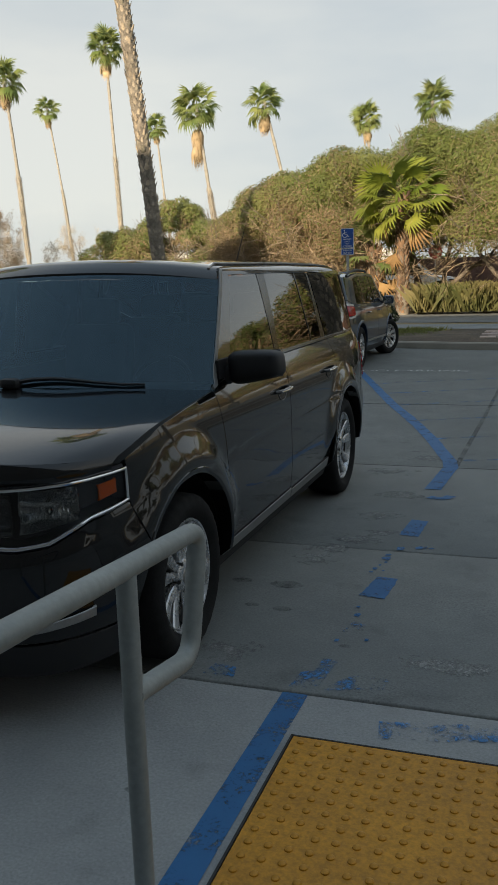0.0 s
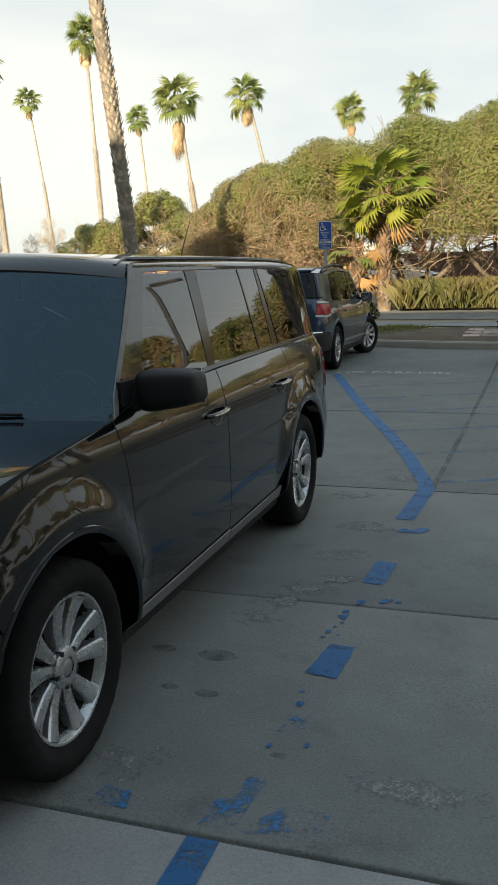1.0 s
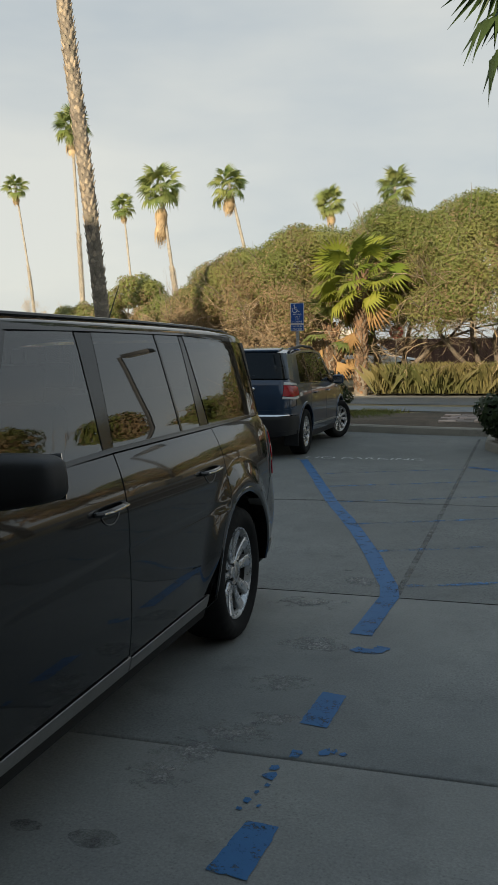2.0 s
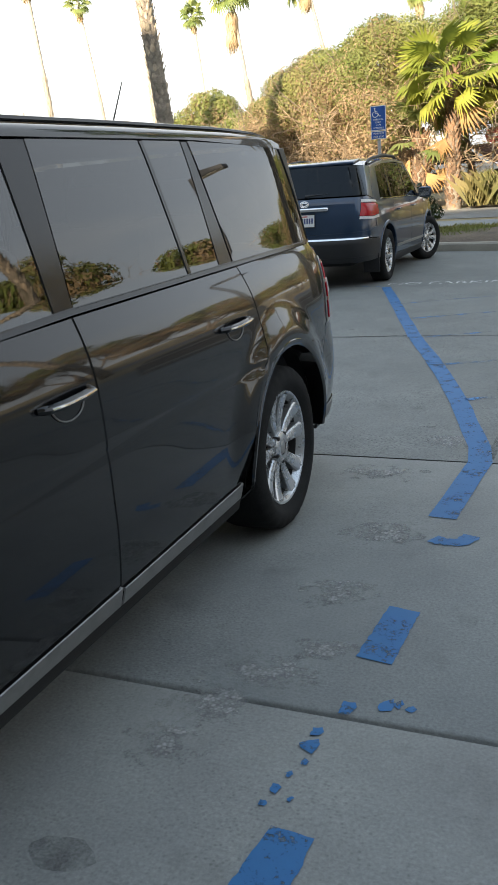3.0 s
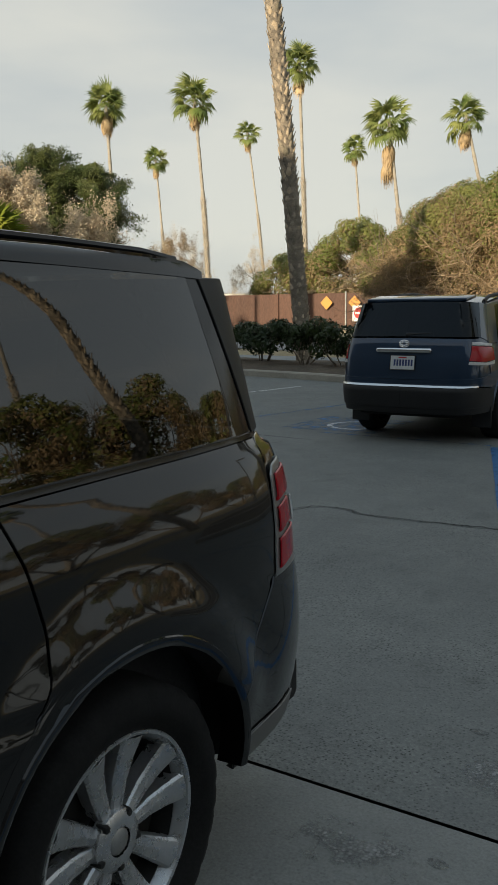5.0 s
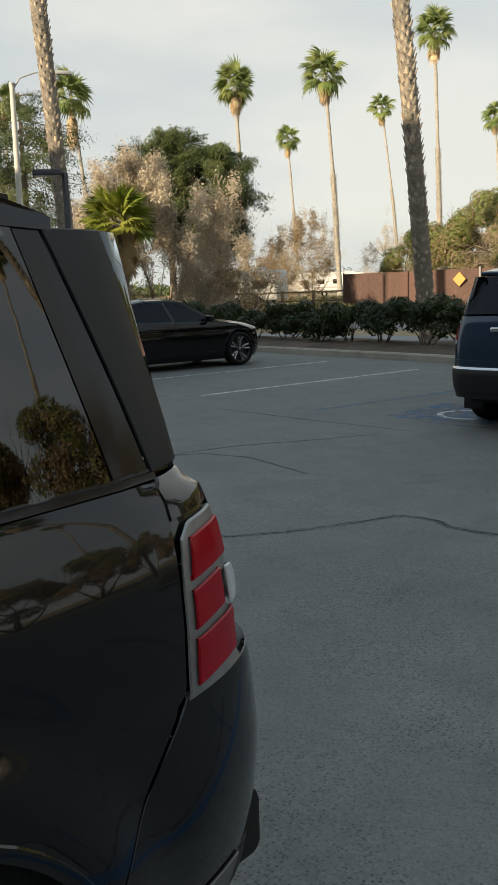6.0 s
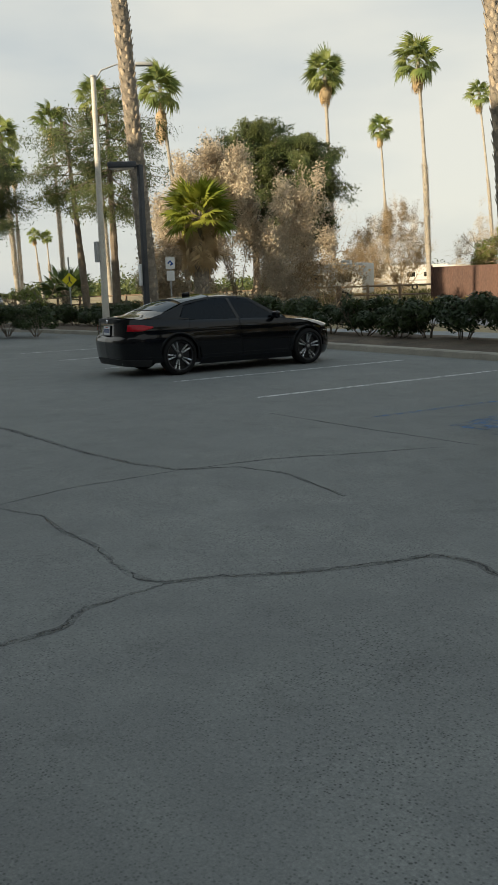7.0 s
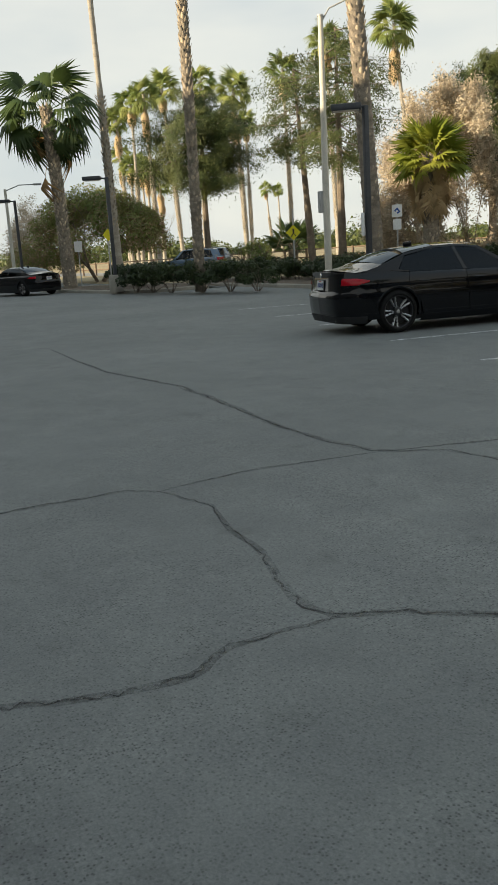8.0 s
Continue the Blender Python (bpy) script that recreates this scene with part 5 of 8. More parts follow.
def crossover(m, paint_mat, label, detail=True, name="blue_suv"):
    """A mid-size crossover, seen mostly from behind."""
    root = thing(name, m, label, "car")
    side = [(0.2, 0.09), (0.3, 0.04), (0.45, 0.012), (0.6, 0.0), (0.8, 0.0), (0.95, 0.012), (1.06, 0.035), (1.12, 0.06), (1.58, 0.20), (1.64, 0.23), (1.70, 0.30)]
    front = [(0.2, 0.1), (0.4, 0.02), (0.6, 0), (0.8, 0.03), (1.0, 0.14)]
    rear = [(0.25, 0.10), (0.40, 0.03), (0.55, 0.0), (0.64, 0.0), (0.68, 0.05), (0.80, 0.055), (0.95, 0.075), (1.05, 0.10), (1.20, 0.15), (1.62, 0.40), (1.70, 0.45)]
    plan = [(0, -0.94), (0.35, -0.92), (0.62, -0.84), (0.78, -0.70), (0.88, -0.48), (0.93, -0.2), (0.95, 0.3), (0.955, 1.2), (0.955, 2.2), (0.945, 2.9), (0.915, 3.35), (0.86, 3.62), (0.72, 3.78), (0.4, 3.84), (0, 3.855)]
    skin = Skin(plan, side, front, rear, 1.4)
    k = Kit(root, skin)
    s0, s1 = float(skin.s[0]) - 0.003, float(skin.s[-1]) + 0.003
    P, WB, ar, cz = paint_mat, 2.79, 0.425, 0.37
    belt1, belt2 = [(0.42, 1.03), (0.9, 1.075), (1.35, 1.085)], [(1.35, 1.085), (2.35, 1.11)]
    k.panel("front_fender", arc(0, cz, ar, 150, -6) + [(0.46, 0.32)], [(-0.42, 0.86), (0, 0.97), (0.42, 1.03)], [arc(0, cz, ar, 150, 150, 1)[0], (-0.42, 0.86)], [(0.46, 0.32), (0.42, 1.03)], mat=P, nu=24, nv=14)
    k.panel("front_door", [(0.46, 0.32), (1.35, 0.32)], belt1, mat=P, nu=14, nv=16)
    k.panel("rear_door", [(1.35, 0.32), (2.34, 0.34)], belt2, [(1.35, 0.32), (1.35, 1.085)], [(2.34, 0.34), (2.42, 0.62), (2.52, 0.80), (2.35, 1.11)], mat=P, nu=14, nv=16)
    k.panel("rear_quarter", arc(WB, cz, ar, 186, 14), [(2.35, 1.11), (3.2, 1.13)], [arc(WB, cz, ar, 186, 186, 1)[0], (2.42, 0.62), (2.52, 0.80), (2.35, 1.11)], [arc(WB, cz, ar, 14, 14, 1)[0], (3.30, 0.62), (3.34, 0.90), (3.2, 1.13)], mat=P, nu=24, nv=16)
    k.lip("arch_rim", 0, cz, ar, -8, 152, P, off=0.012)
    k.lip("arch_rim", WB, cz, ar, 10, 190, P, off=0.012)
    k.panel("sill_strip", [(0.5, 0.40), (2.3, 0.42)], [(0.5, 0.445), (2.3, 0.465)], mat=M_SATIN, nu=12, nv=3, off=0.012, label="bright body side moulding")
    k.panel("rocker", [(0.40, 0.22), (2.40, 0.22)], [(0.43, 0.325), (2.37, 0.335)], mat=M_TRIM, nu=12, nv=4, off=0.004, label="dark rocker panel")
    for y in (1.18, 2.16):
        for s in (1, -1):
            pts = [(s * skin.at(y + d, 0.95, h).x, y + d, 0.95) for d, h in ((-0.1, 0), (-0.08, 0.03), (0.08, 0.03), (0.1, 0))]
            part("door_handle", Geo().tube(pts, 0.012, 8), P, root, "body coloured door handle")
    top = [(1.02, 1.60), (1.6, 1.645), (2.4, 1.635), (3.06, 1.57)]
    k.panel("roof_side", [(1.05, 1.565), (1.6, 1.60), (2.4, 1.59), (3.02, 1.53)], top, mat=P, nu=18, nv=4, off=0.003)
    k.panel("a_pillar", [(0.42, 1.03), (0.62, 1.05)], [(1.02, 1.60), (1.10, 1.57)], mat=P, nu=5, nv=12)
    k.panel("b_pillar", [(1.31, 1.085), (1.39, 1.085)], [(1.36, 1.585), (1.44, 1.59)], mat=M_GLOSS_TRIM, nu=4, nv=8, label="black door pillar")
    k.panel("c_pillar", [(2.30, 1.11), (2.42, 1.11)], [(2.22, 1.595), (2.31, 1.595)], mat=M_GLOSS_TRIM, nu=4, nv=8, label="black door pillar")
    k.panel("d_pillar", [(2.98, 1.125), (3.28, 1.13)], [(2.78, 1.56), (3.06, 1.57)], mat=P, nu=6, nv=12, off=0.002)
    k.panel("front_side_window", [(0.62, 1.05), (1.31, 1.085)], [(1.10, 1.57), (1.36, 1.585)], mat=M_DARK_GLASS, nu=8, nv=8, off=-0.004, roll=0, thick=0.004, label="door glass")
    k.panel("rear_side_window", [(1.39, 1.085), (2.30, 1.11)], [(1.44, 1.59), (2.22, 1.595)], mat=M_DARK_GLASS, nu=10, nv=8, off=-0.004, roll=0, thick=0.004, label="dark rear door glass")
    k.panel("quarter_window", [(2.42, 1.11), (2.98, 1.125)], [(2.31, 1.595), (2.78, 1.56)], mat=M_DARK_GLASS, nu=8, nv=8, off=-0.003, roll=0, thick=0.004, label="dark quarter glass")
    k.panel("belt_trim", [(0.6, 1.045), (1.35, 1.086), (3.0, 1.126)], [(0.6, 1.062), (1.35, 1.103), (2.98, 1.142)], mat=M_CHROME, nu=16, nv=3, off=0.005, label="bright belt moulding")
    k.span("roof", [(1.02, 1.60), (1.6, 1.648), (2.4, 1.638), (3.08, 1.57)], P, 0.05, (0.16, -0.12), nu=18, nq=20, ends=0.02)
    k.span("windshield", [(0.42, 1.03), (1.02, 1.595)], M_WINDSHIELD, 0.015, (0.30, 0.16), nu=8, nq=18, ends=0.004, inner=0.96, label="windshield")
    k.span("hood", [(-0.42, 0.86), (0, 0.97), (0.42, 1.03)], P, 0.05, (0.05, 0.29), front_plan=0.92, nu=14, nq=22, ends=0.02)
    k.panel("front_bumper", [(s0, 0.25), (-0.42, 0.25)], [(s0, 0.70), (-0.6, 0.72), (-0.42, 0.80)], [(s0, 0.25), (s0, 0.70)], [(-0.42, 0.25), arc(0, cz, ar, 150, 150, 1)[0], (-0.42, 0.80)], mat=P, nu=20, nv=10)
    k.panel("headlight", [(-0.95, 0.70), (-0.42, 0.76)], [(-0.9, 0.83), (-0.42, 0.87)], mat=M_CLEAR, nu=10, nv=4, label="clear headlight")
    k.panel("grille", [(s0, 0.70), (-0.95, 0.70)], [(s0, 0.84), (-0.95, 0.83)], mat=M_TRIM, nu=8, nv=4, label="dark grille")
    cabin(root, 0.84, 0.35, 3.3, 0.42, 1.05, (1.25, 2.2))
    for s in (1, -1):
        mir = part("door_mirror", rounded_box(0.22, 0.11, 0.16, 0.045, 3), P, root, "door mirror")
        mir.matrix_basis = pose(s * 1.03, 0.66, 1.12)
        part("mirror_foot", Geo().tube([(s * 0.87, 0.68, 1.07), (s * 0.96, 0.67, 1.10)], 0.03, 8), M_TRIM, root)
        part("mirror_glass", Geo().box(-0.085, 0.085, 0.056, 0.059, -0.06, 0.06), M_CHROME, mir, "mirror glass")
        rail = [(s * (skin.at(y, z).x - 0.06), y, z + dz) for y, z, dz in ((1.25, 1.62, 0.02), (1.35, 1.64, 0.045), (2.0, 1.65, 0.055), (2.75, 1.61, 0.05), (2.95, 1.58, 0.02))]
        part("roof_rail", Geo().tube(rail, 0.022, 8), M_TRIM, root, "dark roof rail")
    # rear end
    k.panel("rear_bumper", [(3.17, 0.45), (3.5, 0.43), (s1, 0.42)], [(3.25, 0.63), (3.6, 0.655), (s1, 0.655)], [(3.17, 0.45), arc(WB, cz, ar, 14, 14, 1)[0], (3.25, 0.63)], mat=M_TRIM, nu=24, nv=10, off=0.008, label="black plastic rear bumper")
    k.panel("bumper_top", [(3.27, 0.64), (3.6, 0.665), (s1, 0.665)], [(3.33, 0.80), (3.62, 0.755), (s1, 0.735)], mat=P, nu=24, nv=6, off=0.004)
    k.panel("chrome_strip", [(3.62, 0.655), (s1, 0.658)], [(3.62, 0.680), (s1, 0.685)], mat=M_CHROME, nu=16, nv=3, off=0.022, label="chrome bumper step strip")
    k.panel("rear_valance", [(3.16, 0.36), (s1, 0.35)], [(3.17, 0.45), (s1, 0.42)], mat=M_TRIM, nu=20, nv=5, off=0.0, label="black lower valance")
    k.panel("tailgate", [(3.62, 0.745), (s1, 0.735)], [(3.47, 1.19), (s1, 1.20)], [(3.62, 0.745), (3.62, 0.95), (3.47, 1.19)], mat=P, nu=22, nv=14)
    k.panel("rear_glass", [(3.44, 1.205), (s1, 1.215)], [(3.26, 1.585), (s1, 1.605)], mat=M_DARK_GLASS, nu=20, nv=10, roll=0, thick=0.005, off=0.003, label="dark rear window")
    k.panel("rear_pillar", [(3.2, 1.13), (3.44, 1.20)], [(3.06, 1.57), (3.26, 1.59)], mat=P, nu=6, nv=12)
    k.panel("rear_corner", [(3.25, 0.62), (3.66, 0.70)], [(3.17, 1.14), (3.47, 1.205)], [(3.25, 0.62), (3.30, 0.9), (3.17, 1.14)], [(3.66, 0.70), (3.66, 0.95), (3.47, 1.205)], mat=P, nu=16, nv=16, off=-0.008)
    tails = k.panel("tail_lamp", [(3.22, 0.945), (3.45, 0.93), (3.74, 0.95)], [(3.20, 1.09), (3.45, 1.105), (3.67, 1.115)], mat=M_RED_LENS, nu=12, nv=8, off=0.010, label="red wraparound tail lamp")
    k.panel("tail_lamp_strip", [(3.23, 0.90), (3.45, 0.89), (3.75, 0.91)], [(3.22, 0.942), (3.45, 0.927), (3.74, 0.946)], mat=M_WHITE_LENS, nu=10, nv=3, off=0.010, label="clear strip of the tail lamp")
    k.panel("tail_lamp_cap", [(3.20, 1.094), (3.45, 1.108), (3.67, 1.118)], [(3.20, 1.128), (3.45, 1.15), (3.65, 1.158)], mat=M_WHITE_LENS, nu=10, nv=3, off=0.009, label="clear cap of the tail lamp")
    ry = skin.at(s1, 1.07).y
    part("chrome_garnish", rounded_box(0.70, 0.05, 0.055, 0.02, 3, pose(0, ry + 0.010, 1.060, 10)), M_CHROME, root, "chrome tailgate garnish")
    number_plate(root, pose(0, skin.at(s1, 0.925).y + 0.008, 0.925, 8))
    badge = Geo()
    for rx, rz in ((0.062, 0.040), (0.028, 0.040), (0.05, 0.018)):
        badge.tube([(rx * math.cos(a), 0.006, rz * math.sin(a)) for a in np.linspace(0, 2 * math.pi, 22)], 0.006, 6, False)
    b = part("badge", badge, M_CHROME, root, "chrome oval badge")
    b.matrix_basis = pose(0, skin.at(s1, 1.13).y + 0.005, 1.135, 14)
    part("roof_spoiler", rounded_box(1.28, 0.34, 0.045, 0.018, 3, pose(0, 3.27, 1.635, -7)), P, root, "roof spoiler")
    wy = skin.at(s1, 1.26).y + 0.015
    part("rear_wiper", Geo().tube([(0.0, wy, 1.235), (-0.10, wy - 0.005, 1.245), (-0.32, wy - 0.02, 1.25)], [0.022, 0.012, 0.007], 8), M_TRIM, root, "rear wiper")
    for s in (1, -1):
        part("mud_flap", rounded_box(0.24, 0.02, 0.26, 0.008, 1, pose(s * 0.80, WB + 0.47, 0.30)), M_TRIM, root, "black mud flap")
    wells(root, ((0, cz), (WB, cz)), ar, 0.92)
    part("underbody", joined(rounded_box(1.28, 4.3, 0.2, 0.05, 2, pose(0, 1.5, 0.40)), rounded_box(1.6, 1.7, 0.1, 0.03, 2, pose(0, 1.4, 0.30))), M_LINER, root, "dark underbody")
    add_wheels(root, 0.358, 0.235, 0.232, 5, M_ALLOY, ((0.93, 0, 0, -24), (0.93, WB, 30), (-0.93, 0, 10, -24), (-0.93, WB, 50)))
    return root


crossover(pose(-2.62, 14.62, 0, 0, 0, 180) @ Matrix.Diagonal((0.955, 1, 1.01, 1)), M_NAVY_PAINT, "dark slate blue crossover with red tail lamps, parked at the kerb")


def coupe_sedan(m, paint_mat, label, name="black_sedan", rim_mat=None):
    """A low fastback four-door saloon."""
    root = thing(name, m, label, "car")
    side = [(0.15, 0.07), (0.24, 0.03), (0.36, 0.01), (0.5, 0.0), (0.66, 0.0), (0.74, 0.010), (0.80, 0.006), (0.88, 0.03), (0.94, 0.065), (1.25, 0.22), (1.34, 0.29), (1.40, 0.36)]
    front = [(0.15, 0.08), (0.3, 0.0), (0.5, 0.0), (0.68, 0.05), (0.8, 0.14)]
    rear = [(0.2, 0.08), (0.35, 0.02), (0.5, 0.0), (0.64, 0.0), (0.70, 0.04), (0.9, 0.06), (1.0, 0.06)]
    plan = [(0, -0.80), (0.35, -0.77), (0.6, -0.67), (0.76, -0.50), (0.85, -0.28), (0.895, 0.1), (0.905, 0.7), (0.912, 1.4), (0.912, 2.3), (0.905, 2.9), (0.87, 3.3), (0.80, 3.62), (0.66, 3.79), (0.4, 3.85), (0, 3.87)]
    skin = Skin(plan, side, front, rear, 1.4)
    k = Kit(root, skin)
    s0, s1 = float(skin.s[0]) - 0.003, float(skin.s[-1]) + 0.003
    P, WB, ar, cz = paint_mat, 2.81, 0.375, 0.345
    k.panel("front_fender", arc(0, cz, ar, 150, -8) + [(0.42, 0.27)], [(-0.36, 0.70), (0.1, 0.83), (0.52, 0.895)], [arc(0, cz, ar, 150, 150, 1)[0], (-0.36, 0.70)], [(0.42, 0.27), (0.52, 0.895)], mat=P, nu=24, nv=12)
    k.panel("front_door", [(0.42, 0.27), (1.50, 0.27)], [(0.52, 0.895), (1.0, 0.915), (1.56, 0.93)], [(0.42, 0.27), (0.52, 0.895)], [(1.50, 0.27), (1.56, 0.93)], mat=P, nu=14, nv=16)
    cut = [(2.36, 0.27), (2.42, 0.50), (2.52, 0.68), (2.62, 0.80), (2.58, 0.95)]
    k.panel("rear_door", [(1.50, 0.27), (2.36, 0.27)], [(1.56, 0.93), (2.58, 0.95)], [(1.50, 0.27), (1.56, 0.93)], cut, mat=P, nu=14, nv=16)
    k.panel("rear_quarter", arc(WB, cz, ar, 188, 12), [(2.58, 0.95), (3.05, 0.985), (3.40, 0.985)], [arc(WB, cz, ar, 188, 188, 1)[0]] + cut[1:], [arc(WB, cz, ar, 12, 12, 1)[0], (3.30, 0.6), (3.42, 0.80), (3.40, 0.985)], mat=P, nu=24, nv=16)
    k.lip("arch_rim", 0, cz, ar, -8, 152, P, 0.03, 0.006)
    k.lip("arch_rim", WB, cz, ar, 8, 192, P, 0.03, 0.006)
    k.panel("rocker", [(0.38, 0.16), (2.42, 0.16)], [(0.40, 0.275), (2.38, 0.275)], mat=P, nu=12, nv=5, off=0.012)
    for y in (1.32, 2.34):
        for s in (1, -1):
            pts = [(s * skin.at(y + d, 0.80, h).x, y + d, 0.80) for d, h in ((-0.1, 0), (-0.08, 0.028), (0.08, 0.028), (0.1, 0))]
            part("door_handle", Geo().tube(pts, 0.011, 8), P, root, "body coloured door handle")
    top = [(1.22, 1.285), (1.6, 1.330), (2.1, 1.325), (2.6, 1.245), (3.05, 1.085)]
    k.panel("roof_side", [(1.25, 1.255), (1.6, 1.295), (2.1, 1.290), (2.6, 1.205), (2.95, 1.075)], top, mat=P, nu=20, nv=4, off=0.002)
    k.panel("a_pillar", [(0.52, 0.895), (0.68, 0.90)], [(1.22, 1.285), (1.29, 1.26)], mat=P, nu=5, nv=10)
    k.panel("front_side_window", [(0.68, 0.90), (1.52, 0.93)], [(1.29, 1.26), (1.66, 1.295)], mat=M_DARK_GLASS, nu=10, nv=8, off=-0.003, roll=0, thick=0.004, label="dark door glass")
    k.panel("b_pillar", [(1.52, 0.93), (1.60, 0.93)], [(1.66, 1.295), (1.73, 1.295)], mat=M_GLOSS_TRIM, nu=4, nv=8)
    k.panel("rear_side_window", [(1.60, 0.93), (2.52, 0.95), (2.75, 0.99)], [(1.73, 1.295), (2.1, 1.288), (2.62, 1.19)], mat=M_DARK_GLASS, nu=12, nv=8, off=-0.003, roll=0, thick=0.004, label="dark rear door glass")
    k.panel("c_pillar", [(2.58, 0.955), (3.40, 0.987)], [(2.62, 1.195), (3.05, 1.085)], [(2.58, 0.955), (2.76, 1.0), (2.62, 1.195)], [(3.40, 0.987), (3.05, 1.085)], mat=P, nu=10, nv=8, off=0.001)
    k.span("roof", [(1.22, 1.285), (1.6, 1.332), (2.05, 1.330)], P, 0.045, (0.15, 0.05), nu=14, nq=20, ends=0.02)
    k.span("rear_glass", [(2.05, 1.330), (2.6, 1.247), (3.05, 1.09)], M_DARK_GLASS, 0.050, (0.05, -0.10), nu=12, nq=20, ends=0.004, inner=0.93, label="long sloping dark rear window")
    k.span("boot_lid", [(3.05, 1.088), (3.25, 1.02), (3.52, 0.985)], P, 0.040, (-0.10, -0.20), nu=12, nq=20, ends=0.03)
    k.span("windshield", [(0.52, 0.892), (1.22, 1.28)], M_WINDSHIELD, 0.02, (0.28, 0.15), nu=8, nq=18, ends=0.004, inner=0.96, label="windshield")
    k.span("hood", [(-0.36, 0.70), (0.1, 0.83), (0.52, 0.893)], P, 0.055, (0.05, 0.27), front_plan=0.92, nu=14, nq=22, ends=0.02)
    k.panel("front_bumper", [(s0, 0.17), (-0.36, 0.17)], [(s0, 0.58), (-0.5, 0.60), (-0.36, 0.64)], [(s0, 0.17), (s0, 0.58)], [(-0.36, 0.17), arc(0, cz, ar, 150, 150, 1)[0], (-0.36, 0.64)], mat=P, nu=18, nv=10)
    k.panel("headlight", [(-0.85, 0.58), (-0.36, 0.62)], [(-0.85, 0.67), (-0.36, 0.71)], mat=M_CLEAR, nu=10, nv=4, label="clear headlight")
    k.panel("grille", [(s0, 0.58), (-0.86, 0.58)], [(s0, 0.68), (-0.86, 0.67)], mat=M_TRIM, nu=8, nv=4, label="dark grille")
    cabin(root, 0.80, 0.45, 2.9, 0.22, 0.88, (1.35, 2.2), 0.72)
    k.panel("rear_bumper", [(3.13, 0.24), (s1, 0.26)], [(3.42, 0.765), (3.62, 0.72), (s1, 0.70)], [(3.13, 0.24), arc(WB, cz, ar, 12, 12, 1)[0], (3.30, 0.6), (3.42, 0.765)], mat=P, nu=24, nv=14)
    k.panel("rear_diffuser", [(3.35, 0.18), (s1, 0.20)], [(3.35, 0.30), (s1, 0.33)], mat=M_TRIM, nu=16, nv=4, off=0.008, label="black rear diffuser")
    k.panel("tail_panel", [(3.66, 0.705), (s1, 0.705)], [(3.52, 0.985), (s1, 1.02)], mat=P, nu=16, nv=10)
    k.panel("lamp_surround", [(3.24, 0.50), (3.72, 0.60)], [(3.34, 0.984), (3.58, 0.984)], mat=P, nu=14, nv=12, off=-0.006)
    k.panel("tail_lamp", [(3.30, 0.835), (3.5, 0.785), (3.80, 0.785)], [(3.30, 0.865), (3.5, 0.905), (3.78, 0.915)], mat=M_RED_LENS, nu=16, nv=8, off=0.014, label="red L-shaped tail lamp")
    number_plate(root, pose(0, skin.at(s1, 0.80).y + 0.008, 0.80, 4))
    part("badge", Geo().lathe([(-0.004, 0.038), (0.004, 0.036), (0.006, 0.001)], 24, pose(0, skin.at(s1, 0.96).y + 0.006, 0.955, 0, 0, 90)), M_CHROME, root, "round chrome badge")
    for x in (0.42, 0.50, -0.42, -0.50):
        part("exhaust_tip", Geo().lathe([(0.0, 0.034), (0.06, 0.036), (0.062, 0.030), (0.0, 0.028)], 20, pose(x, 3.72, 0.25, 0, 0, 90)), M_CHROME, root, "chrome exhaust tip")
    part("roof_fin", rounded_box(0.03, 0.16, 0.06, 0.012, 2, pose(0, 2.2, 1.385, -8)), P, root, "black shark fin antenna")
    for s in (1, -1):
        mir = part("door_mirror", rounded_box(0.20, 0.10, 0.13, 0.04, 3), P, root, "door mirror")
        mir.matrix_basis = pose(s * 0.97, 0.80, 0.965)
        part("mirror_foot", Geo().tube([(s * 0.82, 0.80, 0.90), (s * 0.90, 0.80, 0.94)], 0.025, 8), M_TRIM, root)
    wells(root, ((0, cz), (WB, cz)), ar, 0.87)
    part("underbody", joined(rounded_box(1.2, 4.1, 0.18, 0.05, 2, pose(0, 1.5, 0.30)), rounded_box(1.5, 1.8, 0.1, 0.03, 2, pose(0, 1.4, 0.22))), M_LINER, root, "dark underbody")
    add_wheels(root, 0.338, 0.23, 0.252, 5, rim_mat or M_ALLOY, mat_barrel=M_ALLOY_DARK, slim=0.42, pair=10.0, spots_xy=((0.885, 0, 0), (0.885, WB, 25), (-0.885, 0, 10), (-0.885, WB, 40)))
    return root


HEAD = math.degrees(math.atan2(0.55, 2.76))
coupe_sedan(pose(-11.22 - 0.885 * math.cos(radians(HEAD)), 16.16 + 0.885 * math.sin(radians(HEAD)), 0, 0, 0, 180 - HEAD) @ Matrix.Diagonal((1.03, 1.03, 1.06, 1)), M_JET_PAINT, "glossy jet black fastback saloon parked facing the hedge")

# ---- plants ----
def quick_mesh(name, verts, quads, mat, parent=None, label="", smooth=False, kind=""):
    """A large mesh from arrays: verts (n, 3) and faces (m, 3 or 4)."""
    verts, quads = np.asarray(verts, np.float32), np.asarray(quads, np.int32)
    k = quads.shape[1]
    me = bpy.data.meshes.new(name)
    me.vertices.add(len(verts))
    me.vertices.foreach_set("co", verts.ravel())
    me.loops.add(quads.size)
    me.loops.foreach_set("vertex_index", quads.ravel())
    me.polygons.add(len(quads))
    me.polygons.foreach_set("loop_start", np.arange(0, quads.size, k, dtype=np.int32))
    me.polygons.foreach_set("loop_total", np.full(len(quads), k, np.int32))
    me.update(calc_edges=True)
    me.materials.append(mat)
    if smooth:
        me.polygons.foreach_set("use_smooth", [True] * len(me.polygons))
    ob = new(name, me)
    if parent is not None:
        ob.parent = parent
    return tagged(ob, label, kind=kind)


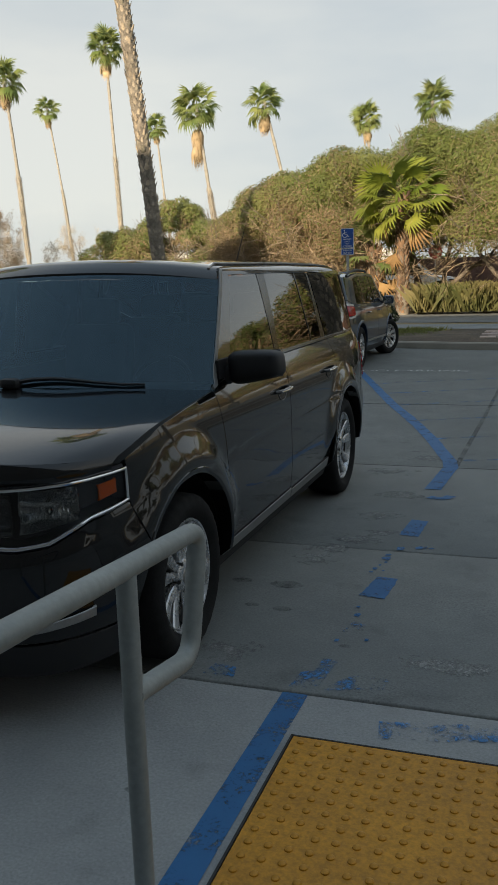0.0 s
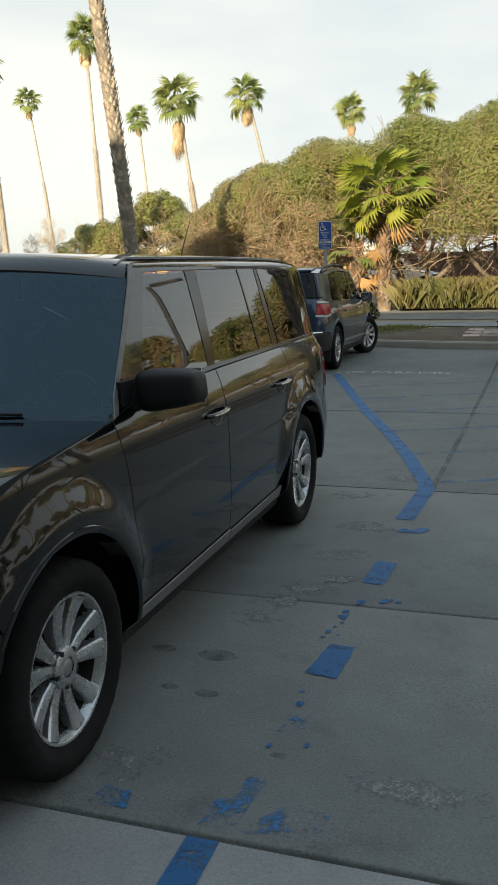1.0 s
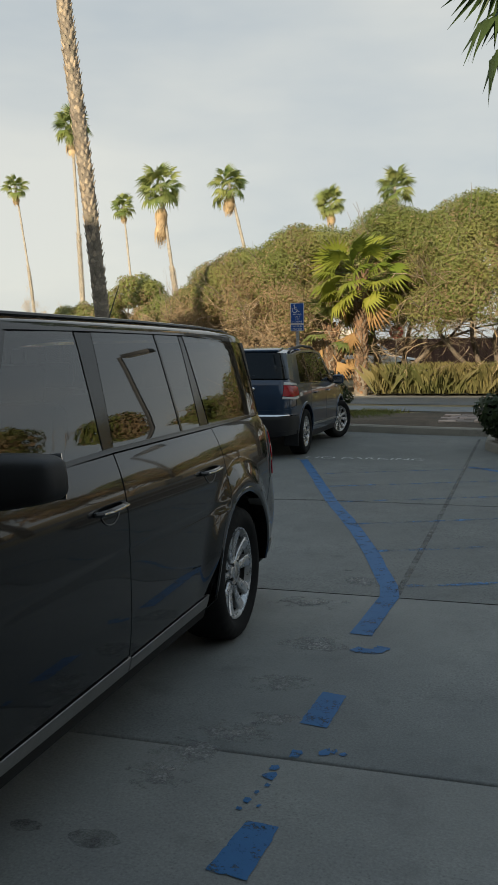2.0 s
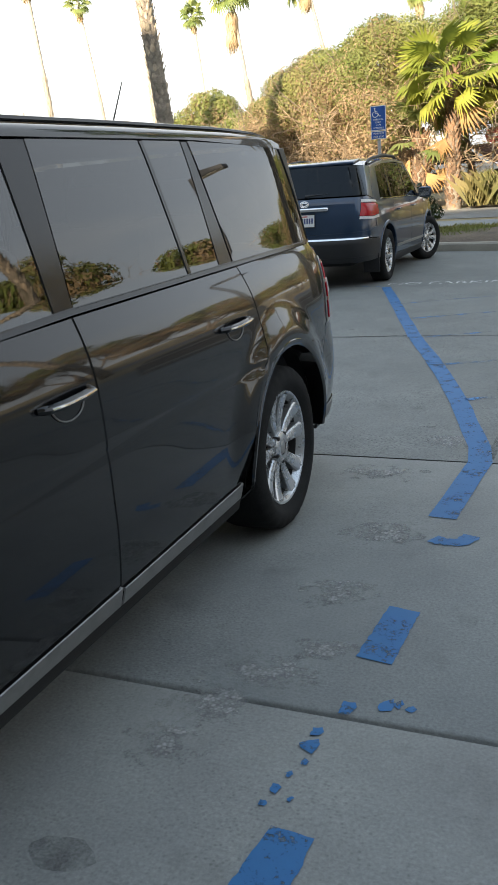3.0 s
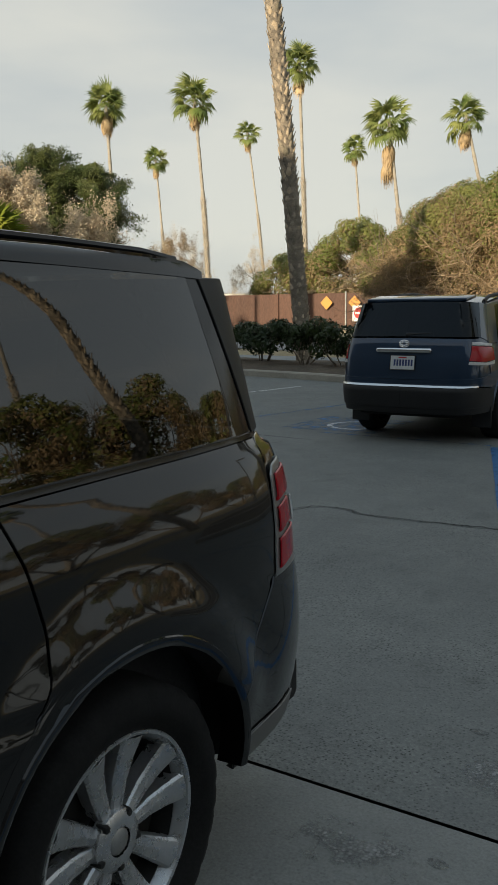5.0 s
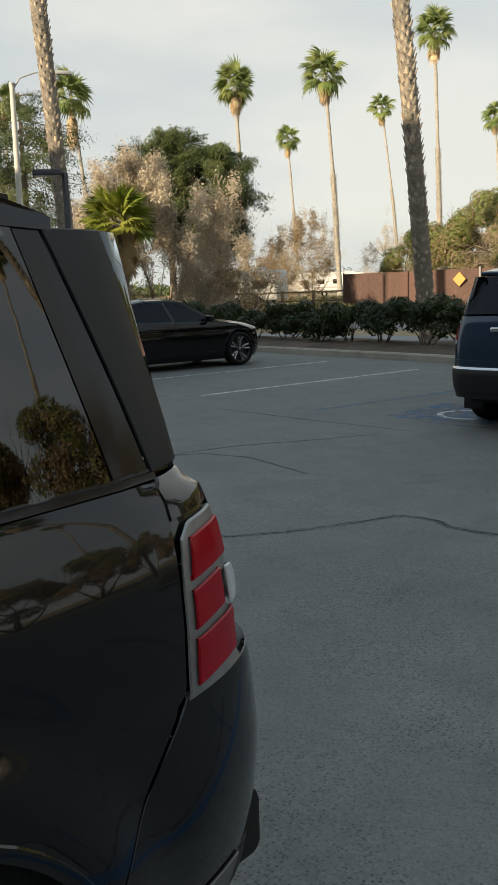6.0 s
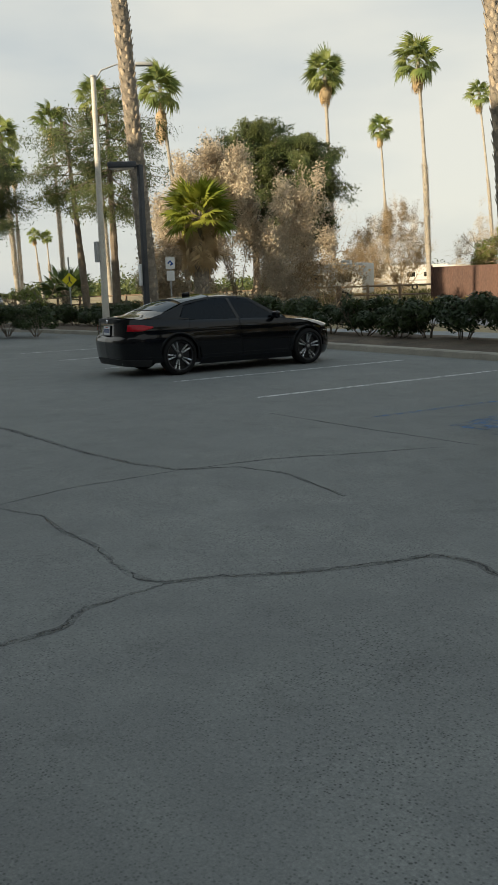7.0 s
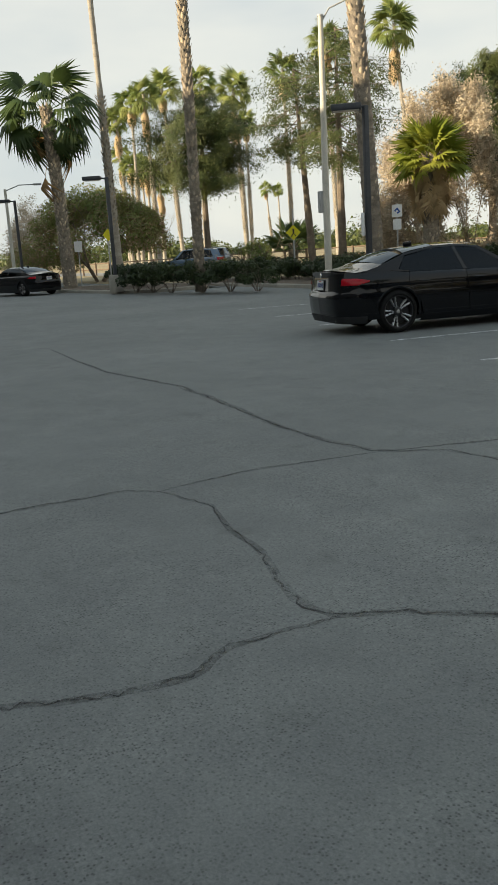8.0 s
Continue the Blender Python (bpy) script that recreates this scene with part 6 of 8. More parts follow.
def leaves(rng, centres, size, normal_up=0.3, slim=0.55, out=None):
    """Small folded leaves at the given centres, each a pair of triangles along its rib."""
    n = len(centres)
    d = rng.normal(size=(n, 3))
    d /= np.linalg.norm(d, axis=1)[:, None]
    a = rng.normal(size=(n, 3))
    if out is not None:
        a = a * 0.42 + out
    a[:, 2] += normal_up
    a /= np.linalg.norm(a, axis=1)[:, None]
    d -= a * (d * a).sum(1)[:, None]
    d /= np.linalg.norm(d, axis=1)[:, None] + 1e-9
    s = np.cross(a, d)
    L = size * rng.uniform(0.6, 1.4, n)[:, None]
    v = np.stack([centres - d * L * 0.5 - s * L * slim * 0.35, centres - d * L * 0.3 + s * L * slim * 0.65, centres + d * L * 0.6 + a * L * 0.08], 1).reshape(-1, 3)
    i = np.arange(n)[:, None] * 3
    return v, i + np.array([[0, 1, 2]])


def blob_points(rng, n, centre, radii, shell=0.55):
    d = rng.normal(size=(n, 3))
    d /= np.linalg.norm(d, axis=1)[:, None]
    r = shell + (1 - shell) * rng.random(n) ** 0.6
    return np.array(centre) + d * r[:, None] * np.array(radii), d


def clump_cloud(rng, clumps, per, flat=0.75):
    """Leaf centres and outward ways for a crown made of many uneven clumps."""
    P, D = [], []
    for c, r in clumps:
        p, d = blob_points(rng, int(per * r * r) + 8, c, (r, r, r * flat))
        P.append(p)
        D.append(d)
    return np.concatenate(P), np.concatenate(D)


def limbs(rng, start, way, length, radius, depth, spread=0.55, up=0.15, out=None, forks=(2, 3), bend=0.18):
    """Segments (p, q, r0, r1) of a forking limb."""
    out = [] if out is None else out
    p, d, steps = np.array(start, float), np.array(way, float), 3
    d /= np.linalg.norm(d)
    r = radius
    for k in range(steps):
        d = d + rng.normal(size=3) * bend
        d[2] += up * 0.3
        d /= np.linalg.norm(d)
        q = p + d * length / steps
        out.append((p, q, r, r * 0.86))
        p, r = q, r * 0.86
    if depth > 0:
        for k in range(rng.integers(forks[0], forks[1] + 1)):
            e = d + rng.normal(size=3) * spread
            e[2] += up
            limbs(rng, p, e, length * rng.uniform(0.55, 0.82), r * 0.68, depth - 1, spread, up, out, forks, bend)
    return out


def limb_mesh(segs, sides=5):
    V, F = [], []
    for p, q, r0, r1 in segs:
        d = q - p
        d = d / (np.linalg.norm(d) + 1e-9)
        a = np.cross(d, (0.31, 0.77, 0.55))
        a /= np.linalg.norm(a) + 1e-9
        b = np.cross(d, a)
        n = len(V)
        for c, r in ((p, r0), (q, r1)):
            for k in range(sides):
                t = 2 * math.pi * k / sides
                V.append(c + r * (a * math.cos(t) + b * math.sin(t)))
        for k in range(sides):
            F.append((n + k, n + (k + 1) % sides, n + sides + (k + 1) % sides, n + sides + k))
    return np.array(V), np.array(F)


def fan_arrays(rng, L=1.0, stalk=0.9, fingers=17, spread=112, droop=0.30, stalk_w=0.022):
    """One fan frond: a stalk along +y and a pleated fan with separate drooping tips."""
    V, F = [], []
    hub = np.array((0, stalk, 0.0))
    for x, z in ((-1, 0), (1, 0), (0, 0.8)):
        V.append(np.array((x * stalk_w, 0, z * stalk_w)))
    for x, z in ((-0.6, 0), (0.6, 0), (0, 0.6)):
        V.append(hub + np.array((x * stalk_w, 0, z * stalk_w)))
    F += [(0, 1, 4), (0, 4, 3), (1, 2, 5), (1, 5, 4), (2, 0, 3), (2, 3, 5)]
    h = len(V)
    V.append(hub)
    angs = np.radians(np.linspace(-spread, spread, fingers + 1))
    valley = []
    for a in angs:
        r = L * 0.52 * (0.72 + 0.28 * math.cos(a))
        valley.append(len(V))
        V.append(hub + np.array((r * math.sin(a), r * math.cos(a), -0.10 * r * abs(math.sin(a)) - 0.10 * droop * r)))
    for i in range(fingers):
        a = 0.5 * (angs[i] + angs[i + 1])
        lr = L * (0.70 + 0.30 * math.cos(a)) * rng.uniform(0.9, 1.08)
        ridge = len(V)
        r = 0.54 * lr
        V.append(hub + np.array((r * math.sin(a), r * math.cos(a), 0.05 * L - 0.10 * r * abs(math.sin(a)))))
        tip = len(V)
        b = a + rng.normal() * 0.05
        V.append(hub + np.array((lr * math.sin(b), lr * math.cos(b), -droop * lr * rng.uniform(0.6, 1.3) - 0.12 * lr * abs(math.sin(a)))))
        F += [(h, ridge, valley[i]), (h, valley[i + 1], ridge), (valley[i], ridge, tip), (ridge, valley[i + 1], tip)]
    return np.array(V), np.array(F)


def frond_poses(rng, n, up_deg, low_deg, base_r=0.12, zspread=0.5, wind=0.0):
    out = []
    for k in range(n):
        f = (k + 0.5) / n
        el = up_deg + (low_deg - up_deg) * f ** 0.9 + rng.normal() * 6
        az = k * 137.5 + rng.normal() * 14
        out.append(pose(0, 0, -zspread * f, 0, wind * (0.4 + 0.6 * rng.random()), 0) @ pose(0, 0, 0, 0, 0, az) @ pose(0, base_r, 0, el, rng.normal() * 20, 0))
    return out


def merge_fronds(rng, poses, makers):
    V, F, n = [], [], 0
    for m in poses:
        v, f = makers[rng.integers(len(makers))]
        a = np.array(m)
        V.append(v @ a[:3, :3].T + a[:3, 3])
        F.append(f + n)
        n += len(v)
    return np.concatenate(V), np.concatenate(F)


def crown_meshes(seed, size, green=44, dead=16, mat=None, low=-42, dead_low=-86):
    """The green head and the dead skirt of a tall fan palm, as two meshes about the trunk's top."""
    rng = np.random.default_rng(seed)
    mk = [fan_arrays(rng, size * rng.uniform(0.7, 1.1), size * rng.uniform(0.5, 0.95), 15, 100, rng.uniform(0.35, 0.7)) for _ in range(6)]
    g = merge_fronds(rng, frond_poses(rng, green, 84, low, wind=-24), mk)
    mk2 = [fan_arrays(rng, size * 0.85, size * 0.5, 11, 60, 0.5) for _ in range(3)]
    d = merge_fronds(rng, [pose(0, 0, -0.45 - 0.9 * size * rng.random() ** 1.5, 0, 0, k * 137.5) @ pose(0, 0.10, 0, dead_low + rng.normal() * 9 + 16, 0, 0) for k in range(dead)], mk2)
    return g, d


def trunk_geo(rng, path, radii, sides=12, rough=0.07):
    pts = along(catmull(path, 8), np.linspace(0, 1, 46))
    r = np.interp(np.linspace(0, 1, 46), np.linspace(0, 1, len(radii)), radii)
    return Geo().tube([tuple(p) for p in pts], [float(a * (1 + rng.normal() * rough)) for a in r], sides)


def stub_arrays(rng, path, radii, n, length=0.16, width=0.09, lift=0.55):
    """Cut leaf bases that stand off a palm's trunk in a spiral, each a small wedge."""
    c = catmull(path, 8)
    V, F = [], []
    for k in range(n):
        f = (k + rng.random()) / n
        p = along(c, [f])[0]
        r = float(np.interp(f, np.linspace(0, 1, len(radii)), radii))
        a = k * 2.39996 + rng.normal() * 0.12
        o, t = np.array((math.cos(a), math.sin(a), 0)), np.array((-math.sin(a), math.cos(a), 0))
        w, L = width * rng.uniform(0.7, 1.2), length * rng.uniform(0.6, 1.3)
        b = p + o * r * 0.9
        tip = b + o * L * 0.5 + np.array((0, 0, L * lift))
        i = len(V)
        V += [b - t * w / 2, b + t * w / 2, b + np.array((0, 0, -0.09)) + o * 0.01, tip - t * w * 0.22, tip + t * w * 0.22]
        F += [(i, i + 1, i + 4), (i, i + 4, i + 3), (i, i + 3, i + 2), (i + 2, i + 3, i + 4), (i + 1, i + 2, i + 4)]
    return np.array(V), np.array(F)


CROWNS = []


def tall_palm(crown, low, size, seed, thick=1.0, skirt="some", collar=0.5, label="", trunk_mat=None):
    """A tall fan palm whose trunk runs from the ground through low to the crown; its old bark ends in a collar part way up."""
    crown, low = np.array(crown, float), np.array(low, float)
    lean = (crown - low) / max(1e-3, crown[2] - low[2])
    gz = ground_z(low[1])
    base = low + lean * (gz - low[2]) * 0.6
    base[2] = gz - 0.1
    root = thing("palm_tree", pose(*base), label or "tall slender fan palm with green crown and dry skirt", "palm tree", "tall fan palms")
    top = crown - base
    lowp = low - base
    mid = np.array((lowp[0] * 0.6 + top[0] * 0.4, lowp[1] * 0.6 + top[1] * 0.4, 0.55 * top[2]))
    path = [(0, 0, 0), tuple(0.5 * mid), tuple(mid), tuple(top)]
    rng = np.random.default_rng(seed)
    c = collar
    r = 0.19 * thick
    radii = [r * 1.5, r * 1.15] + [r * 1.05] * 2 + [r] * 2 + [r * 0.72, r * 0.70, r * 0.68, r * 0.66, r * 0.64] if c else [r * 1.3, r * 1.05, r, r * 0.95, r * 0.9, r * 0.85]
    part("trunk", trunk_geo(rng, path, radii, 10), trunk_mat or M_BARK_PALE, root, "pale trunk with old leaf scars")
    if c:
        cut = along(catmull(path, 8), np.linspace(0.18, 0.56, 8))
        v, f = stub_arrays(rng, [tuple(p) for p in cut], [r * 1.1] * 8, 220, 0.20, 0.12)
        quick_mesh("old_bark", v, f, M_BOOT, root, "ragged leaf stubs on the older bark", kind="stuff")
    i = seed % 4
    while len(CROWNS) < 4:
        n = len(CROWNS)
        g, d = crown_meshes(40 + n, 1.0, (34, 30, 38, 32)[n], 26)
        hold = []
        for nm, (v, f), mt in (("crown", g, M_FROND), ("skirt", d, M_DEAD)):
            me_ob = quick_mesh(nm, v, f, mt)
            hold.append(me_ob.data)
            bpy.data.objects.remove(me_ob)
        CROWNS.append(hold)
    k = size * 0.32
    spin = pose(*top, 0, 0, (seed * 67) % 360) @ Matrix.Diagonal((k, k, k * 1.05, 1))
    o = new("crown", CROWNS[i][0])
    o.parent, o.matrix_basis = root, spin
    tagged(o, "head of green fan fronds")
    if skirt:
        f = {"some": 1.05, "long": 1.75, "none": 0.5}[skirt]
        o = new("skirt", CROWNS[i][1])
        o.parent, o.matrix_basis = root, pose(*top, 0, 0, (seed * 31) % 360) @ Matrix.Diagonal((k * (0.72 if f > 1 else 0.8), k * (0.72 if f > 1 else 0.8), k * f, 1))
        tagged(o, "dry tan hanging fronds")
    return root


PALMS = [  # crown, point lower on the trunk, spread of the head, skirt
    ((-40.95, 59.74, 18.2), (-40.2, 60.3, 2.8), 3.3, "some"), ((-71.5, 93.0, 21.0), (-70.7, 93.6, 3.8), 3.1, "some"),
    ((-63.25, 102.4, 24.8), (-61.4, 103.5, 6.0), 3.2, "some"), ((-35.3, 66.7, 21.6), (-34.8, 66.9, 6.0), 3.4, "some"),
    ((-47.3, 102.1, 21.2), (-46.2, 102.6, 10.0), 3.0, "some"), ((-25.1, 61.7, 14.9), (-23.9, 62.2, 6.5), 3.3, "long"),
    ((-22.0, 69.3, 16.2), (-19.4, 70.1, 8.0), 3.3, "some"), ((-14.9, 77.4, 15.6), (-14.2, 77.5, 10.0), 2.9, "some"),
    ((-8.55, 73.4, 15.8), (-8.1, 73.4, 10.0), 3.0, "long"), ((-2.9, 94.0, 16.9), (-2.8, 94.0, 9.0), 3.2, "some"), ((-0.1, 79.0, 14.6), (0.1, 79.0, 9.0), 3.0, "long"),
    ((-45.0, 53.8, 17.3), (-44.7, 54.1, 5.0), 3.2, "some"), ((-54.9, 45.9, 17.0), (-54.2, 46.8, 8.0), 3.3, "long"),
    ((-66.2, 47.2, 18.4), (-66.0, 47.5, 8.0), 3.2, "some"), ((-72.8, 46.7, 17.5), (-72.6, 46.8, 4.0), 3.3, "some"),
    ((-66.3, 38.2, 14.4), (-66.1, 38.5, 3.2), 3.4, "long"), ((-88.0, 50.5, 15.1), (-88.0, 50.5, 4.8), 2.7, "some"),
    ((-72.4, 38.15, 16.1), (-72.6, 37.7, 3.9), 2.7, "some"), ((-130.6, 75.9, 11.4), (-130.3, 76.3, 6.0), 2.4, "some"), ((-129.6, 77.6, 11.0), (-129.5, 77.8, 6.0), 2.2, "none"),
    ((-73.8, 35.0, 15.8), (-73.5, 35.7, 3.3), 2.9, "some"), ((-69.7, 31.7, 14.4), (-69.6, 31.9, 4.0), 2.6, "long"), ((-79.5, 34.2, 15.6), (-79.5, 34.1, 4.4), 2.9, "some"),
    ((-89.4, 36.1, 15.5), (-89.3, 36.5, 4.8), 2.9, "long"), ((-102.7, 43.5, 11.9), (-102.6, 43.6, 3.8), 3.0, "some"), ((-97.3, 43.6, 10.0), (-97.3, 43.5, 3.6), 2.9, "long"),
    ((-108.2, 42.9, 14.4), (-108.2, 43.0, 5.4), 3.0, "long"), ((-84.0, 35.2, 10.5), (-84.0, 35.3, 3.0), 2.6, "some"), ((-92.0, 40.0, 11.2), (-92.0, 40.1, 3.0), 2.6, "long"),
]
for n, (c, l, s, sk) in enumerate(PALMS):
    tall_palm(c, l, s, 3 + n * 5, 1.0, sk, label="tall slender fan palm with a long tan skirt of dead fronds" if sk == "long" else "")
tall_palm((-47.3, 20.3, 18.2), (-47.2, 20.5, 5.4), 3.2, 11, 1.15, "some", label="very tall slim palm with a dry skirt")


def stubby_palm(base, top, r0, r1, seed, crown_size, label, n=420):
    """A nearby tall palm whose trunk is rough with pointed leaf stubs."""
    root = thing("palm_tree", pose(*base), label, "palm tree", "rough-trunked palms")
    t = np.array(top) - np.array(base)
    path = [(0, 0, 0), tuple(t * 0.33 + np.array((0.04, 0, 0))), tuple(t * 0.66), tuple(t)]
    rng = np.random.default_rng(seed)
    part("trunk", trunk_geo(rng, path, [r0 * 1.12, r0, r0, r1, r1], 16, 0.03), M_BARK, root, "rough brown trunk")
    v, f = stub_arrays(rng, path, [r0, r0, r1], n, 0.15, 0.15, 1.0)
    quick_mesh("old_bark", v, f, M_BOOT, root, "pointed leaf stubs in a spiral", kind="stuff")
    for nm, me, mt in (("crown", CROWNS[1][0], 0), ("skirt", CROWNS[1][1], 0)):
        o = new(nm, me)
        k = crown_size * 0.5
        o.parent, o.matrix_basis = root, pose(*t, 0, 0, seed * 40) @ Matrix.Diagonal((k, k, k, 1))
    return root


stubby_palm((-10.62, 23.0, ground_z(23) - 0.1), (-12.65, 23.0, 20.0), 0.215, 0.205, 1, 2.8, "thick palm with a rough stub-covered trunk behind the hedge", 800)
stubby_palm((-23.4, 21.25, ground_z(21.2) - 0.1), (-24.12, 20.3, 21.5), 0.26, 0.21, 2, 2.8, "thick rough-barked palm rising behind the hedge", 700)
stubby_palm((-30.95, 18.25, 0.05), (-30.9, 18.35, 17.0), 0.19, 0.155, 3, 2.6, "tall rough-barked palm in the planting bed beside the kerb", 600)


def fan_palm(base, height, r, seed, size, n, green, label, dead=14, lean=(0, 0), low=-35, droop=0.4, stalk=1.0, up=75, dead_mat=None, wind=0.0, stub_mat=None):
    """A short fan palm with separate large fronds."""
    root = thing("fan_palm", pose(*base), label, "palm tree", "short fan palms")
    rng = np.random.default_rng(seed)
    path = [(0, 0, 0), (lean[0] * 0.4, lean[1] * 0.4, height * 0.5), (lean[0], lean[1], height)]
    part("trunk", trunk_geo(rng, path, [r * 1.2, r, r, r * 0.95], 14, 0.04), M_BARK, root, "rough brown trunk")
    v, f = stub_arrays(rng, path, [r, r], int(60 + height * 60), 0.20, 0.15, 0.8)
    quick_mesh("old_bark", v, f, stub_mat or M_BOOT, root, "old leaf stubs", kind="stuff")
    kinds = []
    for mt, cnt, wide, L in ((green, 3, 118, size), (dead_mat or M_DEAD, 4, 40, size * 0.95)):
        row = []
        for _ in range(cnt):
            v, f = fan_arrays(rng, L * rng.uniform(0.8, 1.2), L * stalk * (1 if wide > 90 else 0.5), 19 if wide > 90 else 8, wide, droop * rng.uniform(0.7, 1.3), 0.03)
            ob = quick_mesh("frond", v, f, mt)
            row.append(ob.data)
            bpy.data.objects.remove(ob)
        kinds.append(row)
    top = pose(lean[0], lean[1], height)
    for k, m in enumerate(frond_poses(rng, n, up, low, r * 0.8, 0.5, wind)):
        o = new("frond", kinds[0][k % 3])
        o.parent, o.matrix_basis = root, top @ m
    for k in range(dead):
        o = new("dead_frond", kinds[1][k % 4])
        o.parent = root
        o.matrix_basis = top @ pose(0, 0, -0.4 - 0.55 * height * rng.random() * 0.6, 0, 0, k * 137.5) @ pose(0, r * 0.9, 0, -66 + rng.normal() * 12, rng.normal() * 35, 0)
    return root


fan_palm((-3.75, 28.7, ground_z(28.7) - 0.05), 4.3, 0.20, 4, 0.92, 40, M_FROND_SUNLIT, "short fan palm with wind-blown yellow-green fronds and dry orange ones", 8, (0.0, 0), -45, 0.35, wind=-26, dead_mat=M_DEAD_BROWN, stub_mat=M_BOOT_RED)
fan_palm((-5.0, 29.4, ground_z(29.4) - 0.05), 2.5, 0.26, 5, 0.7, 14, M_FROND, "small fan palm in the shade of the shrubs", 6, (0.1, 0), -30, dead_mat=M_DEAD_BROWN, stub_mat=M_BOOT_RED)
fan_palm((-29.2, 28.2, ground_z(28.2) - 0.05), 4.9, 0.32, 6, 0.80, 60, M_FROND_SUNLIT, "fan palm with bright green head above a thick tan skirt", 70, (0, 0), -30, 0.3, 0.85, 88, dead_mat=M_SKIRT)
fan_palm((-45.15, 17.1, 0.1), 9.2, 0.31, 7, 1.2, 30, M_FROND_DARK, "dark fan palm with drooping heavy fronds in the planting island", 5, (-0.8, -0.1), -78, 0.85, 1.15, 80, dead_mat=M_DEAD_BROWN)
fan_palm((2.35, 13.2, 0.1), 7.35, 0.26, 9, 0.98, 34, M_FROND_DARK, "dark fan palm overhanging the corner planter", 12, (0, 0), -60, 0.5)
fan_palm((-18.6, 47.5, ground_z(47)), 1.3, 0.2, 12, 1.3, 18, M_FROND_SUNLIT, "low bright palm shoot behind the brown fence", 2, (0, 0), 20, 0.2)
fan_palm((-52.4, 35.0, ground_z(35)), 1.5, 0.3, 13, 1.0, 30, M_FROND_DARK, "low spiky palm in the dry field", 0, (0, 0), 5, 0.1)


def shrub_tree(base, height, width, seed, leaf_mat, label, clumps=26, per=330, leaf_size=0.17, bare=0.35, category="tree", group="shrub trees", depth=1.0, twig_mat=None, flat=0.8, limb_r=0.12, dry_share=0.0, twigs=78, clump=(0.11, 0.19)):
    """A broad tree: forked limbs, an uneven crown of leaf clumps, and dry twigs below."""
    root = thing("tree", pose(*base), label, category, group)
    rng = np.random.default_rng(seed)
    segs = []
    for k in range(4):
        a = 2 * math.pi * (k + rng.random()) / 4
        limbs(rng, (0.25 * math.cos(a), 0.25 * math.sin(a), 0), (0.5 * math.cos(a), 0.5 * math.sin(a) * depth, 1.0), height * 0.40, limb_r, 3, 0.55, 0.2, segs)
    v, f = limb_mesh(segs, 5)
    quick_mesh("branchwork", v, f, M_LIMB, root, "grey-brown forked limbs", True)
    cl = []
    for k in range(clumps):
        a = rng.random() * 2 * math.pi
        q = rng.random() ** 0.5
        x, y = q * math.cos(a) * width * 0.5, q * math.sin(a) * width * 0.5 * depth
        ztop = height * (1 - 0.50 * q ** 2.2)
        r = rng.uniform(*clump) * width
        z = max(bare * height + r * 0.4, ztop - r * flat * rng.uniform(0.9, 1.9 if k % 3 == 0 else 1.15))
        cl.append(((x, y, z), r))
    p, d = clump_cloud(rng, cl, per, flat)
    if dry_share:
        side_on = np.sin(p[:, 0] * 1.7 + seed) * np.sin(p[:, 1] * 1.3 + p[:, 2] * 1.1 + seed)
        dry = rng.random(len(p)) < dry_share * np.clip(1.9 - 1.9 * p[:, 2] / height + 0.5 * side_on, 0.03, 1.15)
        v, f = leaves(rng, p[dry], leaf_size, 0.2, 0.5, d[dry])
        quick_mesh("dry_foliage", v, f, M_LEAF_BROWN, root, "brown drying leaves", kind="stuff")
        p, d = p[~dry], d[~dry]
    v, f = leaves(rng, p, leaf_size, 0.35, 0.6, d)
    quick_mesh("crown", v, f, leaf_mat, root, "uneven crown of small leaves", kind="stuff")
    tw = []
    for k in range(int(twigs * width / 6)):
        a = rng.random() * 2 * math.pi
        q = rng.uniform(0.72, 1.06)
        s = (q * math.cos(a) * width * 0.45, q * math.sin(a) * width * 0.45 * depth, height * rng.uniform(0.22, 0.62) * (1.25 - 0.3 * q))
        limbs(rng, s, (math.cos(a), math.sin(a) - 0.5, rng.uniform(-0.9, 0.7)), rng.uniform(0.5, 1.2), 0.028, 3, 0.7, -0.05, tw)
    v, f = limb_mesh(tw, 3)
    quick_mesh("twig_tangle", v, f, twig_mat or M_TWIG, root, "tangle of bare dry twigs", kind="stuff")
    return root


GZ = ground_z
shrubs = [((0.6, 31.0), 7.6, 7.5), ((-3.2, 32.3), 7.5, 7.0), ((-6.4, 32.0), 6.8, 6.4), ((-9.3, 33.2), 6.2, 6.2), ((-11.7, 34.6), 5.0, 4.6), ((5.2, 31.0), 6.2, 7.0), ((10.5, 33.0), 4.2, 6.0)]
for n, ((x, y), h, w) in enumerate(shrubs):
    shrub_tree((x, y, GZ(y) - 0.05), h - GZ(y), w, 60 + n, M_LEAF_SHRUB, "dense rounded green shrub tree with dry bare branches below" if n != 4 else "lower green shrub tree with dry brown branches", 84, 2900 if n < 5 else 900, 0.078 if n < 5 else 0.14, 0.22, dry_share=(0.34, 0.40, 0.70, 0.95, 0.95, 0.6, 0.6)[n], twigs=100 if n < 5 else 50, clump=(0.075, 0.145))
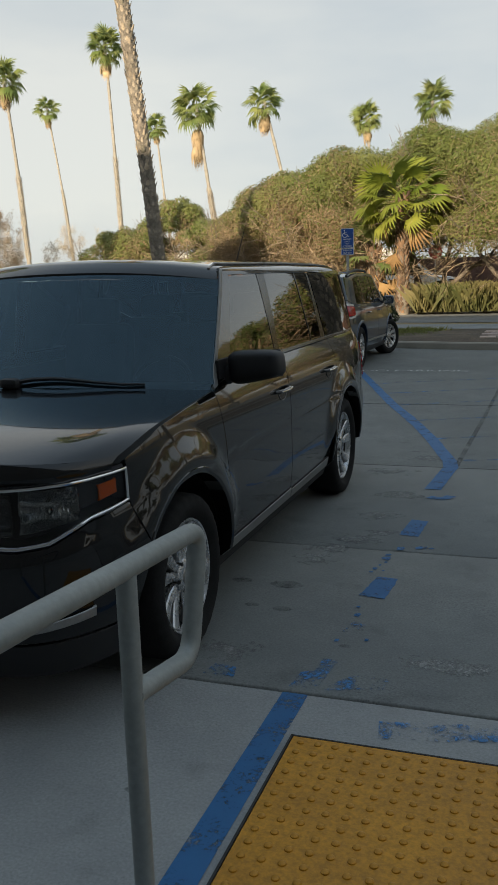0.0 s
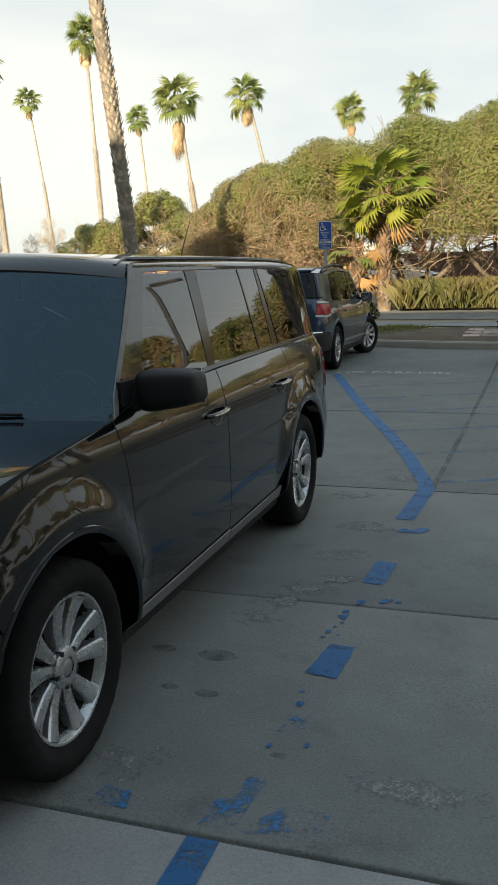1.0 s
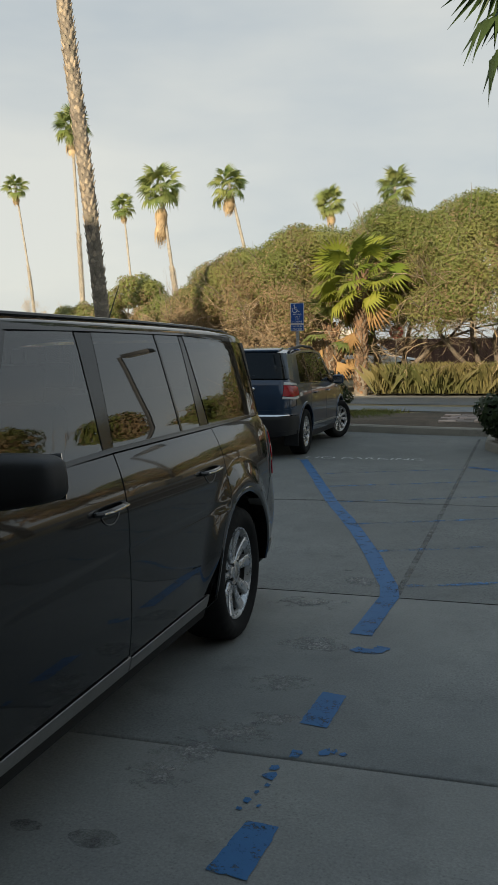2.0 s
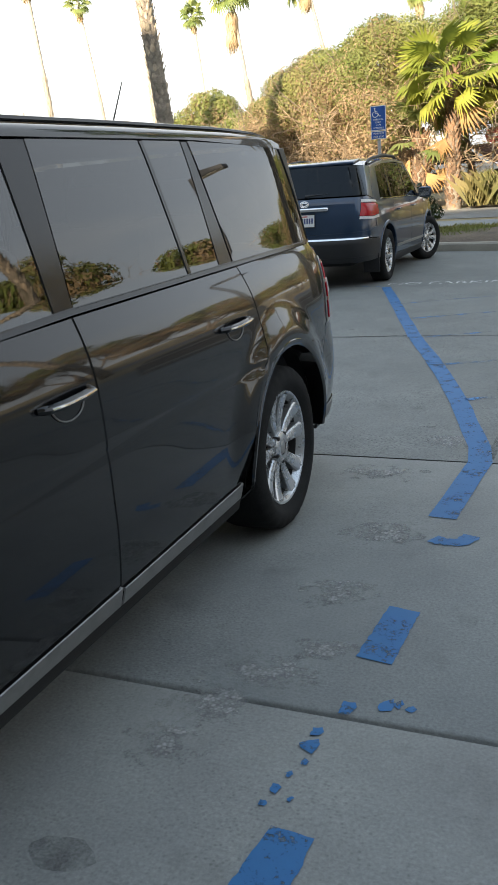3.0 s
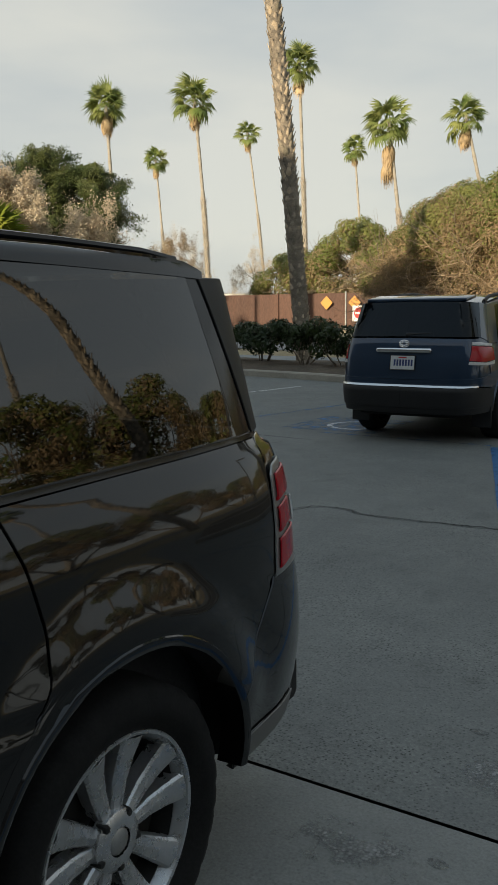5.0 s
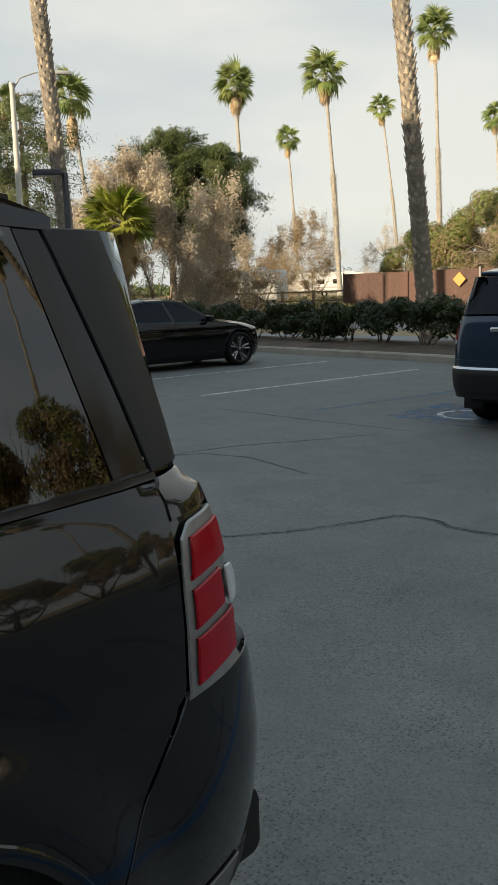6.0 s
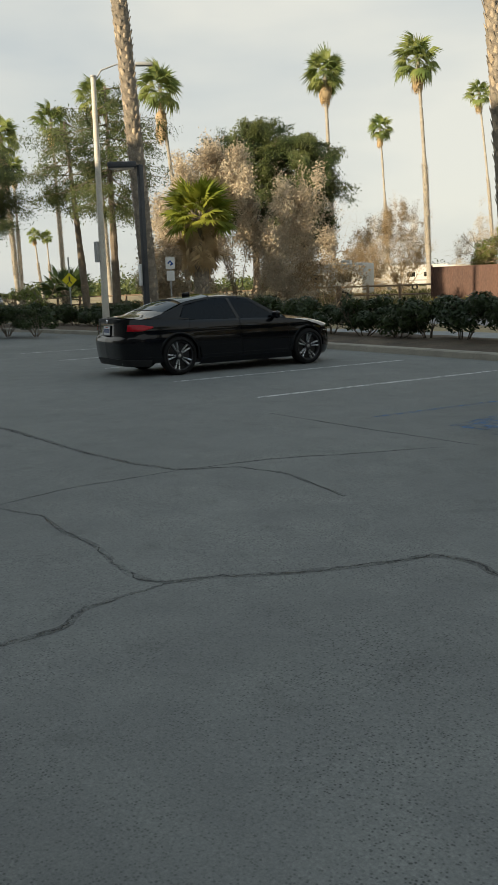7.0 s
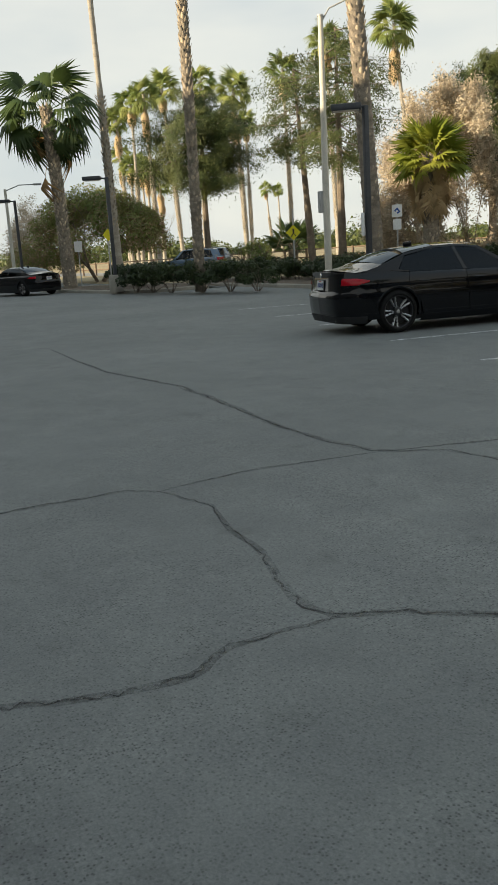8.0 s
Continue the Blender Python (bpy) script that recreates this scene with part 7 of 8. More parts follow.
for n, (x, y, h, w, dry) in enumerate(((-18.7, 47.0, 5.5, 5.0, 0.9), (-21.8, 50.0, 7.2, 5.4, 0.5), (-25.0, 51.0, 5.8, 5.2, 0.6), (-28.6, 53.5, 5.6, 4.8, 0.35), (-14.4, 48.0, 6.2, 6.4, 0.8))):
    shrub_tree((x, y, GZ(y) - 0.05), h - GZ(y), w, 80 + n, M_LEAF_SHRUB, "drying brown and green tree behind the fence", 26, 1250, 0.14, 0.12, dry_share=dry * 0.9, twigs=30)


def conifer(base, height, width, seed, label, bare=0.35, trunk_lean=(0, 0), tiers=70, rise=0.35, dense=90):
    """An irregular cypress: limbs in tiers with flat sprays of foliage and gaps between them."""
    root = thing("conifer", pose(*base), label, "tree", "conifers")
    rng = np.random.default_rng(seed)
    path = [(0, 0, 0), (trunk_lean[0] * 0.5, trunk_lean[1] * 0.5, height * 0.5), (trunk_lean[0], trunk_lean[1], height * 0.95)]
    part("trunk", trunk_geo(rng, path, [0.24, 0.19, 0.13, 0.05], 9, 0.05), M_LIMB, root, "brown trunk")
    segs, P, D = [], [], []
    for k in range(tiers):
        f = bare + (1 - bare) * (k + rng.random()) / tiers
        a = k * 2.4 + rng.normal() * 0.3
        reach = width * 0.5 * (0.35 + 0.9 * math.sin(math.pi * min(1, 0.12 + (f - bare) / (1 - bare) * 0.85))) * rng.uniform(0.5, 1.15)
        p = along(catmull(path, 6), [f])[0]
        q = p + np.array((math.cos(a) * reach, math.sin(a) * reach, reach * rng.uniform(rise - 0.5, rise)))
        segs.append((p, q, 0.05, 0.012))
        for j in range(4):
            g = rng.uniform(0.3, 0.95)
            b = p + (q - p) * g
            e = b + (q - p) * rng.uniform(0.2, 0.45) + rng.normal(size=3) * 0.28 * reach * np.array((1, 1, 0.5))
            segs.append((b, e, 0.022, 0.006))
            n = int(1.6 * dense * (0.5 + np.linalg.norm(e - b)))
            t = rng.uniform(0.1, 1.1, n)[:, None]
            hang = np.abs(rng.normal(size=n)) * 0.34
            spread = rng.normal(size=(n, 3)) * np.array((0.24, 0.24, 0.10)) * (width / 5.5)
            spread[:, 2] -= hang * (width / 5.5)
            P.append(b + (e - b) * t + spread)
            D.append(np.tile(np.array((math.cos(a), math.sin(a), 0.25)), (n, 1)))
    v, f = limb_mesh(segs, 3)
    quick_mesh("branchwork", v, f, M_LIMB, root, "spreading limbs", True)
    P, D = np.concatenate(P), np.concatenate(D)
    v, f = leaves(rng, P, 0.14, 0.2, 0.34, D)
    quick_mesh("crown", v, f, M_LEAF_CONIFER, root, "ragged hanging green sprays with gaps", kind="stuff")
    return root


conifer((-39.1, 30.3, GZ(30)), 12.6, 5.6, 21, "tall open cypress with a bare lower trunk", 0.50, (0, 0), 30, 0.05, 75)
conifer((-43.6, 31.2, GZ(31)), 11.6, 4.6, 22, "leaning cypress with ragged foliage", 0.56, (-0.6, -0.4), 20, 0.0, 60)
conifer((-54.4, 29.5, GZ(29)), 12.0, 5.8, 23, "dense dark cypress beside the palms", 0.54, (0, 0), 60, 0.15, 150)
conifer((-37.2, 39.0, GZ(39)), 10.9, 4.0, 24, "broad bright green cypress behind the dry bush", 0.40, (0, 0), 80, 0.45, 140)
conifer((-33.9, 39.6, GZ(39)), 9.8, 3.6, 25, "broad green cypress behind the dry bush", 0.40, (0, 0), 80, 0.45, 140)
shrub_tree((-57.0, 22.5, GZ(22)), 6.4, 9.0, 31, M_LEAF_SHRUB, "wide olive green tree with drying patches", 30, 700, 0.16, 0.15, dry_share=0.45, twigs=30)


def dry_bush(base, height, width, seed, label, leafy=1.0, mat=None):
    """A leafless or nearly leafless bush: many thin forking stems with a haze of pale leaves."""
    root = thing("dry_bush", pose(*base), label, "bush", "dry bushes")
    rng = np.random.default_rng(seed)
    segs = []
    for k in range(13):
        a = 2 * math.pi * (k + rng.random()) / 13
        limbs(rng, (0.3 * math.cos(a), 0.3 * math.sin(a), 0), (math.cos(a), math.sin(a), rng.uniform(0.1, 1.3)), height * 0.36, 0.055, 4, 0.55, 0.10, segs, (2, 3), 0.24)
    v, f = limb_mesh(segs, 3)
    v[:, :2] *= min(1.0, width / max(1e-3, (v[:, 0].max() - v[:, 0].min())))
    v[:, 2] *= height / max(0.1, v[:, 2].max())
    quick_mesh("branchwork", v, f, M_TWIG, root, "bare forking stems", True)
    tips = v[rng.integers(len(v) // 3, len(v), int(20000 * leafy))] + rng.normal(size=(int(20000 * leafy), 3)) * 0.16
    v, f = leaves(rng, tips, 0.105, 0.3, 0.55)
    quick_mesh("crown", v, f, mat or M_LEAF_BEIGE, root, "haze of pale dry leaves", kind="stuff")
    return root


dry_bush((-30.4, 31.6, GZ(31) - 0.05), 8.4, 8.4, 41, "large pale beige dry bush with bare grey branches", 3.4)
dry_bush((-29.0, 34.6, GZ(34) - 0.05), 7.0, 7.0, 42, "dry bush with bent bare branches", 1.6)
dry_bush((-33.6, 30.6, GZ(30) - 0.05), 6.4, 6.0, 43, "pale dry bush behind the fan palm", 1.8)
dry_bush((-26.6, 33.5, GZ(33) - 0.05), 3.0, 4.5, 46, "low tangle of bare dry branches", 0.15, M_LEAF_BROWN)
dry_bush((-45.0, 63.0, GZ(60)), 7.8, 6.5, 44, "bare winter tree hazy in the distance", 0.8, M_LEAF_BROWN)
dry_bush((-44.3, 57.0, GZ(57)), 6.0, 5.5, 45, "bare brown winter tree in the distance", 0.8, M_LEAF_BROWN)
dry_bush((-49.7, 69.2, GZ(60)), 9.0, 8.5, 47, "bare winter tree hazy in the distance", 0.6, M_LEAF_BEIGE)
dry_bush((-48.7, 82.0, GZ(60)), 9.0, 7.5, 48, "bare winter tree hazy in the distance", 0.5, M_LEAF_BEIGE)
dry_bush((-62.9, 20.3, GZ(20)), 6.2, 6.0, 49, "bare pale tree beside the dark green tree", 0.8, M_LEAF_BEIGE)
dry_bush((-7.0, 29.3, GZ(29)), 2.8, 5.0, 53, "bare grey twigs hanging under the shrub trees", 0.1, M_LEAF_BROWN)


def hedge_bush(x, y, z, w, h, seed, label="low dark green hedge shrub with bare stems", size=0.10):
    root = thing("hedge_bush", pose(x, y, z), label, "hedge", "hedge shrubs")
    rng = np.random.default_rng(seed)
    segs = []
    for k in range(6):
        a = 2 * math.pi * (k + rng.random()) / 6
        limbs(rng, (0.06 * math.cos(a), 0.06 * math.sin(a), -0.05), (0.6 * math.cos(a), 0.6 * math.sin(a), 1), h * 0.42, 0.022, 2, 0.5, 0.2, segs)
    v, f = limb_mesh(segs, 4)
    quick_mesh("branchwork", v, f, M_LIMB, root, "thin bare stems")
    cl = []
    for k in range(17):
        a = rng.random() * 2 * math.pi
        q = rng.random() ** 0.5
        cl.append(((q * math.cos(a) * w * 0.5, q * math.sin(a) * w * 0.38, h * rng.uniform(0.36, 0.84)), rng.uniform(0.20, 0.34)))
    p, d = clump_cloud(rng, cl, 2000, 0.8)
    v, f = leaves(rng, p, size, 0.3, 0.55, d)
    quick_mesh("foliage", v, f, M_LEAF_HEDGE, root, "small dark green leaves", kind="stuff")
    return root


hr = random.Random(8)
for n in range(26):
    t = 0.235 + 0.70 * n / 25
    x, y = along(KERB, [t])[0]
    if -26.3 < x < -24.6 or -21.6 < x < -20.6:
        continue
    hedge_bush(x + hr.uniform(-0.2, 0.2), y + 1.75 + hr.uniform(-0.15, 0.15), 0.16, hr.uniform(1.3, 1.7), hr.uniform(0.80, 1.15), 100 + n)
for n, (x, y) in enumerate(((-22.4, 19.9), (-31.9, 17.4), (-33.3, 17.2), (-34.8, 17.0), (-29.0, 18.6), (-27.6, 19.0), (-30.2, 18.0), (-38.6, 18.6), (-40.5, 18.3))):
    hedge_bush(x, y, 0.1, 1.7, 1.15 if n else 0.9, 140 + n)
for n, (x, y) in enumerate(((-4.9, 18.6), (-3.7, 18.0), (-5.8, 19.2))):
    hedge_bush(x, y, 0.14, 1.3, 0.9, 160 + n, "low dark shrub beside the parked blue car")
hedge_bush(1.40, 12.75, 0.12, 0.7, 0.75, 170, "dark spiky shrub in the corner planter", 0.13)
ball = shrub_tree((-36.3, 23.2, GZ(23)), 2.0, 2.4, 171, M_LEAF_SHRUB, "clipped round green shrub in the field", 16, 1500, 0.10, 0.1, "bush", "round shrubs")


def grass_patch(name, boxes, n, height, seed, label, mat=None):
    """Blades of grass as one mesh."""
    rng = np.random.default_rng(seed)
    V = []
    for x0, x1, y0, y1 in boxes:
        k = n // len(boxes)
        clump = np.stack([rng.uniform(x0, x1, k // 14 + 1), rng.uniform(y0, y1, k // 14 + 1)], -1)
        b = clump[rng.integers(len(clump), size=k)] + rng.normal(size=(k, 2)) * 0.14
        z = np.array([GZ(q) for q in b[:, 1]]) + 0.05
        a = rng.uniform(0, 2 * math.pi, k)
        h = height * rng.uniform(0.4, 1.1, k)
        lean = rng.normal(size=(k, 2)) * 0.35 * h[:, None]
        w = 0.012 + 0.012 * rng.random(k)
        p0 = np.c_[b[:, 0] - w * np.cos(a), b[:, 1] - w * np.sin(a), z]
        p1 = np.c_[b[:, 0] + w * np.cos(a), b[:, 1] + w * np.sin(a), z]
        m1 = np.c_[b + lean * 0.4, z + h * 0.65]
        p2 = np.c_[b + lean, z + h]
        V.append(np.stack([p0, p1, p2, m1], 1).reshape(-1, 3))
    V = np.concatenate(V)
    i = np.arange(len(V) // 4)[:, None] * 4
    ob = quick_mesh(name, V, i + np.array([[0, 1, 2, 3]]), mat or M_GRASS)
    tagged(ob, label, "grass", "", "stuff")


grass_patch("tall_grass", [(-3.2, 6.5, 28.3, 29.6)], 9000, 1.0, 1, "tall dry and green grass in front of the shrub trees")
grass_patch("ground_cover", [(-3.4, -1.2, 16.9, 19.4)], 6000, 0.22, 2, "low green ground cover in the soil bed", M_LEAF_SHRUB)
grass_patch("dry_grass", [(-60, -24, 36, 44), (-60, -26, 44, 60)], 9000, 0.35, 3, "short dry grass in the field")

def far_woods():
    """A low uneven line of trees along the horizon."""
    rng = np.random.default_rng(77)
    P, D = [], []
    for a in np.linspace(radians(95), radians(182), 420):
        a += rng.normal() * 0.004
        d = rng.uniform(190, 260)
        r = rng.uniform(1.4, 2.8) * (1.25 + 0.5 * math.sin(a * 23) + 0.4 * math.sin(a * 61))
        p, o = blob_points(rng, 150, (d * math.cos(a), d * math.sin(a), 0.6 + 0.55 * r), (2.2 * r, 2.2 * r, r * 0.85))
        P.append(p)
        D.append(o)
    v, f = leaves(rng, np.concatenate(P), 0.75, 0.3, 0.7, np.concatenate(D))
    ob = quick_mesh("far_woods", v, f, M_LEAF_CONIFER)
    tagged(ob, "low dark line of far trees along the horizon", "woods", "", "stuff")


far_woods()

# trees across the open side of the lot, seen mirrored in the car
for n, (x, y, h, w) in enumerate(((15.0, 31.0, 5.0, 6.0), (19.0, 27.5, 6.8, 6.5), (22.5, 23.5, 7.6, 6.5), (25.5, 19.0, 7.8, 6.5), (28.0, 13.5, 7.0, 6.5), (29.5, 7.0, 7.0, 7.0), (30.0, 0.0, 6.5, 7.0))):
    shrub_tree((x, y, GZ(y) - 0.05), h, w, 300 + n, M_LEAF_SHRUB, "drying brown and green tree across the lot", 20, 600, 0.20, 0.12, dry_share=0.9, twigs=16)
stubby_palm((11.4, 18.0, 0.0), (14.2, 16.0, 15.0), 0.17, 0.14, 5, 2.8, "leaning rough-barked palm mirrored in the car windows", 500)
far_palm = [o for o in scene.objects if o.name.startswith("palm_tree") and o.parent is None][3]
for x, y in ((33.0, 33.0), (38, 24.0)):
    copy_thing(far_palm, pose(x, y, 0, 0, 0, x * 9))

# ---- built things ----
def building():
    """An unseen building, added behind the start of the walk so its shade lies over the lot."""
    H = 15.15
    root = thing("building", pose(0, -7.2, 0), "unseen plain grey stucco building added to shade the parking lot", "building", "", "structure")
    part("wall", Geo().box(-75, -13.4, -16, 0, 0, H), M_STUCCO, root, smooth=False)
    part("roof", Geo().box(-75.4, -13.2, -16.4, 0.4, H, H + 0.35), M_STUCCO, root, "flat roof edge", smooth=False)
    # Lower part: lets the sun reach the shrub trees and tall grass.
    part("wall", Geo().box(-13.4, 60, -16, 0, 0, H - 4.0), M_STUCCO, root, smooth=False)
    part("roof", Geo().box(-13.2, 60.4, -16.4, 0.4, H - 4.0, H - 3.65), M_STUCCO, root, "flat roof edge", smooth=False)


building()

# tactile pad on the apron
pad = thing("tactile_paving", pose(0, 0, 0), "yellow plastic tactile pad with raised domes on the apron", "tactile paving", "", "structure")
part("pad", rounded_box(1.22, 0.92, 0.012, 0.004, 1, pose(1.225, -1.02, 0.004)), M_YELLOW, pad)
part("pad_edge", joined(Geo().box(0.605, 0.613, -1.49, -0.553, 0, 0.009), Geo().box(0.605, 1.85, -0.559, -0.551, 0, 0.009)), M_JOINT, pad, "dark sealant edge", smooth=False)
dome = None
for i in range(19):
    for j in range(14):
        m = pose(0.655 + 0.0625 * i, -0.60 - 0.0635 * j, 0.010)
        if dome is None:
            dome = part("dome", Geo().lathe([(0.0, 0.0135), (0.004, 0.0125), (0.0066, 0.009), (0.0070, 0.0002)], 10, pose(0, 0, 0, 0, -90, 0)), M_YELLOW, pad)
            dome.matrix_basis = m
        else:
            share("dome", dome, pad, m)

# handrail of the ramp
rail = thing("handrail", pose(0.57, 0, 0), "grey galvanised pipe handrail with a looped end", "handrail")


def bend(pts, r=0.09, n=6):
    out = [Vector(pts[0])]
    for a, b, c in zip(pts, pts[1:], pts[2:]):
        a, b, c = Vector(a), Vector(b), Vector(c)
        p, q = b + (a - b).normalized() * r, b + (c - b).normalized() * r
        for k in range(n + 1):
            t = k / n
            out.append((1 - t) ** 2 * p + 2 * t * (1 - t) * b + t * t * q)
    return out + [Vector(pts[-1])]


loop = bend([(0, -6.9, 1.40), (0, -1.66, 1.015), (0, -1.24, 0.985), (0, -1.33, 0.655), (0, -1.66, 0.71)], 0.07)
part("rail", Geo().tube([tuple(p) for p in loop], 0.0265, 16), M_GALV, rail, "bent top rail")
for y, z in ((-1.66, 1.0), (-3.4, 1.13), (-5.2, 1.26)):
    part("post", Geo().tube([(0, y, -0.02), (0, y, z)], 0.0245, 16), M_GALV, rail)
    part("base_flange", Geo().lathe([(0.0, 0.055), (0.008, 0.055), (0.012, 0.03)], 20, pose(0, y, 0.0, 0, -90, 0)), M_GALV, rail)

# accessible parking sign
sign = thing("parking_sign", pose(-3.14, 17.0, 0.12), "blue accessible parking sign on a grey steel post", "road sign")
part("post", Geo().box(-0.03, 0.03, -0.015, 0.015, 0, 2.02), M_STEEL_POLE, sign)
plate = part("sign_plate", rounded_box(0.305, 0.006, 0.455, 0.003, 1, pose(0, -0.03, 2.36)), M_SIGN_BLUE, sign, "blue plate with a white wheelchair symbol")
lower = part("fine_plate", rounded_box(0.305, 0.006, 0.150, 0.003, 1, pose(0, -0.03, 2.05)), M_SIGN_BLUE, sign, "small blue fine plate")


def strip(pts, w, y, closed=False):
    g = Geo()
    rows = []
    for i, (x, z) in enumerate(pts):
        a, b = pts[max(i - 1, 0)], pts[min(i + 1, len(pts) - 1)]
        d = Vector((b[0] - a[0], b[1] - a[1])).normalized()
        rows.append([(x - d.y * w / 2, y, z + d.x * w / 2), (x + d.y * w / 2, y, z - d.x * w / 2)])
    return g.grid(rows)


for cz, hh, p in ((2.36, 0.2275, plate), (2.05, 0.075, lower)):
    e = [(-0.145, cz - hh + 0.008), (-0.145, cz + hh - 0.008), (0.145, cz + hh - 0.008), (0.145, cz - hh + 0.008), (-0.145, cz - hh + 0.008)]
    part("border", joined(*[strip([e[i], e[i + 1]], 0.010, -0.035) for i in range(4)]), M_SIGN_WHITE, p, "white border", smooth=False)
sym = joined(strip([(0.0 - 0.055 + 0.055 * math.cos(a), 2.435 + 0.055 * math.sin(a)) for a in np.linspace(2.2, 6.6, 16)], 0.014, -0.036),
             strip([(-0.062, 2.515), (-0.055, 2.455), (-0.005, 2.45), (0.025, 2.395), (0.05, 2.40)], 0.016, -0.036),
             strip([(-0.058, 2.487), (-0.012, 2.487)], 0.012, -0.036),
             strip([(-0.065 + 0.008 * math.cos(a), 2.538 + 0.008 * math.sin(a)) for a in np.linspace(0, 6.3, 9)], 0.018, -0.036))
part("wheelchair_symbol", sym, M_SIGN_WHITE, plate, "white wheelchair symbol", smooth=False)
for words, z, p, sz in (("PARKING", 2.335, plate, 0.046), ("ONLY", 2.285, plate, 0.046), ("VAN", 2.235, plate, 0.046), ("ACCESSIBLE", 2.180, plate, 0.042), ("MINIMUM", 2.078, lower, 0.048), ("FINE $250", 2.020, lower, 0.048)):
    text_mesh("lettering", words, sz, M_SIGN_WHITE, p, pose(0, -0.0365, z, 90, 0, 0))


def shoebox_lamp(x, y, z0, h, arm_way, arm, label, head=(0.75, 0.42, 0.16), base=True):
    """A square-poled car park lamp with a flat box head."""
    root = thing("lamp_post", pose(x, y, z0), label, "lamp post", "car park lamps")
    part("pole", rounded_box(0.14, 0.14, h, 0.02, 2, pose(0, 0, h / 2)), M_DARK_POLE, root)
    d = Vector((*arm_way, 0)).normalized()
    part("arm", Geo().tube([(0, 0, h - 0.06), tuple(d * arm + Vector((0, 0, h - 0.02)))], 0.035, 10), M_DARK_POLE, root)
    c = d * (arm + head[0] / 2) + Vector((0, 0, h - 0.01))
    ang = math.degrees(math.atan2(d.y, d.x))
    hd = part("lamp_head", rounded_box(*head, 0.03, 2, pose(*c, 0, 0, ang)), M_DARK_POLE, root, "dark flat lamp head")
    part("lamp_glass", rounded_box(head[0] - 0.12, head[1] - 0.10, 0.02, 0.005, 1, pose(c.x, c.y, c.z - head[2] / 2 - 0.006, 0, 0, ang)), M_WHITE_LENS, hd, "frosted lamp glass")
    if base:
        part("base", Geo().lathe([(0.0, 0.30), (0.68, 0.29), (0.72, 0.26), (0.72, 0.02)], 20, pose(0, 0, 0, 0, -90, 0)), M_KERB, root, "round concrete base")
    return root


lp = shoebox_lamp(-20.28, 18.75, 0.0, 5.15, (-0.60, -0.80), 0.10, "dark square lamp post with a box head in the planting bed", (0.82, 0.42, 0.17))
part("notice_box", rounded_box(0.26, 0.08, 0.62, 0.01, 1, pose(-0.06, -0.12, 2.02, 0, 0, -48)), M_SIGN_WHITE, lp, "pale notice plate on the pole")
shoebox_lamp(-35.9, 16.5, 0.1, 4.75, (-0.5, -0.85), 0.25, "dark lamp post with a box head standing in the hedge", (0.75, 0.4, 0.16))
shoebox_lamp(-48.6, 15.45, 0.0, 4.9, (-0.4, -0.9), 0.25, "distant dark lamp post at the end of the lot", (0.75, 0.4, 0.16), False)
shoebox_lamp(9.6, 24.0, 0.0, 6.0, (-1, 0), 0.2, "dark lamp post with a box head mirrored in the car windows", (1.1, 0.5, 0.26))

st = thing("street_light", pose(-26.84, 21.55, GZ(21.5)), "tall pale concrete street light with a curved arm", "street lamp", "street lamps")
part("pole", Geo().tube([(0, 0, 0), (0, 0.03, 4.5), (0.02, 0.06, 9.15)], [0.14, 0.115, 0.09], 14), M_WHITE_POLE, st)
armp = [(0.02, 0.06, 8.9), (0.2, 0.3, 9.35), (0.5, 0.75, 9.55), (0.9, 1.3, 9.58)]
part("arm", Geo().tube(armp, 0.03, 8), M_STEEL_POLE, st, "thin curved steel arm")
part("lamp_head", rounded_box(0.62, 0.22, 0.14, 0.05, 2, pose(1.08, 1.56, 9.56, 0, 0, 55)), M_STEEL_POLE, st, "grey cobra lamp head")
part("control_box", rounded_box(0.20, 0.16, 0.75, 0.02, 1, pose(-0.1, -0.14, 3.0)), M_STEEL_POLE, st, "grey control box")
part("pole_cap", Geo().lathe([(0.0, 0.12), (0.06, 0.11), (0.08, 0.02)], 14, pose(0.02, 0.06, 9.12, 0, -90, 0)), M_STEEL_POLE, st)
st2 = thing("street_light", pose(-53.6, 16.1, 0), "distant pale street light with a long arm", "street lamp", "street lamps")
part("pole", Geo().tube([(0, 0, 0), (0, 0, 5.9)], [0.12, 0.08], 10), M_WHITE_POLE, st2)
part("arm", Geo().tube([(0, 0, 5.8), (0.3, 0.8, 6.1), (0.6, 1.6, 6.1)], 0.03, 8), M_STEEL_POLE, st2)
part("lamp_head", rounded_box(0.5, 0.2, 0.12, 0.04, 2, pose(0.65, 1.8, 6.1, 0, 0, 70)), M_STEEL_POLE, st2)


def post_sign(x, y, z, h, yaw, plates, label):
    root = thing("road_sign", pose(x, y, z, 0, 0, yaw), label, "road sign", "road signs")
    part("post", Geo().box(-0.03, 0.03, -0.02, 0.02, 0, h), M_STEEL_POLE, root)
    for w, hh, cz, mt, turn in plates:
        part("sign_plate", rounded_box(w, 0.008, hh, 0.003, 1, pose(0, -0.03, cz, 0, turn, 0)), mt, root)
    return root


def face_to(x, y):
    return math.degrees(math.atan2(y - 2.0, x - 1.0)) - 90


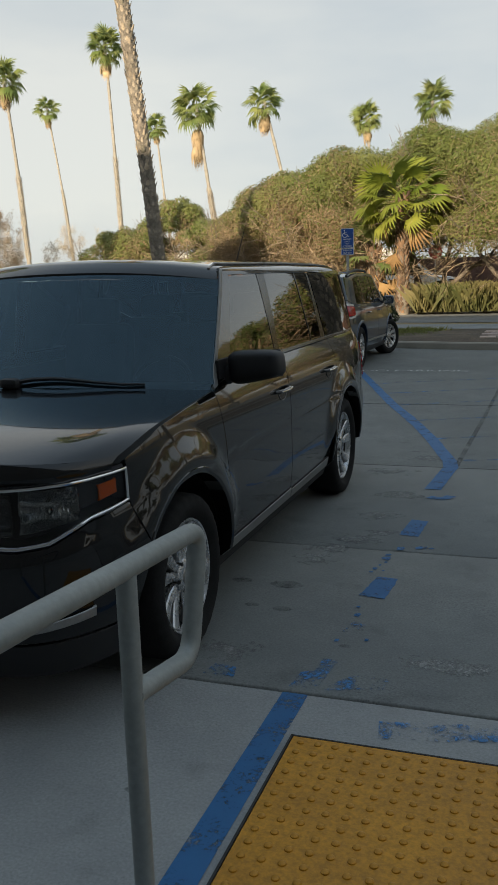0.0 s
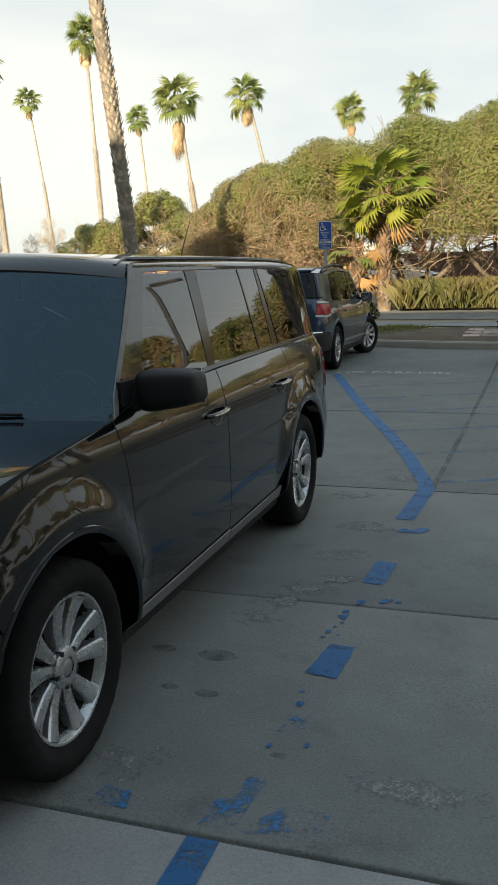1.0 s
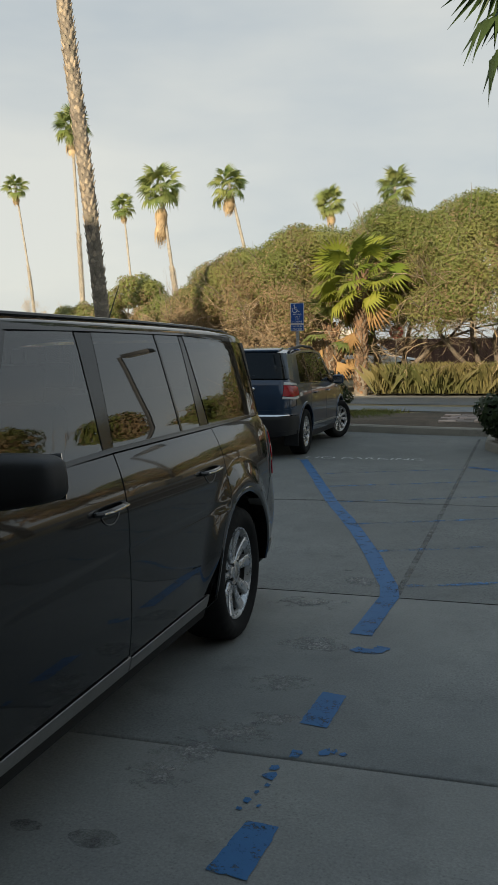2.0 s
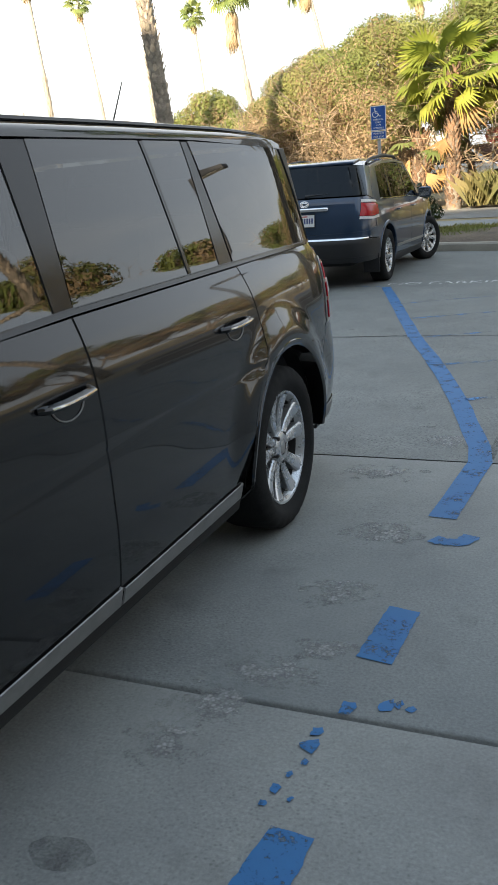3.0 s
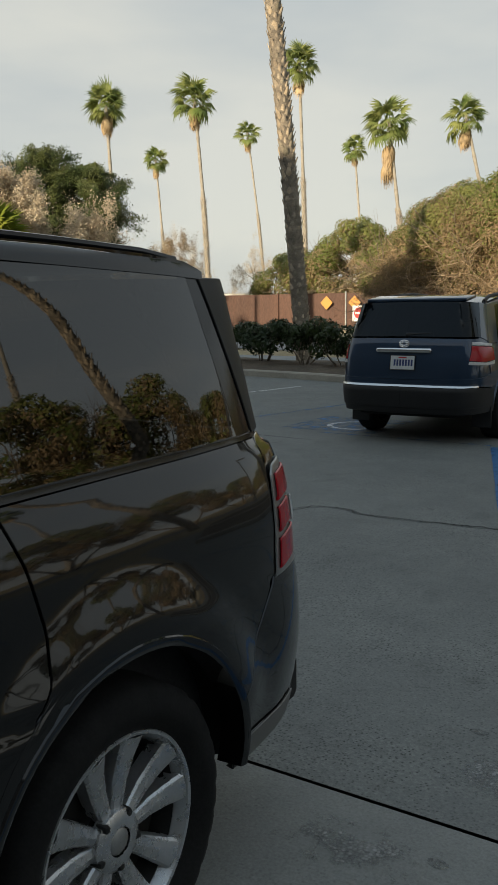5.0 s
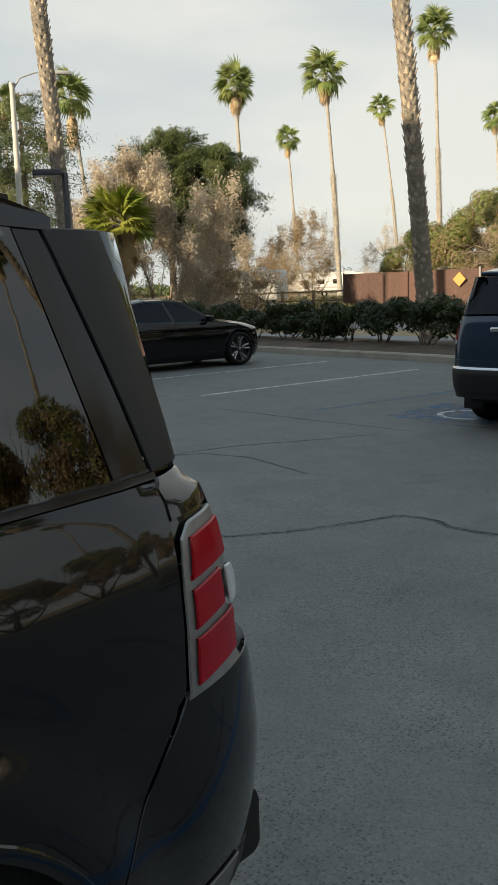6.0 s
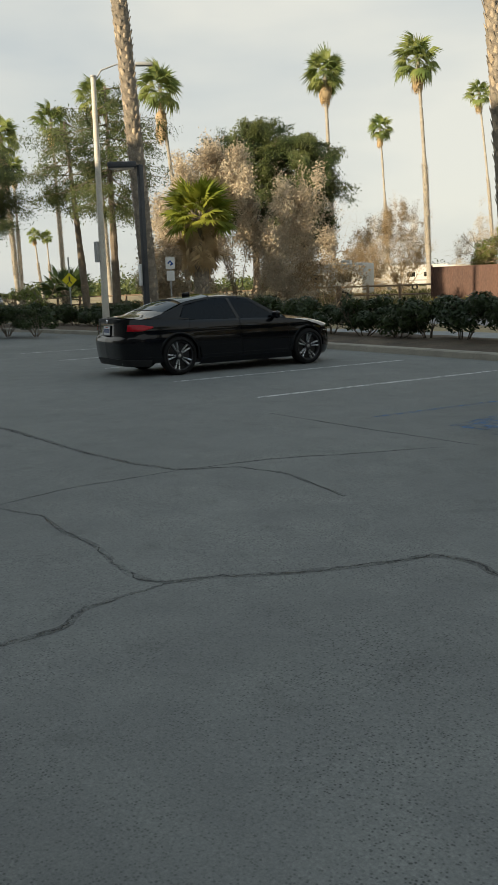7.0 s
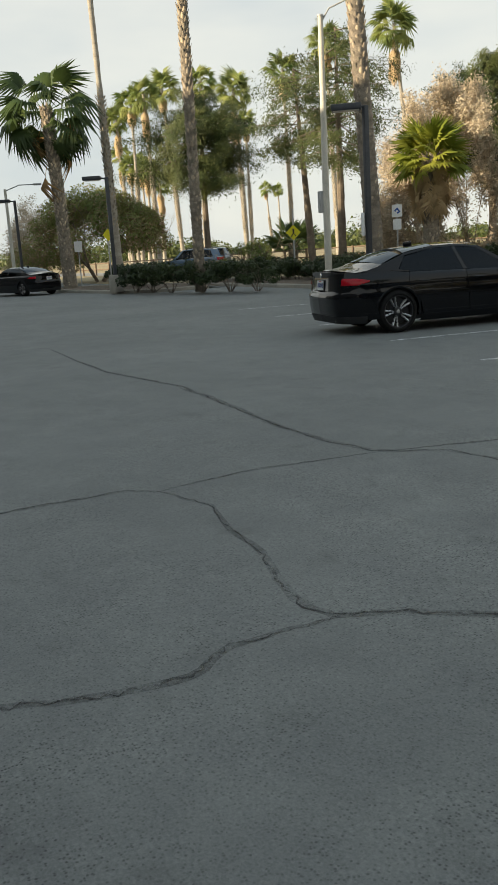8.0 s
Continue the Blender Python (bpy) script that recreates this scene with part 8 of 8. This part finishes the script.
s1 = post_sign(-31.8, 23.05, GZ(23), 3.0, face_to(-31.8, 23), ((0.44, 0.44, 2.05, M_SIGN_YELLOW, 45),), "yellow-green diamond crossing sign on a post")
part("sign_mark", strip([(-0.10, 1.88), (0.0, 2.02), (0.10, 1.90)], 0.05, -0.037), M_INK, s1, "black plain mark", smooth=False)
part("sign_mark", strip([(0.0, 2.0), (0.0, 2.2)], 0.07, -0.037), M_INK, s1, "black plain mark", smooth=False)
s2 = post_sign(-39.75, 17.6, 0, 2.9, face_to(-39.7, 17.6) + 35, ((0.42, 0.42, 2.6, M_SIGN_YELLOW, 45),), "yellow-green diamond sign turned aside")
s3 = post_sign(-26.2, 24.2, GZ(24), 2.75, face_to(-26.2, 24.2), ((0.36, 0.44, 2.50, M_SIGN_WHITE, 0), (0.30, 0.38, 2.02, M_SIGN_WHITE, 0)), "white parking sign with a dark symbol on a post")
part("sign_mark", strip([(-0.09, 2.48), (0.0, 2.58), (0.09, 2.46), (0.0, 2.42)], 0.07, -0.037), M_SIGN_BLUE, s3, "dark blue plain mark", smooth=False)
post_sign(-50.2, 19.2, 0, 2.7, face_to(-50, 19), ((0.45, 0.6, 2.3, M_SIGN_WHITE, 0),), "white sign beside the dark green tree")

# brown sheet fence with its signs
fence = thing("brown_fence", pose(0, 0, 0), "brown sheet metal fence around the yard", "fence")
fx = [(-27.2, 42.6), (-23.3, 42.9), (-19.3, 43.2), (-15.2, 43.6), (-11.1, 44.0), (-7.0, 44.3), (-3.0, 44.6), (1.0, 44.8), (5.0, 45.0), (9.0, 45.2)]
for (x0, y0), (x1, y1) in zip(fx, fx[1:]):
    n = 9
    g = Geo()
    top_z, low_z = GZ(y0) + 1.86, GZ(y0) + 0.02
    rows = []
    for k in range(n * 4 + 1):
        t = k / (n * 4)
        o = (0, 0.03, 0.03, 0)[k % 4]
        rows.append([(x0 + (x1 - x0) * t, y0 + (y1 - y0) * t + o, low_z), (x0 + (x1 - x0) * t, y0 + (y1 - y0) * t + o, top_z)])
    part("fence_panel", g.grid(rows), M_BROWN_FENCE, fence)
    part("fence_post", Geo().tube([(x0, y0 - 0.05, low_z - 0.1), (x0, y0 - 0.05, top_z + 0.08)], 0.045, 8), M_STEEL_POLE if x0 == -19.3 else M_BROWN_FENCE, fence)
for x, y in ((-20.35, 43.02), (-18.75, 43.12)):
    d = thing("fence_sign", pose(x, y - 0.05, GZ(43) + 1.35, 0, 0, 0), "faded orange diamond sign on the brown fence", "road sign", "fence signs")
    part("sign_plate", rounded_box(0.52, 0.01, 0.52, 0.004, 1, pose(0, 0, 0, 0, 45, 0)), M_SIGN_ORANGE, d)
ds = thing("fence_sign", pose(-18.45, 43.02, GZ(43) + 0.78), "white square sign with a red disc on the brown fence", "road sign", "fence signs")
part("sign_plate", rounded_box(0.78, 0.01, 0.82, 0.004, 1), M_SIGN_WHITE, ds)
part("red_disc", Geo().lathe([(0.0, 0.30), (0.004, 0.30), (0.004, 0.001)], 28, pose(0, -0.006, 0.02, 0, 0, -90)), M_SIGN_RED, ds, "red disc")
part("white_bar", Geo().box(-0.22, 0.22, -0.016, -0.012, -0.03, 0.07), M_SIGN_WHITE, ds, "white bar", smooth=False)

# wooden rail fence through the field
rf = thing("rail_fence", pose(0, 0, 0), "low brown post and rail fence across the dry field", "fence")
pts = [(-27.4, 43.0), (-31.5, 42.0), (-36, 41.0), (-41, 39.6), (-46, 38.0), (-51, 36.2), (-57, 34.0), (-63, 31.6), (-70, 29.0), (-78, 26.5)]
fine = along(pts, np.linspace(0, 1, 28))
for a, b in zip(fine, fine[1:]):
    za, zb = GZ(a[1]), GZ(b[1])
    part("post", Geo().box(a[0] - 0.06, a[0] + 0.06, a[1] - 0.06, a[1] + 0.06, za - 0.1, za + 1.05), M_WOOD_RAIL, rf)
    for h in (0.45, 0.95):
        part("rail", Geo().tube([(a[0], a[1], za + h), (b[0], b[1], zb + h)], 0.045, 6), M_WOOD_RAIL, rf)
for x, y, h in ((-28.0, 36.0, 1.1), (-31.0, 37.2, 1.0)):
    b = thing("bollard", pose(x, y, GZ(y)), "weathered wooden bollard at the road edge", "bollard", "bollards")
    part("post", Geo().tube([(0, 0, -0.1), (0, 0, h - 0.04), (0, 0, h)], [0.12, 0.12, 0.08], 10), M_WOOD_RAIL, b)


def trailer(x, y, w, d, h, yaw, label, stripe=True):
    """A white travel trailer seen over the fence."""
    root = thing("trailer", pose(x, y, GZ(y) - 0.06, 0, 0, yaw), label, "trailer", "white trailers")
    part("body", rounded_box(w, d, h - 0.5, 0.12, 3, pose(0, 0, 0.5 + (h - 0.5) / 2)), M_WHITE_PANEL, root)
    for k in range(max(2, int(w / 2))):
        part("window", rounded_box(0.9, 0.02, 0.5, 0.04, 2, pose(-w / 2 + 1.1 + 1.9 * k, -d / 2 - 0.005, h * 0.62)), M_PRIVACY, root, "dark window")
    if stripe:
        part("stripe", Geo().box(-w / 2 + 0.15, w / 2 - 0.15, -d / 2 - 0.008, -d / 2 - 0.004, h * 0.36, h * 0.42), M_SATIN, root, "grey stripe")
    for sx in (-0.8, 0.8):
        part("wheel", Geo().lathe([(-0.1, 0.2), (-0.1, 0.36), (0.1, 0.36), (0.1, 0.2)], 20, pose(sx, -d / 2 + 0.1, 0.36, 0, 0, 90)), M_TYRE, root)
    part("roof_vent", rounded_box(0.6, 0.5, 0.22, 0.05, 2, pose(0.6, 0, h + 0.1)), M_WHITE_PANEL, root)


trailer(-23.0, 51.5, 5.6, 2.4, 2.75, 4, "white travel trailer behind the brown fence")
trailer(-16.6, 53.0, 4.6, 2.4, 2.7, -6, "white trailer behind the brown fence")
trailer(-10.5, 52.0, 5.0, 2.4, 2.6, 3, "white trailer behind the shrubs")
trailer(-37.0, 46.0, 4.2, 2.2, 2.4, 20, "white vehicle body behind the dry bush")
trailer(-60.0, 84.0, 9.0, 2.5, 2.8, 25, "white trailer far across the field")
trailer(-74.0, 84.0, 9.0, 2.5, 2.8, 28, "white trailer far across the field", False)
trailer(-52.0, 84.0, 6.0, 2.5, 2.6, 20, "white trailer far across the field")

# further cars
crossover(pose(-4.0, 41.5, GZ(41), 0, 0, 100), M_WHITE_PAINT, "white car behind the shrubs beside a red sign", name="white_suv")
stop = post_sign(-3.9, 39.2, GZ(39), 2.35, 3, ((0.01, 0.01, 2.0, M_SIGN_RED, 0),), "red round sign on a post behind the shrubs")
part("sign_disc", Geo().lathe([(0.0, 0.34), (0.008, 0.34), (0.008, 0.001)], 8, pose(0, -0.03, 2.2, 0, 0, -90)), M_SIGN_RED, stop, "red octagon")
part("white_bar", Geo().box(-0.20, 0.20, -0.046, -0.042, 2.14, 2.26), M_SIGN_WHITE, stop, "white bar", smooth=False)
crossover(pose(-50.1, 24.9, GZ(25), 0, 0, -40), M_BLUE_CAR, "grey-blue car behind the hedge", name="grey_blue_suv")
coupe_sedan(pose(-44.9, 13.6, 0, 0, 0, -68), M_JET_PAINT, "black saloon parked beyond the dark fan palm")
kerb("kerb", [(-38.0, 21.0), (-42.0, 20.4), (-45.8, 18.6), (-46.6, 16.8), (-45.6, 15.6), (-42.0, 15.9), (-36.0, 16.6), (-34.2, 17.6), (-34.0, 20.0)][::-1], "rounded concrete kerb around the end island")
sheet("planting_bed", [(-38.0, 20.9), (-42.0, 20.2), (-45.6, 18.5), (-46.4, 16.8), (-45.5, 15.8), (-42.0, 16.05), (-36.0, 16.75), (-34.4, 17.7), (-34.2, 20.9)], 0.13, M_BED, "brown soil of the end island", "planting bed")
